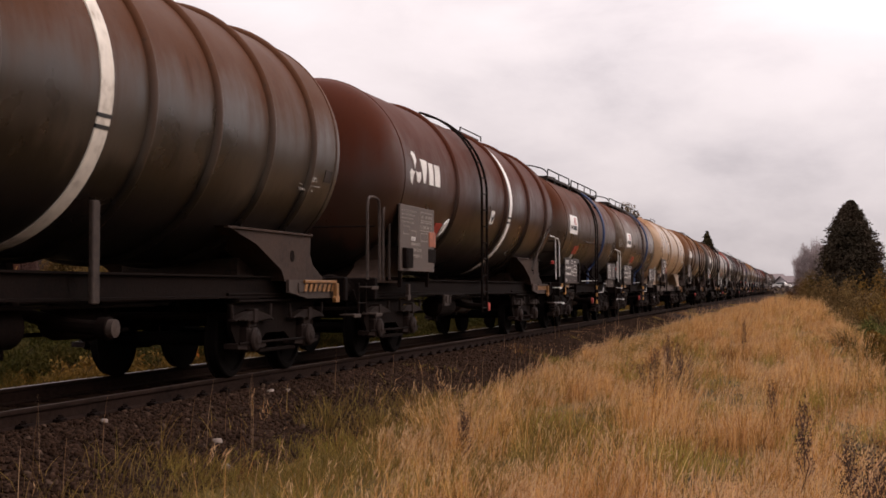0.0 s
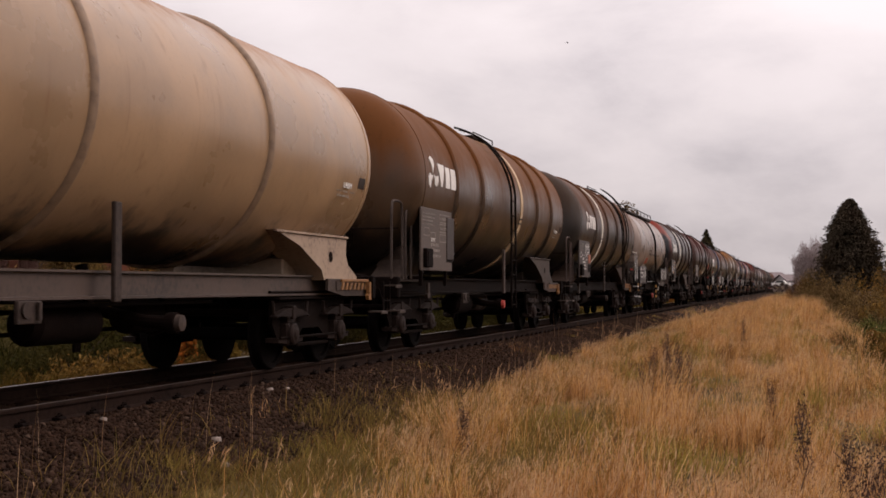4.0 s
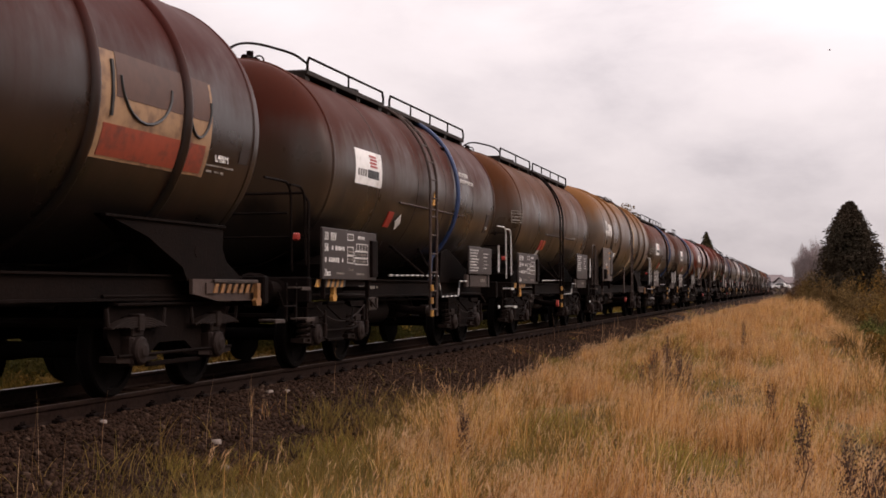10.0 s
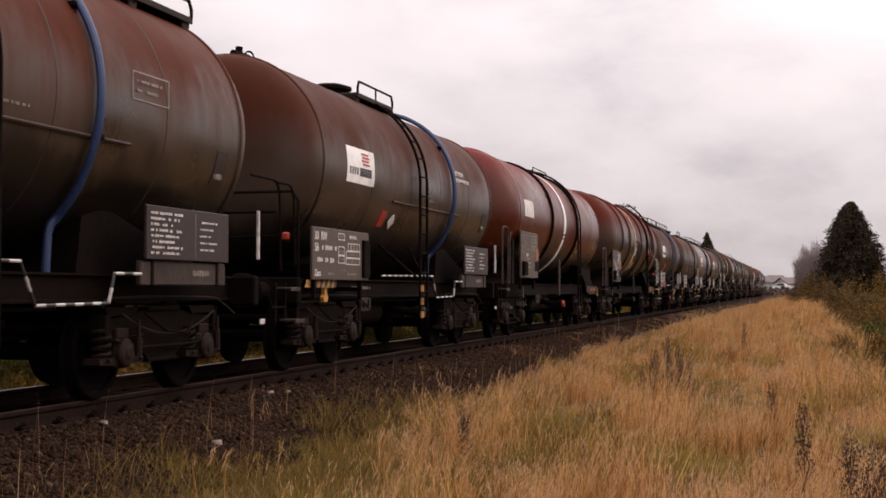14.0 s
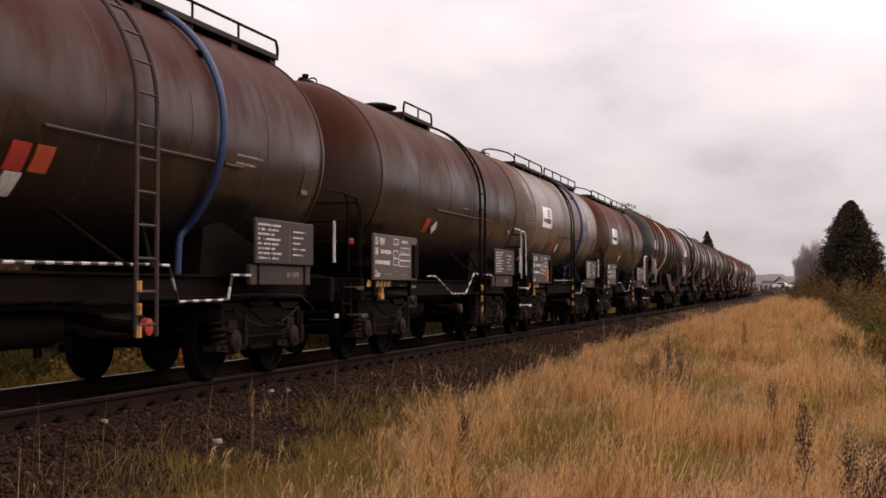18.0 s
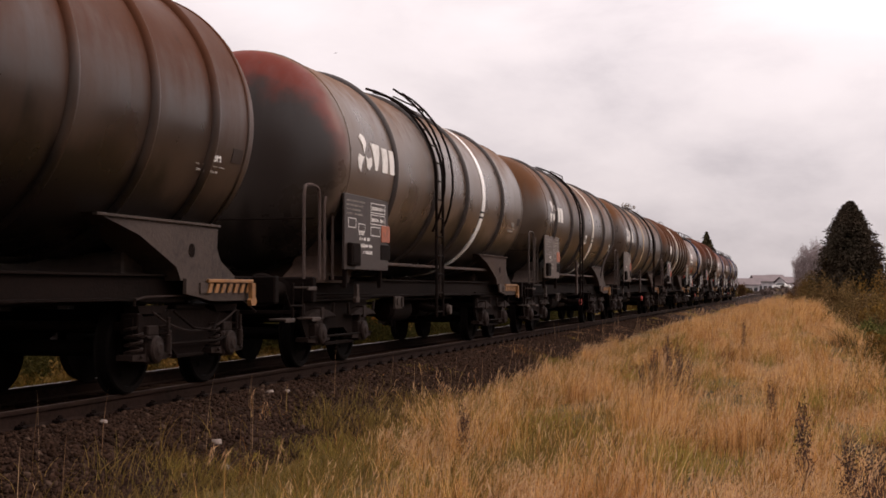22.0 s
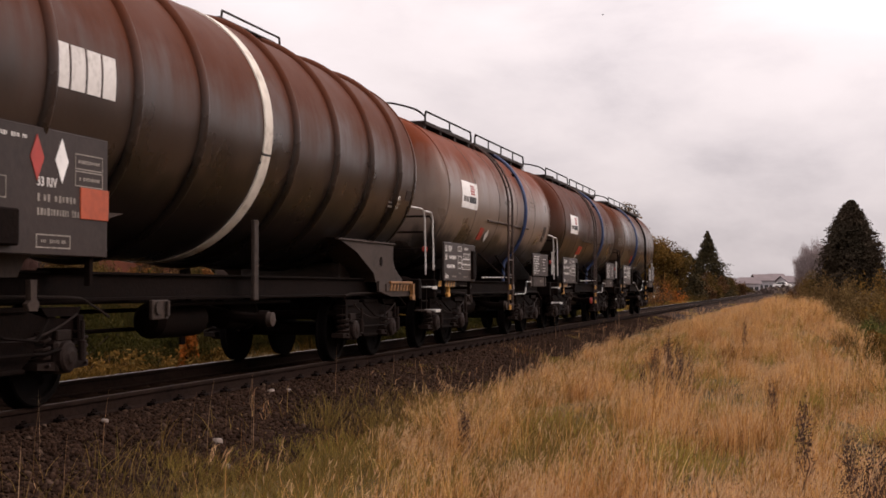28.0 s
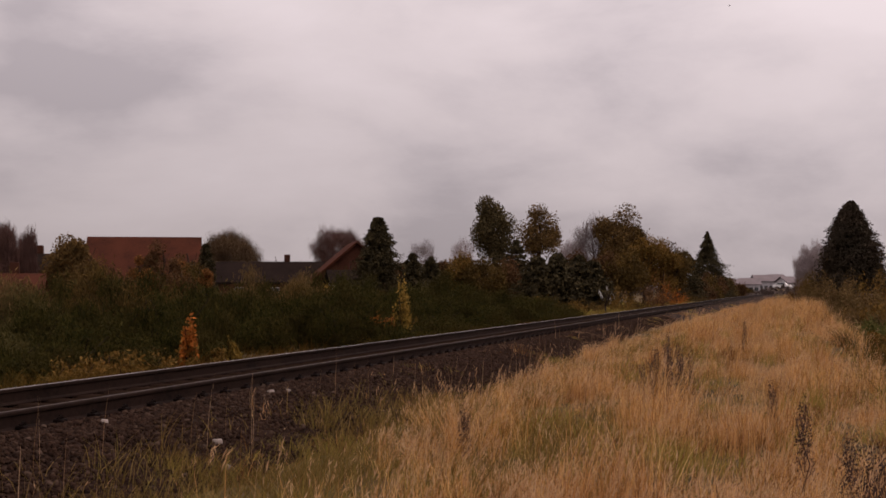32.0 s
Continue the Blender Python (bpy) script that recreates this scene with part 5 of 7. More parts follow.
def deep(c, k=0.62, s=1.7, warm=(1.18, 0.92, 0.78)):
    """Colours of old paint, a little darker and fuller than the table's."""
    m = sum(c) / 3
    return tuple(max(0.004, (m + (v - m) * s) * k * w) for v, w in zip(c, warm))


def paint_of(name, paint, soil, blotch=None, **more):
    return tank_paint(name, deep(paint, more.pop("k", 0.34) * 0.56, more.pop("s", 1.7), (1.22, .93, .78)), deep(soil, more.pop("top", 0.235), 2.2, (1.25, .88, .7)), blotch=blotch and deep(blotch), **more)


BROWN = "smooth brown-grey tank wagon with a rusty crown in a train"
VA = dict(rings=[1.7, 3.5, 9.2, 11.2], band=5.45, ladder=6.8, platform=4.9)
VB = dict(rings=[1.5, 3.6, 5.8, 9.5, 11.5], band=7.75, ladder=4.8, platform=3.6)
VC = dict(rings=[2.4, 4.8, 7.3, 9.8], band=8.35, ladder=4.2, platform=4.0)
VD = dict(rings=[2.05, 5.0, 7.4, 9.7], band=3.9, ladder=7.5, platform=5.6)
VE = dict(rings=[0.3, 2.4, 6.7, 8.65, 11.0], band=4.75, ladder=7.6, platform=5.2)
VF = dict(rings=[0.3, 3.06, 5.1, 9.4, 11.5], band=7.3, ladder=4.6, platform=4.2)
VG = dict(rings=[0.9, 2.25, 3.7, 5.15, 7.95, 9.35, 10.8], band=6.25, ladder=None, platform=4.4)

CREAM = mat("faded_cream_paint", (.30, .17, .085), .6, 0, .4, 2.5, second=(.10, .045, .025))
TOMATO = mat("worn_tomato_paint", (.26, .038, .012), .6, 0, .35, 3.0, second=(.09, .022, .012))


def faded_panel(wagon, r, zc, e):
    """An old cream and red painted panel on the shell, crossed by the rings, with dark brush strokes."""
    for q0, q1 in ((3.42, 1.80), (1.58, 1.12)):
        p = part("painted_panel", on_shell(r, zc, e - q0, e - q1, 2.24, 3.2, .006), CREAM, wagon, "faded cream and red painted panel")
        part("red_field", on_shell(r, zc, e - q0 + (.12 if q0 > 2 else -.02), e - q1 - (.1 if q0 < 2 else 0), 2.27, 2.55, .011), TOMATO, p)
        rust = on_shell(r, zc, e - q0 + (.3 if q0 > 2 else 0), e - q1 - (.06 if q0 < 2 else 0), 2.8, 3.21, .010)
        part("rubbed_patch", rust, RUSTY_WASH, p)
    for yc, half, k in ((e - 2.55, .5, 0), (e - 1.42, .26, 1)):
        line = [cylinder_point(r, zc, yc + half * math.cos(radians(a)), 3.0 + .38 * math.sin(radians(a)), .014) for a in range(180, 361, 15)]
        part("brush_stroke", Form().tube(line, .016, 5), BLACK, wagon)
    part("brush_stroke", Form().tube([cylinder_point(r, zc, e - 3.2, z, .014) for z in (2.62, 2.8, 3.0, 3.12)], .02, 5), BLACK, wagon)


STRAP = mat("rusty_beige_strap", (.20, .125, .075), .6, 0, .4, 3, second=(.075, .04, .024))
RUSTY_WASH = mat("rubbed_rusty_paint", (.075, .03, .017), .6, 0, .4, 2.5, second=(.05, .02, .012))
DUSTY_FRAME = mat("dusty_pinkish_frame", (.052, .031, .022), .7, second=(.018, .011, .008))
BEIGE_SKIRT = mat("beige_skirt", (.30, .21, .145), .6, second=(.12, .07, .045))
wagon_ringed(16.65, 14.6, zc=2.9, paint=paint_of("grey_green_tank", (.19, .185, .17), (.20, .14, .11), seed=1), label="dusty grey-green ribbed tank wagon, brown on top", seed=4, **VG)
wagon_ringed(32.2, 15.5, tail=.12, rings=[.95, 3.04, 5.35, 9.5], band=4.97, ladder=7.8, platform=4.4, paint=paint_of("dark_red_brown_tank", (.125, .088, .075), (.15, .082, .062), seed=2, soil_from=-0.4), strut=True, label="dark red-brown ribbed tank wagon with a white band", seed=7, tick=6.4, logo=(.3, "mark"), band_m=WHITE)
wagon_smooth(44.45, paint_of("brown_grey_tank", (.22, .195, .17), (.165, .095, .07), stain_shade_rise=.25, seed=3), BROWN, 3, sign_at=-.4, plates_at=-.95)
wagon_smooth(56.55, paint_of("rust_brown_tank", (.25, .215, .175), (.19, .105, .075), seed=4, soil_from=0.2, k=.48, stain_shade_rise=-.15), BROWN, 5, grid=True, sign_at=-.35)
wagon_ringed(70.95, 14.4, tail=.07, rings=[], straps=(3.6, 7.6), ring_paint=STRAP, band=None, ladder=None, platform=6.4, upright=6.75, frame_m=DUSTY_FRAME, paint=paint_of("beige_tank", (.485, .425, .34), (.47, .30, .18), stain_shade_rise=-.65, seed=5, streak=.3, soil_from=.8, soil_to=1.7, k=.85, s=1.7), loops=False, r=1.5, zc=2.83, label="beige tank wagon with rusty brown crown and tie straps", seed=8, board_m=RUSTY, skirt=BEIGE_SKIRT)
wagon_ringed(86.94, 16.0, paint=paint_of("tan_brown_tank", (.25, .205, .165), (.29, .20, .14), seed=6), label="dusty tan-brown ribbed tank wagon", seed=5, logo=(.2, "mark"), band_m=BAND_RUST, **VA)
wagon_ringed(102.22, 15.3, paint=paint_of("dark_grey_brown_tank", (.13, .118, .108), (.22, .165, .135), seed=7), label="dark grey-brown ribbed tank wagon with a white band", seed=10, logo=(1.0, "mark"), rear_loops=True, cap=(paint_of("dark_dish_paint", (.07, .07, .07), (.12, .11, .1), seed=8), .35), **VC)
wagon_smooth(114.67, paint_of("pale_grey_tank", (.52, .49, .46), (.36, .27, .23), seed=9, soil_from=.75, soil_to=1.6, streak=.25, k=.62, s=.25), "pale grey smooth tank wagon with a dusty crown", 9, logo=False, hose=None, ladder=-.27)
wagon_ringed(130.0, 15.35, paint=paint_of("purple_grey_tank", (.16, .14, .145), (.24, .19, .18), seed=10, top=.13, k=.23, soil_from=.6, ends=(-6.28, (.006, .006, .0075), (.17, .02, .010))), skirt=IRON_LIGHT, label="purple-grey ribbed tank wagon with black dish and red collar", seed=6, logo=(.35, "mark"), band_m=BAND, tail=.33, rear_loops=True, **VC)
wagon_ringed(146.4, 16.35, paint=paint_of("rusty_tank", (.13, .10, .085), (.17, .08, .055), seed=13, top=.15, k=.25, soil_from=-.3, soil_to=.9), label="rusty red-brown ribbed tank wagon with a faded painted panel", seed=11, tail=.13, tick=6.0, ledge=(5.45, 6.9), skirt=IRON, **VA)
faded_panel(WAGONS[-1][0], 1.535, 2.86, (16.35 - .13 - 2.8) / 2)
wagon_smooth(158.76, paint_of("dark_rust_tank", (.16, .135, .11), (.165, .085, .06), stain_shade_rise=0.12, seed=14, top=.18, soil_from=-.2), BROWN, 6, white_rails=False)
wagon_smooth(171.15, paint_of("olive_brown_tank", (.23, .20, .17), (.19, .12, .085), stain_shade_rise=0.2, seed=15), "olive-brown smooth tank wagon without a sign", 11, logo=False, hose=None, ladder=-.2, grid=True)
wagon_ringed(186.8, 15.65, tail=.4, paint=paint_of("tan_tank", (.29, .262, .23), (.40, .30, .215), seed=16, soil_from=.1, k=.46, top=.25), label="tan ribbed tank wagon with an orange-brown crown", seed=9, logo=(.2, "mark"), band_m=BAND_RUST, skirt=IRON, **VA)
wagon_smooth(199.16, paint_of("brown_olive_tank", (.21, .185, .155), (.17, .09, .065), stain_shade_rise=0.12, seed=17), BROWN, 8, grid=True)
wagon_smooth(211.4, paint_of("grey_umber_tank", (.21, .185, .165), (.15, .09, .075), seed=18), "brown-grey smooth tank wagon with a short crown platform", 12, long_walk=False, ladder=-.4, hose=1.75, front_rail=False, white_rails=False)
wagon_ringed(226.25, 14.85, rings=[4.2, 8.2], band=6.3, ladder=4.6, platform=5.0, paint=paint_of("red_tank", (.40, .12, .065), (.30, .10, .06), seed=19, soil_from=.3, soil_to=1.6, k=.26, s=1.25), ring_paint=IRON, skirt=IRON, label="bright red tank wagon with black hoops and a white band", seed=13, logo=(.5, "blocks"), band_m=WHITE, r=1.46, zc=2.82)
wagon_ringed(242.5, 16.25, paint=paint_of("deep_rust_tank", (.14, .105, .09), (.19, .085, .058), seed=20, soil_from=-.1), label="deep rust-brown ribbed tank wagon with a faded painted panel", seed=14, tick=7.1, ledge=(5.86, 7.36), band_m=BAND_RUST, skirt=IRON, **VB)
faded_panel(WAGONS[-1][0], 1.535, 2.86, (16.25 - .25 - 2.8) / 2)
wagon_smooth(254.75, paint_of("plum_brown_tank", (.19, .155, .135), (.12, .07, .062), stain_shade_rise=0.34, seed=21), BROWN, 15)
wagon_smooth(266.9, paint_of("umber_tank", (.185, .16, .135), (.15, .10, .085), stain_shade_rise=0.15, seed=22, k=.22), "brown-grey smooth tank wagon without a sign", 16, logo=False, hose=None, long_walk=False, ladder=1.25, front_rail=False, white_rails=False)
wagon_smooth(278.72, paint_of("grey_beige_tank", (.42, .375, .33), (.24, .17, .13), seed=23, soil_from=.5, soil_to=1.6, streak=.25, k=.5, s=.8), "grey smooth tank wagon with a rusty crown", 18, faded=True, grid=True)
wagon_smooth(290.98, paint_of("olive_rust_tank", (.23, .195, .155), (.165, .095, .075), seed=24), BROWN, 20, hose=None, ladder=.8, white_rails=False)
wagon_ringed(305.8, 14.8, tail=.6, paint=paint_of("grey_brown_tank", (.17, .15, .14), (.19, .13, .105), seed=25, ends=(-5.4, (.032, .029, .029), (.034, .029, .028))), label="grey-brown tank wagon with many ribs", seed=2, board="hazard", board_m=BOARD, logo=(.9, "blocks"), band_m=BAND, r=1.53, zc=2.91, **VG)
wagon_ringed(320.35, 14.55, paint=paint_of("patched_grey_tank", (.34, .305, .27), (.34, .27, .215), seed=26, blotch=(.11, .105, .1), soil_from=.4, soil_to=1.4, k=.45, s=1.0, ends=(-5.88, (.026, .019, .016), (.12, .018, .010))), ring_paint=SEAM, belly=True, label="patchy pale grey tank wagon with a dark dish and red collar", seed=16, logo=(.35, "mark"), band_m=WHITE, **VD)
wagon_ringed(335.25, 14.9, paint=paint_of("smoky_tan_tank", (.17, .155, .14), (.28, .215, .17), seed=29, soil_from=.1, k=.5), ring_paint=SEAM, strut=True, belly=True, label="smoky tan ribbed tank wagon", seed=17, tick=5.7, logo=(.4, "mark"), **VE)
wagon_ringed(350.9, 15.65, paint=paint_of("smoky_brown_tank", (.15, .135, .125), (.26, .18, .125), seed=30, soil_from=.1, k=.5), ring_paint=SEAM, belly=True, label="smoky brown ribbed tank wagon", seed=19, logo=(.4, "mark"), band_m=BAND_RUST, **VF)
wagon_ringed(364.9, 14.0, paint=paint_of("mouse_brown_tank", (.17, .155, .14), (.24, .17, .135), seed=31), label="mouse-brown tank wagon with many ribs", seed=22, board="hazard", board_m=BOARD, logo=(.9, "blocks"), r=1.53, zc=2.91, **VG)
wagon_smooth(377.05, paint_of("pale_umber_tank", (.39, .345, .31), (.26, .18, .15), seed=32, soil_from=.3, soil_to=1.4, streak=.25, k=.56, s=1.2), "pale grey-brown smooth tank wagon", 21)
wagon_ringed(391.5, 14.45, paint=paint_of("brown_grey_ribbed_tank", (.18, .16, .15), (.21, .13, .105), seed=33), label="brown-grey tank wagon with many ribs", seed=26, board="hazard", board_m=BOARD, logo=(.9, "blocks"), r=1.53, zc=2.91, **VG)
wagon_smooth(403.37, paint_of("pale_rust_tank", (.52, .475, .43), (.30, .15, .10), seed=34, soil_from=-.1, soil_to=.95, k=.52, s=.5), "pale grey smooth tank wagon with heavy rust on the crown", 24)
wagon_smooth(415.3, paint_of("plain_brown_tank", (.17, .13, .105), (.165, .09, .068), stain_shade_rise=0.22, seed=35, soil_from=-.4), BROWN, 27)
wagon_smooth(427.45, paint_of("tail_brown_tank", (.27, .235, .205), (.20, .11, .08), stain_shade_rise=0.15, seed=36, soil_from=.2), "brown-grey smooth tank wagon at the tail of the train", 28, logo=False, ladder=.85, hose=-1.65, white_rails=False, grid=True)


# ---- plants and the land beyond the track ----
rng = np.random.default_rng(7)


def spot(az, dist):
    """Plan place by the bearing in degrees to the left of the track's direction, and the distance from the eye's foot."""
    return -dist * math.sin(radians(az)), dist * math.cos(radians(az))


def beside_track(az, dist, height, width):
    """Keeps a plant beyond the track clear of the train: farther off along its bearing, and larger to suit."""
    inner = dist * math.sin(radians(az)) - width / 2
    k = max(1.0, 9.35 / inner) if inner > 4.0 else 1.0
    return dist * k, (height - 1.65) * k + 1.65, width * k


def quads(centres, size, droop=None, stretch=1.6, jitter=0.4, gen=None):
    """Leaves: one quad at each centre, turned at random; droop gives them an axis to follow."""
    gen = gen if gen is not None else rng
    n = len(centres)
    a = gen.normal(size=(n, 3))
    if droop is not None:
        a = a * 0.45 + droop
    a /= np.linalg.norm(a, axis=1, keepdims=True)
    b = np.cross(a, gen.normal(size=(n, 3)))
    b /= np.linalg.norm(b, axis=1, keepdims=True)
    s = size * (1 + jitter * gen.uniform(-1, 1, (n, 1)))
    a, b = a * s * stretch * 0.5, b * s * 0.5
    v = np.stack([centres - a, centres - b * 0.9, centres + a, centres + b * 0.9], axis=1).reshape(-1, 3)
    return v, np.arange(4 * n).reshape(n, 4)


LEAF_DARK = island_mat("dark_conifer_needles", [(0.0260, 0.0218, 0.0130), (0.0468, 0.0372, 0.0183), (0.0728, 0.0525, 0.0233)], .9, .05)
LEAF_CYPRESS = island_mat("brownish_cypress_sprays", [(0.030, 0.023, 0.0160), (0.040, 0.030, 0.020), (0.050, 0.037, 0.025), (0.036, 0.030, 0.019)], .95, .05, .35, (0.062, 0.038, 0.024), .5)
LEAF_HEDGE = island_mat("broom_green", [(0.0117, 0.0120, 0.0031), (0.0234, 0.0226, 0.0052), (0.0390, 0.0348, 0.0076), (0.0546, 0.0415, 0.0098)], .95, .15, .55, (0.046, 0.030, 0.0090), 1.1)
LEAF_SCRUB = island_mat("scrub_leaves", [(0.0413, 0.0264, 0.0090), (0.0788, 0.0479, 0.0135), (0.1162, 0.0660, 0.0180), (0.0562, 0.0396, 0.0120)], .85, .15, .5, (.05, .03, .01), .7)
LEAF_GRASSY = island_mat("green_edge_leaves", [(.055, .058, .016), (.095, .092, .025), (.13, .115, .034)], .85, .2)
LEAF_EDGE = island_mat("olive_edge_leaves", [(.040, .034, .012), (.070, .056, .018), (.10, .074, .026), (.052, .045, .014)], .85, .15)
LEAF_OLIVE = island_mat("olive_autumn_leaves", [(0.0540, 0.0347, 0.0152), (0.1015, 0.0611, 0.0228), (0.1690, 0.0944, 0.0305), (0.0812, 0.0500, 0.0203)], .85, .2)
LEAF_BROWN = island_mat("brown_autumn_leaves", [(0.0527, 0.0264, 0.0127), (0.0878, 0.0435, 0.0198), (0.1141, 0.0559, 0.0213), (0.0439, 0.0264, 0.0127)], .85, .2)
LEAF_GREEN = island_mat("late_green_leaves", [(0.0446, 0.0360, 0.0190), (0.0756, 0.0576, 0.0264), (0.1188, 0.0816, 0.0345)], .85, .15)
LEAF_ORANGE = island_mat("orange_leaves", [(.2700, .0750, .0140), (.4300, .1300, .0250), (.1700, .0560, .0140), (.3300, .1400, .0280)], .85, .25)
LEAF_RUSSET = island_mat("russet_leaves", [(.0900, .0375, .0135), (.1650, .0675, .0210), (.2250, .0900, .0255), (.0750, .0390, .0150)], .85, .2)
LEAF_OCHRE = island_mat("ochre_leaves", [(.0875, .0500, .0137), (.1500, .0875, .0213), (.1875, .0938, .0225), (.0750, .0525, .0163)], .85, .2)
LEAF_DRY = island_mat("dry_olive_leaves", [(.075, .050, .020), (.125, .080, .030), (.17, .10, .040), (.095, .064, .024)], .9, .2, .5, (.10, .054, .024), .6)
LEAF_YELLOW = island_mat("yellow_leaves", [(.3200, .1900, .0400), (.2300, .1350, .0280), (.1600, .1150, .0300)], .85, .25)
TWIG_OCHRE = mat("ochre_twigs", (.10, .06, .03), .9, 0, .3, 4, second=(.055, .033, .02), spec=.1)
TWIG = mat("bare_twigs", (.25, .20, .195), .9, 0, .3, 4, second=(.16, .124, .12), spec=.1)
TWIG_GREY = mat("grey_brown_twigs", (.15, .115, .11), .9, 0, .3, 4, second=(.09, .068, .064), spec=.1)
TWIG_RED = mat("reddish_twigs", (.10, .052, .042), .9, 0, .3, 4, second=(.055, .03, .025), spec=.1)
BARK = mat("grey_brown_bark", (.03, .02, .015), .95, 0, .4, 6, .5, 20, spec=.05)


def tree_base(name, label, category, x, y, trunk_h, trunk_r, gen, lean=0.05):
    base = thing(name, label, category, pose(x, y, ground_z(x, y) - 0.1))
    path = [(lean * gen.normal() * i, lean * gen.normal() * i, trunk_h * i / 4) for i in range(5)]
    part("trunk", Form().tube(path, trunk_r, 9, trunk_r * 0.35), BARK, base)
    return base, path


def limbs_of(base, path, height, width, count, gen, crown_from=0.3):
    """Rising limbs from the trunk, each a part; returns points along them for the foliage."""
    ends = []
    for i in range(count):
        t = crown_from + (1 - crown_from) * (i + 0.5) / count * 0.8
        k = t * (len(path) - 1)
        p = Vector(path[int(k)]).lerp(Vector(path[min(int(k) + 1, len(path) - 1)]), k % 1)
        a = 2.4 * i + gen.uniform(-.4, .4)
        reach = width / 2 * gen.uniform(.65, .95)
        rise = (height - p.z) * gen.uniform(.35, .8)
        line = [p + Vector((math.cos(a) * reach * q, math.sin(a) * reach * q, rise * q ** 1.3)) + Vector(gen.normal(size=3) * 0.12 * q) for q in (0, .3, .65, 1)]
        part("limb", Form().tube(line, 0.055 * height / 8, 6, 0.015), BARK, base)
        ends += [line[1].lerp(line[2], .5), line[2], line[2].lerp(line[3], .5), line[3]]
    return ends


def broadleaf(label, az, dist, height, width, leaf, seed, leaves=9000, crown_from=0.3, size=0.12, lobes=13, loose=.5, low=0.0):
    """A leafy tree: limbs, and a crown of rounded lobes set about an egg-shaped core."""
    gen = np.random.default_rng(seed)
    dist, height, width = beside_track(az, dist, height, width)
    x, y = spot(az, dist)
    base, path = tree_base("tree", label, "tree", x, y, height * 0.8, 0.022 * height + 0.03, gen)
    limbs_of(base, path, height * .9, width * .8, 7, gen, crown_from)
    h0 = height * (crown_from - low)
    mid, up = (h0 + height) / 2, (height - h0) / 2
    cs, rs = [], []
    for i in range(lobes):
        d = gen.normal(size=3)
        d /= np.linalg.norm(d)
        r = gen.uniform(.3, .68)
        cs.append((d[0] * width / 2 * r, d[1] * width / 2 * r, mid + d[2] * up * r * 1.15))
        rs.append(width * gen.uniform(.14, .24))
    cs, rs = np.array(cs), np.array(rs)
    k = gen.integers(0, lobes, leaves)
    d = gen.normal(size=(leaves, 3))
    d /= np.linalg.norm(d, axis=1, keepdims=True)
    rad = gen.uniform(.0, 1, (leaves, 1)) ** .55 + np.abs(gen.normal(size=(leaves, 1))) * .16 * loose
    p = cs[k] + d * rad * rs[k][:, None] * np.array((1, 1, 1.1))
    v, f = quads(p, size, gen=gen)
    part("crown", np_mesh("crown", v, f), leaf, base)
    return base


def bare_tree(label, az, dist, height, width, twig, seed, twigs=3200, foot=.25, w=.013):
    """A leafless tree: limbs and a rounded haze of fine twigs that fan out from the crown's foot."""
    gen = np.random.default_rng(seed)
    x, y = spot(az, dist)
    base, path = tree_base("bare_tree", label, "tree", x, y, height * 0.7, 0.018 * height + 0.02, gen)
    limbs_of(base, path, height * .85, width * .75, 9, gen, foot)
    twigs = int(twigs * 1.8)
    d = gen.normal(size=(twigs, 3))
    d /= np.linalg.norm(d, axis=1, keepdims=True)
    h0 = height * foot
    mid, up = (h0 + height) / 2, (height - h0) / 2
    lump = 1 + .16 * np.sin(d[:, :1] * 5 + seed) * np.cos(d[:, 1:2] * 4 + seed * 2) + .14 * np.sin(d[:, 2:] * 7 + d[:, :1] * 4 + seed)
    tip = np.array((0, 0, mid)) + d * lump * np.array((width / 2, width / 2, up)) * (gen.uniform(.5, 1, (twigs, 1)) ** .5)
    root = np.array((0, 0, h0 * .8))
    t = gen.uniform(.72, .92, (twigs, 1))
    p = root + (tip - root) * t + gen.normal(size=(twigs, 3)) * width * .06
    side = np.cross(tip - p, gen.normal(size=(twigs, 3)))
    side /= np.linalg.norm(side, axis=1, keepdims=True)
    tip = tip + gen.normal(size=(twigs, 3)) * width * .04
    v = np.stack([p - side * w, p + side * w, tip + side * w * .35, tip - side * w * .35], axis=1).reshape(-1, 3)
    part("twig_mass", np_mesh("twig_mass", v, np.arange(4 * twigs).reshape(twigs, 4)), twig, base)
    return base


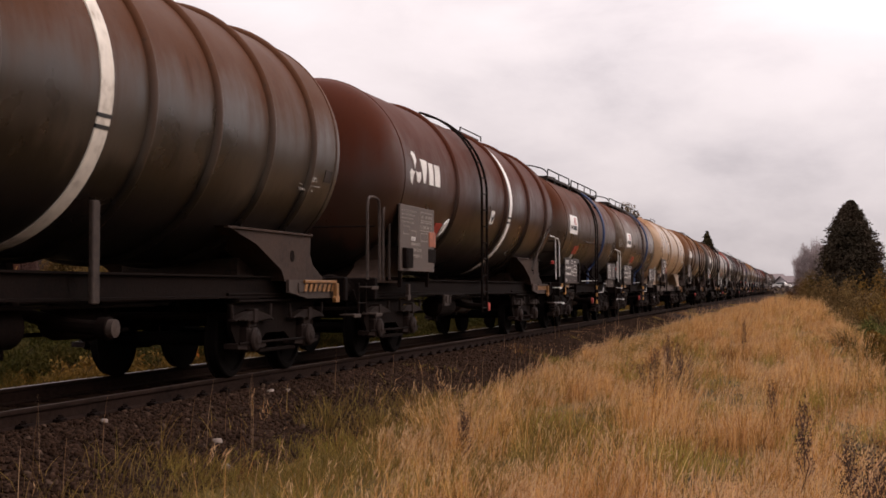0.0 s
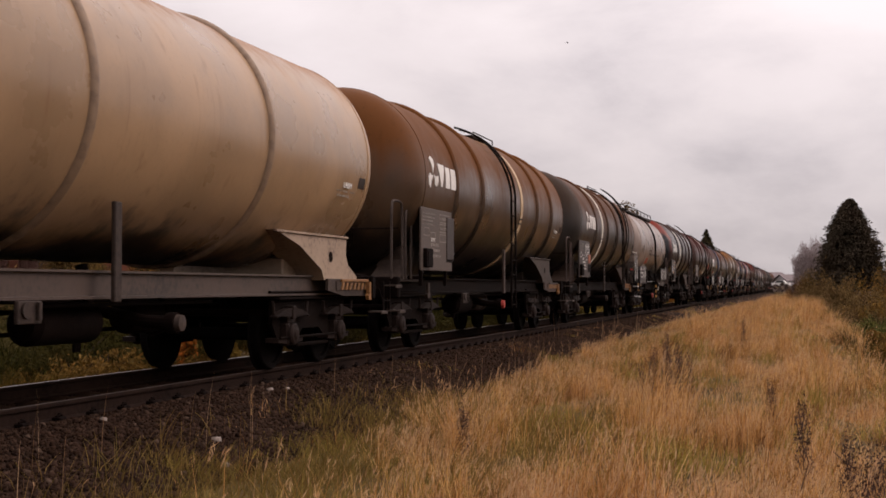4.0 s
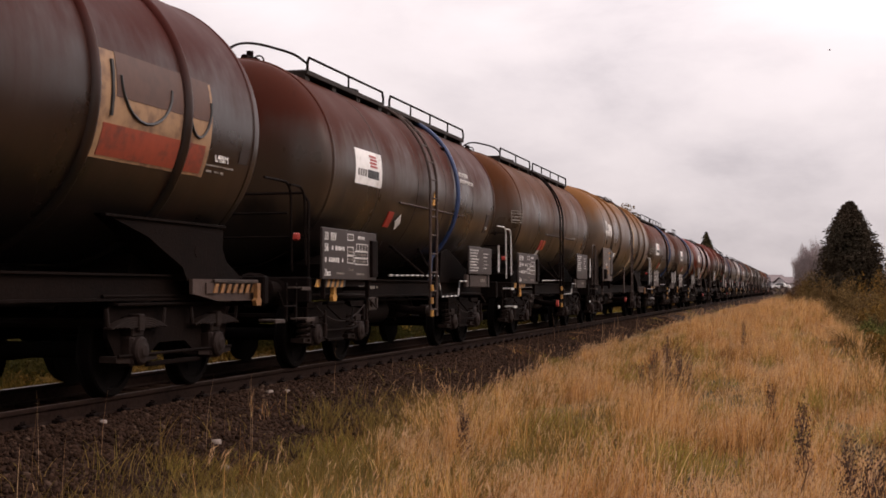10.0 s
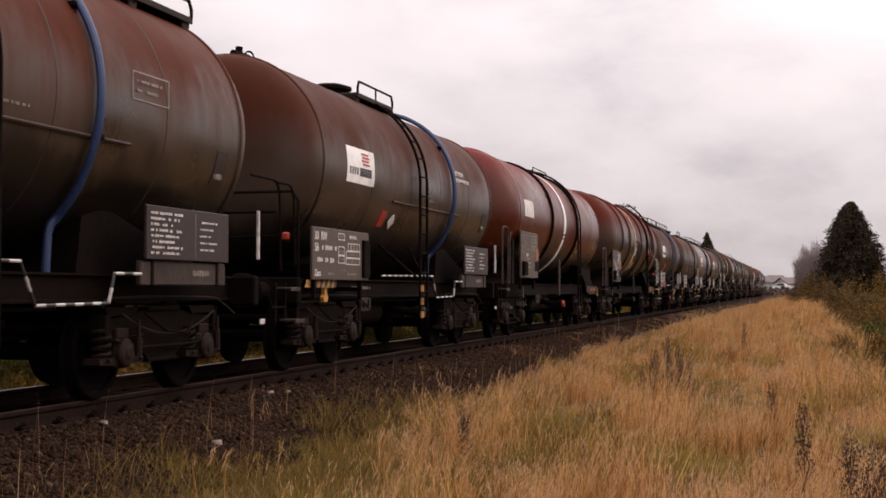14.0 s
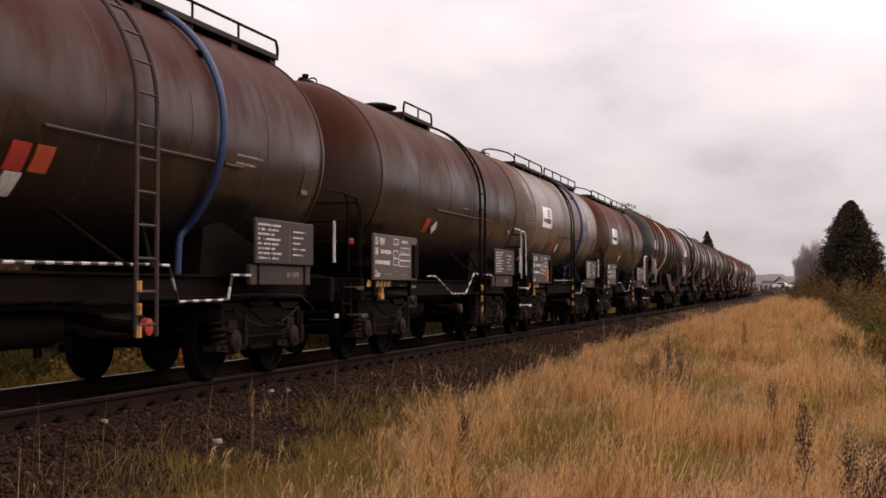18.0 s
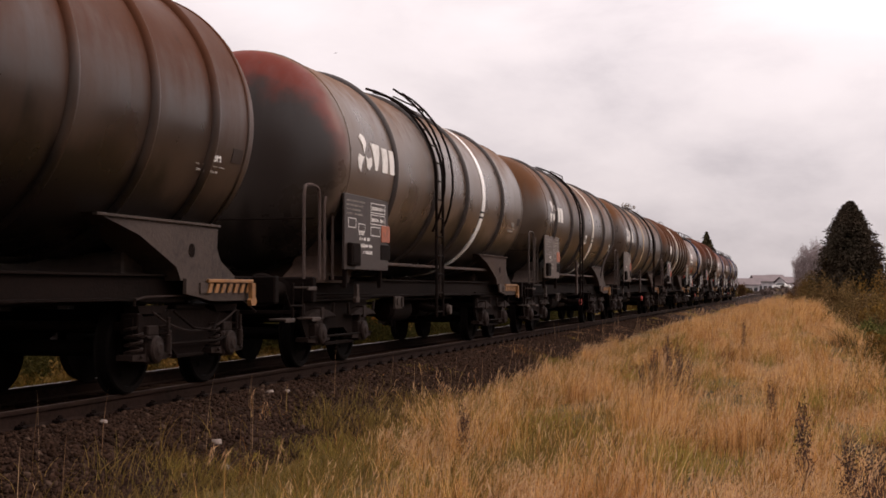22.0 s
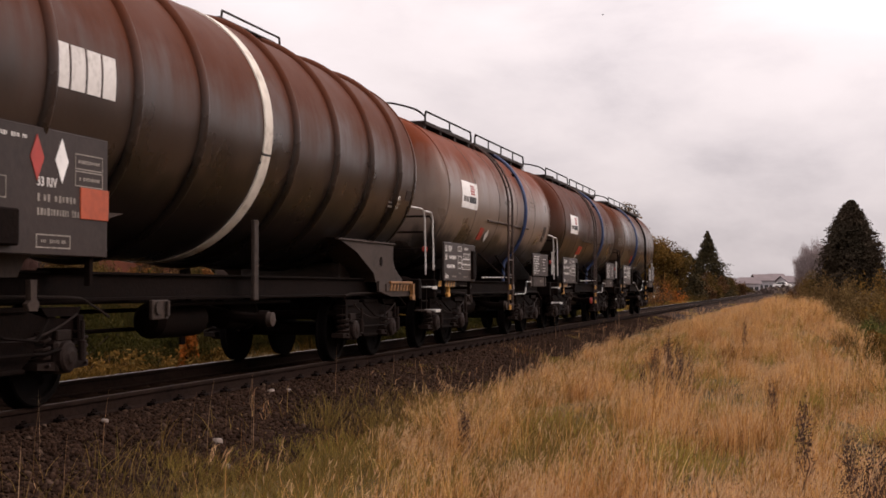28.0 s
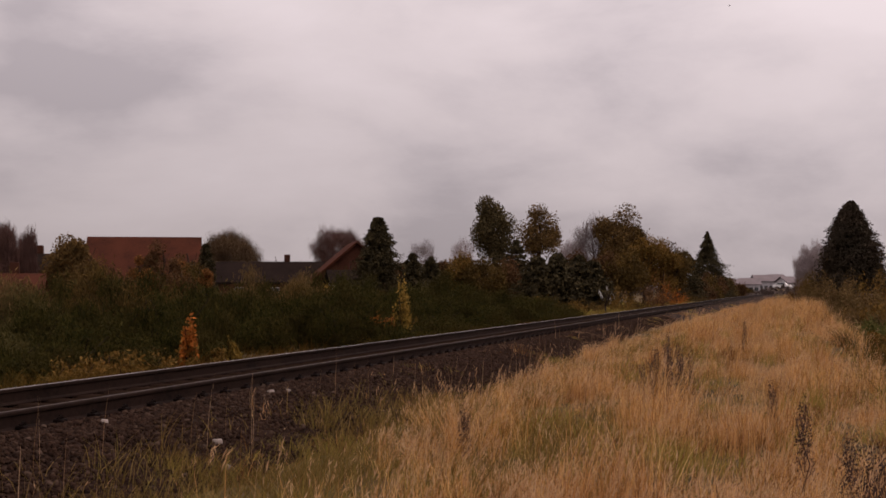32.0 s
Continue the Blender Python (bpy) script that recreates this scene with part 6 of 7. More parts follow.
def conifer(label, az, dist, height, width, seed, dense=40, full=0.9, belly=1.0, leaf=None, size=.13, ragged=.16, boughs=20, twin=False, skirt=0.03, lump=.13, foot=.8):
    """A spruce or cypress: whorls of drooping boughs on a straight trunk; belly above 1 rounds its sides."""
    gen = np.random.default_rng(seed)
    dist, height, width = beside_track(az, dist, height, width)
    x, y = spot(az, dist)
    base, path = tree_base("conifer", label, "conifer", x, y, height * 0.95, 0.018 * height + 0.03, gen, 0.01)
    pts, axes = [], []
    for i in range(dense):
        t = min(max((i + gen.uniform(-.4, .4)) / dense, 0.0), 0.99)
        reach = width / 2 * (1 - t ** belly) ** full * (1 + ragged * gen.normal() * .5) * min(1, foot + 2.4 * t) + 0.05
        for k in range(boughs):
            a = gen.uniform(0, 2 * math.pi)
            rr = reach * min(1.2, gen.uniform(.7, 1.0) + ragged * abs(gen.normal()))
            rr *= 1 + lump * math.sin(3 * a + 23 * t + seed) * math.cos(2 * a - 31 * t) + lump * math.sin(5 * a - 9 * t)
            m = 16
            q = gen.uniform(.2, 1, m) ** .7
            z = height * (skirt + (0.98 - skirt) * t) - rr * 0.25 * q ** 2 + rr * 0.14 * q
            off = .12 * (1 if a < 3.14 else -1) * twin * (t > .8)
            pts.append(np.stack([np.cos(a) * rr * q + off, np.sin(a) * rr * q, z], axis=1) + gen.normal(size=(m, 3)) * (.03 + .05 * rr))
            axes.append(np.tile((math.cos(a), math.sin(a), -.35), (m, 1)))
    pts, axes = np.concatenate(pts), np.concatenate(axes)
    v, f = quads(pts, size, droop=axes, stretch=2.0, gen=gen)
    part("crown", np_mesh("crown", v, f), leaf or LEAF_DARK, base)
    return base


def bush_mesh(seed, height, width, leaves, size, up=0.5, name="foliage", stretch=1.7):
    gen = np.random.default_rng(seed)
    clumps = []
    for _ in range(22):
        a, r = gen.uniform(0, 6.283), math.sqrt(gen.uniform(0, 1)) * width / 2
        h = height * (1 - 0.6 * (2 * r / width) ** 2) * gen.uniform(.2, 1.05)
        clumps.append((r * math.cos(a), r * math.sin(a), h))
    clumps = np.array(clumps)
    p = clumps[gen.integers(0, len(clumps), leaves)] + gen.normal(size=(leaves, 3)) * np.array((width * .062, width * .062, height * .12))
    p[:, 2] = np.abs(p[:, 2])
    v, f = quads(p, size, droop=np.tile((0, 0, up), (leaves, 1)), stretch=stretch, gen=gen)
    return np_mesh(name, v, f)


def stem_form(seed, height, width):
    gen = np.random.default_rng(seed)
    r = gen.uniform(.15, .35) * width
    return Form().tube([(0.06, 0, -0.1), (r * .5, .04, height * .45), (r, 0, height * .8)], 0.02, 5, 0.006)


def bush(label, x, y, height, width, leaf, key, leaves=1500, size=.12, group="", name="shrub", up=0.5, turn=0.0, stretch=1.7):
    base = thing(name, label, "shrub", pose(x, y, ground_z(x, y) - 0.03, 0, 0, turn), group=group)
    for i in range(3):
        part("stem", once("stem|" + key, lambda: stem_form(len(key) * 7, height, width)), BARK, base, turn_z=120 * i + 15)
    part("foliage", once("foliage|" + key, lambda: bush_mesh(sum(map(ord, key)), height, width, leaves, size, up, stretch=stretch)), leaf, base)
    return base


# the broom hedge along the far side of the track: front row, main rows and taller olive scrub behind
rnd = random.Random(5)
y = 11.0
count = 0
while y < 73:
    for row in (0, 1, 2, 3, -1):
        if row == 3 and y > 58 or row < 0 and y < 36:
            continue
        v = rnd.randrange(5)
        k = (.84, .96, .98, 1.04, .66)[row] * (1.0 + .22 * math.sin(y * .9 + row) + .16 * math.sin(y * .37 + 2) + .12 * math.sin(y * 2.1 + row * 2)) * (1 if y < 70 else .8)
        x = -15.0 - row * 1.6 + rnd.uniform(-.5, .5) - 0.012 * y
        leaf = (LEAF_HEDGE if row < 2 else LEAF_EDGE, LEAF_HEDGE, LEAF_EDGE if row > 0 else LEAF_HEDGE, LEAF_HEDGE, LEAF_SCRUB if row > 1 else LEAF_HEDGE)[v] if row < 3 else (LEAF_SCRUB, LEAF_DRY, LEAF_BROWN, LEAF_OLIVE, LEAF_DRY)[v]
        b = bush("dense dark green broom shrub in a hedge" if leaf is LEAF_HEDGE else "olive-brown scrub in a broom hedge", x + (1.0 if row < 0 else 0), y + rnd.uniform(-.7, .7), (1.5, 1.7, 1.3, 1.6, 1.85)[v], 2.9, leaf, "hedge%d" % v, 11000, .024, "broom hedge", turn=rnd.uniform(0, 360), up=.9, stretch=5.5)
        b.scale = (1.0 + .2 * rnd.random(), 1.0 + .2 * rnd.random(), k)
        count += 1
    y += 1.75

# autumn shrubs before the hedge
for az, d, h, w, leaf in ((26.15, 29.6, 1.3, .42, LEAF_ORANGE), (26.05, 29.6, .6, .6, LEAF_OCHRE), (25.0, 32, .42, .8, LEAF_OCHRE), (24.3, 33.5, .5, .5, LEAF_YELLOW), (18.7, 42, .75, .8, LEAF_YELLOW), (17.85, 42.5, 1.05, .95, LEAF_ORANGE), (17.0, 43.5, 2.0, .6, LEAF_YELLOW), (16.5, 46, .6, .5, LEAF_OCHRE), (31.8, 26.5, .5, 1.5, LEAF_OCHRE), (30.6, 27, .55, 1.5, LEAF_OCHRE), (29.2, 28, .6, 1.6, LEAF_OCHRE), (27.8, 29, .5, 1.5, LEAF_OCHRE), (13.3, 55, .6, .9, LEAF_BROWN), (14.6, 52, .5, .7, LEAF_OCHRE),
                          (11.3, 80, 1.5, 2.4, LEAF_OCHRE), (10.6, 81, 1.2, 2.6, LEAF_OCHRE), (9.8, 82, 1.0, 2.6, LEAF_OCHRE), (9.0, 84, 1.0, 2.4, LEAF_SCRUB), (7.4, 86, 1.9, 1.5, LEAF_OCHRE), (6.9, 88, 1.2, 1.8, LEAF_SCRUB), (5.75, 92, 2.4, 2.2, LEAF_RUSSET), (5.3, 92, 2.0, 2.0, LEAF_ORANGE), (6.1, 90, 2.0, 2.0, LEAF_BROWN), (4.5, 98, 1.4, 2.2, LEAF_SCRUB), (8.2, 90, 1.2, 2.4, LEAF_SCRUB)):
    d, h, w = beside_track(az, d, h, w)
    x, y = spot(az, d)
    bush("small autumn shrub with %s leaves" % {"orange_leaves": "orange", "yellow_leaves": "yellow", "ochre_leaves": "ochre", "brown_autumn_leaves": "brown", "russet_leaves": "russet", "scrub_leaves": "olive-brown"}[leaf.name], x, y, h, w, leaf, "sapling%d%d%s" % (h * 10, w * 10, leaf.name[:3]), 900, .05 + d * .0003, "autumn shrubs")
# low brown scrub along the far end of the track
for i, (az, d, h) in enumerate(((4.4, 158, 2.7), (4.0, 172, 2.9), (3.55, 192, 3.2), (3.1, 222, 3.3), (2.75, 250, 2.9), (2.4, 288, 2.3))):
    x, y = spot(az, d)
    bush("low brown scrub beside the far track", x, y, h, 4.6, (LEAF_BROWN, LEAF_SCRUB)[i % 2], "far_scrub%d" % i, 4200, .2, "meadow shrubs", turn=i * 60)

# conifers
conifer("broad dense dark green conifer beside the meadow", -2.05, 85, 8.05, 3.75, 11, skirt=.31, foot=.78, dense=90, full=.82, belly=1.75, boughs=54, size=.085, ragged=.17, leaf=LEAF_CYPRESS, lump=.1)
conifer("slender dark spruce by the track", 3.82, 118, 6.9, 4.8, 12, dense=52, full=1.1, boughs=36, size=.13, ragged=.26, lump=.14)
conifer("dark spruce behind the broom hedge", 18.0, 95, 7.1, 4.4, 13, dense=56, full=.85, belly=1.12, boughs=34, size=.10, ragged=.26, twin=True)
for i, (az, d, h, w) in enumerate(((11.1, 96, 4.3, 3.0), (10.2, 96, 4.5, 3.2), (9.3, 97, 4.4, 3.0), (8.7, 97, 4.0, 2.8), (4.75, 114, 5.0, 3.0), (16.5, 100, 4.6, 2.2), (15.7, 102, 4.3, 2.0), (12.0, 110, 6.0, 2.0), (25.4, 106, 5.6, 1.5))):
    conifer("low dark spruce in a group" if h < 5 else "narrow dark conifer among the trees", az, d, h, w * 1.3, 30 + i, dense=26, full=.8, belly=1.5, boughs=18, size=.13, ragged=.28)
# broadleaf trees
broadleaf("dark ivy-clad tree with dense late leaves", 12.9, 115, 10.3, 4.9, LEAF_GREEN, 41, 19000, .34, .11, 26, .35)
broadleaf("ivy-clad lower tree beside a tall one", 12.75, 114, 5.6, 2.8, LEAF_GREEN, 40, 6000, .05, .11, 14, .4)
broadleaf("half-bare autumn tree with brown leaves", 10.95, 120, 9.4, 5.0, LEAF_OLIVE, 42, 9000, .42, .12, 17, .7)
broadleaf("tall autumn tree thinning at the top", 7.75, 130, 10.0, 5.6, LEAF_OLIVE, 43, 15000, .3, .14, 20, .7)
broadleaf("tall autumn tree thinning at the top", 7.05, 131, 8.4, 4.6, LEAF_SCRUB, 44, 11000, .2, .14, 16, .7)
bare_tree("bare pale tree beside an autumn tree", 8.65, 132, 8.9, 4.4, TWIG_GREY, 45, 2200, .4)
bare_tree("bare pale tree beside an autumn tree", 9.6, 135, 6.8, 3.6, TWIG, 46, 2000)
for i, (az, d, h, w, leaf) in enumerate(((6.5, 116, 7.0, 4.8, LEAF_OCHRE), (5.75, 118, 7.5, 4.6, LEAF_OCHRE), (5.1, 116, 6.0, 4.0, LEAF_SCRUB), (8.2, 108, 5.4, 4.2, LEAF_BROWN), (7.2, 106, 5.2, 4.4, LEAF_SCRUB), (9.6, 112, 5.2, 4.0, LEAF_BROWN), (14.35, 105, 5.2, 3.8, LEAF_OCHRE), (13.6, 104, 4.2, 3.6, LEAF_SCRUB), (15.3, 108, 4.3, 3.4, LEAF_BROWN), (12.2, 104, 4.4, 3.6, LEAF_BROWN), (16.9, 104, 3.8, 2.6, LEAF_BROWN), (13.0, 100, 3.4, 3.4, LEAF_SCRUB))):
    broadleaf("bushy autumn tree with thinning foliage", az, d, h, w, leaf, 50 + i, 7000, .1, .12, 16, .6)
broadleaf("olive willow-like tree beside the farm", 30.8, 86, 5.9, 4.0, LEAF_OLIVE, 71, 15000, .08, .11, 26, .4)
bare_tree("bare round tree behind the spruce", 19.7, 150, 8.8, 6.6, TWIG_RED, 73, 5200, .42)
bare_tree("bare round brown tree behind the low roof", 24.4, 139, 7.9, 6.0, TWIG_OCHRE, 74, 7000, .34, .016)
bare_tree("thin bare tree on the skyline", 16.05, 150, 7.3, 3.3, TWIG_GREY, 75, 800, .5)
bare_tree("thin bare tree on the skyline", 14.35, 150, 7.6, 2.8, TWIG, 76, 700, .5)
bare_tree("bare reddish tree beside the farm", 33.7, 95, 6.4, 2.4, TWIG_RED, 77, 5000, .1)
bare_tree("bare reddish tree beside the farm", 32.7, 98, 6.2, 1.6, TWIG_RED, 81, 2600, .1)
bare_tree("pale bare tree beyond the dark conifer", -0.35, 122, 5.4, 2.8, TWIG, 78, 2200)
bare_tree("pale bare tree beyond the dark conifer", -0.9, 124, 6.0, 2.8, TWIG, 79, 2200)
bare_tree("low grey-brown thicket at the end of the track", -0.3, 132, 4.0, 2.4, TWIG_GREY, 82, 4200, .05)
bare_tree("low grey-brown thicket at the end of the track", -1.0, 128, 3.6, 3.0, TWIG_GREY, 83, 4200, .05)
bare_tree("white-barked sapling by the clearing", 8.1, 78, 2.2, 1.0, SILVER, 80, 12, .4, .02)
for i, (az, d, h, w, leaf) in enumerate(((29.1, 88, 3.2, 3.2, LEAF_BROWN), (28.1, 92, 4.4, 2.2, LEAF_RUSSET), (26.4, 88, 3.4, 3.0, LEAF_BROWN), (23.8, 88, 1.9, 3.4, LEAF_OLIVE), (22.0, 90, 1.7, 3.4, LEAF_OLIVE), (20.6, 90, 1.9, 3.2, LEAF_BROWN), (32.6, 80, 2.0, 3.0, LEAF_BROWN), (26.9, 92, 4.0, 2.0, LEAF_BROWN), (25.4, 92, 3.8, 1.8, LEAF_RUSSET), (25.9, 95, 4.8, 3.0, LEAF_SCRUB), (20.2, 92, 2.2, 2.2, LEAF_YELLOW), (27.3, 102, 5.9, 3.0, LEAF_BROWN), (26.1, 103, 5.6, 3.0, LEAF_BROWN), (26.7, 98, 5.0, 2.6, LEAF_RUSSET), (31.6, 98, 4.4, 2.8, LEAF_BROWN), (27.9, 100, 4.4, 2.4, LEAF_BROWN))):
    broadleaf("low autumn tree before the farm", az, d, h, w, leaf, 90 + i, 3600, .05, .1, 10, .6)

# shrubs in the hollow along the right edge of the meadow, tallest about the conifer's foot
for i, (x, y, h, w, leaf) in enumerate(((.1, 104, 2.2, 2.4, LEAF_BROWN), (1.0, 98, 2.7, 2.8, LEAF_DRY), (1.9, 92, 3.2, 3.0, LEAF_SCRUB), (2.1, 80, 3.5, 2.8, LEAF_DRY), (3.2, 78, 3.5, 2.8, LEAF_DRY), (4.2, 79, 3.6, 2.8, LEAF_OCHRE), (5.3, 81, 3.7, 3.0, LEAF_DRY), (6.6, 84, 3.7, 3.2, LEAF_OCHRE), (5.0, 86, 5.6, 1.1, LEAF_RUSSET),
                                        (1.4, 86, 2.3, 2.4, LEAF_DRY), (2.0, 71, 2.1, 2.4, LEAF_DRY), (3.0, 66, 2.3, 2.6, LEAF_OCHRE), (4.0, 69, 2.5, 2.8, LEAF_DRY), (2.2, 60, 1.6, 2.2, LEAF_DRY), (3.2, 57, 1.8, 2.4, LEAF_EDGE), (4.4, 61, 2.0, 2.6, LEAF_DRY), (2.5, 52, 1.4, 2.0, LEAF_GRASSY), (3.4, 49, 1.4, 2.2, LEAF_GRASSY), (2.4, 45, 1.1, 1.8, LEAF_OCHRE), (3.2, 41, 1.15, 2.0, LEAF_DRY), (2.3, 37, .95, 1.6, LEAF_OCHRE), (3.0, 33, 1.0, 1.6, LEAF_DRY), (5.4, 52, 1.7, 2.6, LEAF_OCHRE))):
    bush("low straggling autumn shrub at the meadow's edge" if h < 4 else "tall thin russet shrub at the meadow's edge", x, y, h * .88, w, leaf, "edge%d|%.2f" % (i % 4, h), 3600, .07, "meadow shrubs", turn=i * 77)

# far belt of woods round the plain
gen = np.random.default_rng(99)
n = 60000
az = gen.uniform(-14, 60, n)
dist = gen.uniform(270, 420, n)
h = np.abs(2.2 + 2.4 * np.sin(az * 1.9) * np.sin(az * .73 + 1) + gen.normal(size=n) * .5) * gen.uniform(0, 1, n) ** .6 * np.where(np.abs(az - 1.8) < 1.9, .3, 1)
pts = np.stack([-dist * np.sin(np.radians(az)), dist * np.cos(np.radians(az)), -0.6 + h * 1.5], axis=1)
v, f = quads(pts, .55, gen=gen)
thing("far_woods", "distant grey-brown belt of bare woods", "woods", kind="stuff", data=np_mesh("far_woods", v, f), material=island_mat("hazy_woods", [(.06, .042, .036), (.09, .066, .056), (.12, .09, .08)], .9))

# unseen dark tree belt added behind the camera: glossy tanks mirror it, low sky is cut
gen = np.random.default_rng(123)
n = 26000
y = gen.uniform(-70, 130, n)
x = 17 + gen.uniform(0, 7, n) + .02 * np.abs(y)
top = 4.6 + 1.8 * np.sin(y * .31) + 1.6 * np.sin(y * .83 + 1) + 1.2 * np.sin(y * 1.7 + 2)
pts = np.stack([x, y, -1.4 + np.clip(top, 2.5, 11) * gen.uniform(0, 1, n) ** .75], axis=1)
v, f = quads(pts, .6, gen=gen)
thing("tree_belt", "unseen tree belt added behind the camera for the tanks to mirror", "woods", kind="stuff", data=np_mesh("tree_belt", v, f), material=LEAF_OLIVE)

# ---- farm and houses ----
ROOF = mat("red_brown_tiles", (.060, .019, .011), .95, 0, .3, 3, .5, 14, second=(.03, .012, .008), spec=.03)
ROOF_DARK = mat("dark_tiles", (.016, .010, .008), .95, 0, .3, 3, .5, 14, spec=.03)
BRICK = mat("brick_wall", (.055, .021, .013), .95, 0, .3, 4, .4, 16, spec=.05)
PLASTER = mat("pale_plaster", (.36, .34, .33), .8, 0, .15, 3, .15, 16)
HAZE_ROOF = mat("dull_distant_roof", (0.1440, 0.1120, 0.1122), .9, 0, .2, 3)
HAZE_WALL = mat("pale_distant_wall", (0.44, 0.41, 0.415), .9, 0, .2, 3)
PANE = mat("window_glass", (.03, .035, .04), .12, 0, .2, 3)


def house(label, az, dist, turn, length, depth, eaves, ridge, roof, wall, windows=3, name="house", chimney=True):
    x, y = spot(az, dist)
    b = thing(name, label, "house" if name == "house" else "barn", pose(x, y, ground_z(x, y) - .05, 0, 0, turn))
    f = Form()
    hl, hd = length / 2, depth / 2
    f.add([(-hl, -hd, 0), (hl, -hd, 0), (hl, hd, 0), (-hl, hd, 0), (-hl, -hd, eaves), (hl, -hd, eaves), (hl, hd, eaves), (-hl, hd, eaves), (-hl, 0, ridge - .1), (hl, 0, ridge - .1)],
          [(0, 1, 5, 4), (2, 3, 7, 6), (1, 2, 6, 9, 5), (3, 0, 4, 8, 7), (4, 5, 9, 8), (6, 7, 8, 9), (3, 2, 1, 0)])
    part("wall", f, wall, b)
    slope = (ridge - eaves) / hd
    for s in (-1, 1):
        o = hd + .35
        g = Form().add([(-hl - .4, s * o, eaves - .35 * slope), (hl + .4, s * o, eaves - .35 * slope), (hl + .4, 0, ridge), (-hl - .4, 0, ridge),
                        (-hl - .4, s * o, eaves - .35 * slope + .18), (hl + .4, s * o, eaves - .35 * slope + .18), (hl + .4, 0, ridge + .18), (-hl - .4, 0, ridge + .18)],
                       [(0, 1, 2, 3), (7, 6, 5, 4), (0, 4, 5, 1), (1, 5, 6, 2), (2, 6, 7, 3), (3, 7, 4, 0)])
        part("roof", g, roof, b)
    for i in range(windows):
        w = part("window", once("window", lambda: Form().box(0, 0, 0, 1.0, .12, 1.1, .02).box(0, -.04, -.62, 1.2, .2, .08, .01)), PLASTER, b, at=(-hl + length * (i + .7) / (windows + .4), -hd - .01, eaves * .55))
        part("pane", once("pane", lambda: Form().box(-.23, -.065, 0, .4, .02, .95, .004).box(.23, -.065, 0, .4, .02, .95, .004)), PANE, w)
    if name == "house" and chimney:
        part("chimney", Form().box(length * .2, .3, ridge + .3, .6, .6, 1.2, .03), BRICK, b)
    return b


house("long barn with a red-brown tiled roof", 27.95, 112, 24, 8.5, 8.0, 2.6, 5.85, ROOF, BRICK, 4, "barn")
house("low house with a reddish roof beside the barn", 33.9, 92, 30, 5.5, 5.0, 1.4, 2.6, ROOF, PLASTER, 2)
house("house with a dark roof among trees", 32.9, 120, 20, 7, 6.0, 2.4, 4.6, ROOF_DARK, BRICK, 2)
house("long low building with a dark roof", 23.2, 135, 22, 15, 6, 2.4, 4.3, ROOF_DARK, BRICK, 4)
house("house with a brown roof behind the spruce", 19.1, 118, 116, 6.0, 7.4, 2.6, 5.7, ROOF, BRICK, 2, chimney=False)
house("small house with a white gable", 19.3, 102, 30, 2.6, 2.4, 2.2, 3.0, ROOF_DARK, PLASTER, 2)
for i, (az, d, l, e, rdg) in enumerate(((2.75, 330, 5, 2.6, 3.9), (2.1, 335, 4.5, 2.8, 4.2), (1.55, 340, 4.5, 3.6, 5.0), (1.0, 345, 3.6, 3.8, 5.2), (0.55, 338, 3.4, 3.2, 4.6))):
    house("distant pale house on the skyline", az, d, 5 + 9 * i, l, 5, e, rdg, HAZE_ROOF, HAZE_WALL, 3, chimney=False)


def car():
    x, y = spot(0.72, 300)
    c = thing("car", "small distant white car on the road", "car", pose(x, y, 1.0, 0, 0, 80))
    body = Form().prism([(-2, .35), (-2, .8), (-1.7, .95), (-1.0, 1.0), (-.5, 1.45), (.9, 1.45), (1.6, .98), (2.0, .9), (2.05, .35)], -.82, .82)
    part("body", body, WHITE, c)
    part("window", Form().prism([(-.9, 1.0), (-.5, 1.38), (.85, 1.38), (1.35, 1.0)], -.83, .83), PANE, c)
    for yy in (-1.3, 1.3):
        for s in (-.75, .75):
            part("wheel", once("wheel", lambda: Form().lathe([(-.1, 0), (-.1, .3), (.1, .3), (.1, 0)], "x", 14)), BLACK, c, at=(s, yy, .3))


thing("road", "low road bank leading to the crossing", "road", kind="structure", data=Form().add([(x, 300 + v, z) for x in (-5.2, 60) for v, z in ((-6, -.75), (-2.6, 1.0), (2.6, 1.0), (6, -.75))], [(0, 1, 5, 4), (1, 2, 6, 5), (2, 3, 7, 6), (0, 3, 2, 1), (4, 5, 6, 7)]), material=GROUND)
car()


# ---- ballast stones, grass and weeds ----
STONE = island_mat("ballast_stones", [(0.0097, 0.0050, 0.0033), (0.0243, 0.0125, 0.0078), (0.0389, 0.0204, 0.0130), (0.0175, 0.0092, 0.0060), (0.0544, 0.0311, 0.0210), (0.0146, 0.0078, 0.0050)], .97)
STONE_ONE = island_mat("single_ballast_stones", [(0.0117, 0.0063, 0.0046), (0.0312, 0.0166, 0.0112), (0.0488, 0.0273, 0.0183), (0.0878, 0.0565, 0.0406)], .95, by_object=True)


def ballast_top(u):
    return float(np.interp(u, [p[0] for p in profile], [p[1] for p in profile]))


octa = np.array([(-1, -1, -.8), (1, -1, -.8), (1, 1, -.8), (-1, 1, -.8), (-.8, -.8, .8), (.8, -.8, .8), (.8, .8, .8), (-.8, .8, .8)], dtype=float) * .72
octf = np.array([(0, 3, 2), (0, 2, 1), (4, 5, 6), (4, 6, 7), (0, 1, 5), (0, 5, 4), (1, 2, 6), (1, 6, 5), (2, 3, 7), (2, 7, 6), (3, 0, 4), (3, 4, 7)])


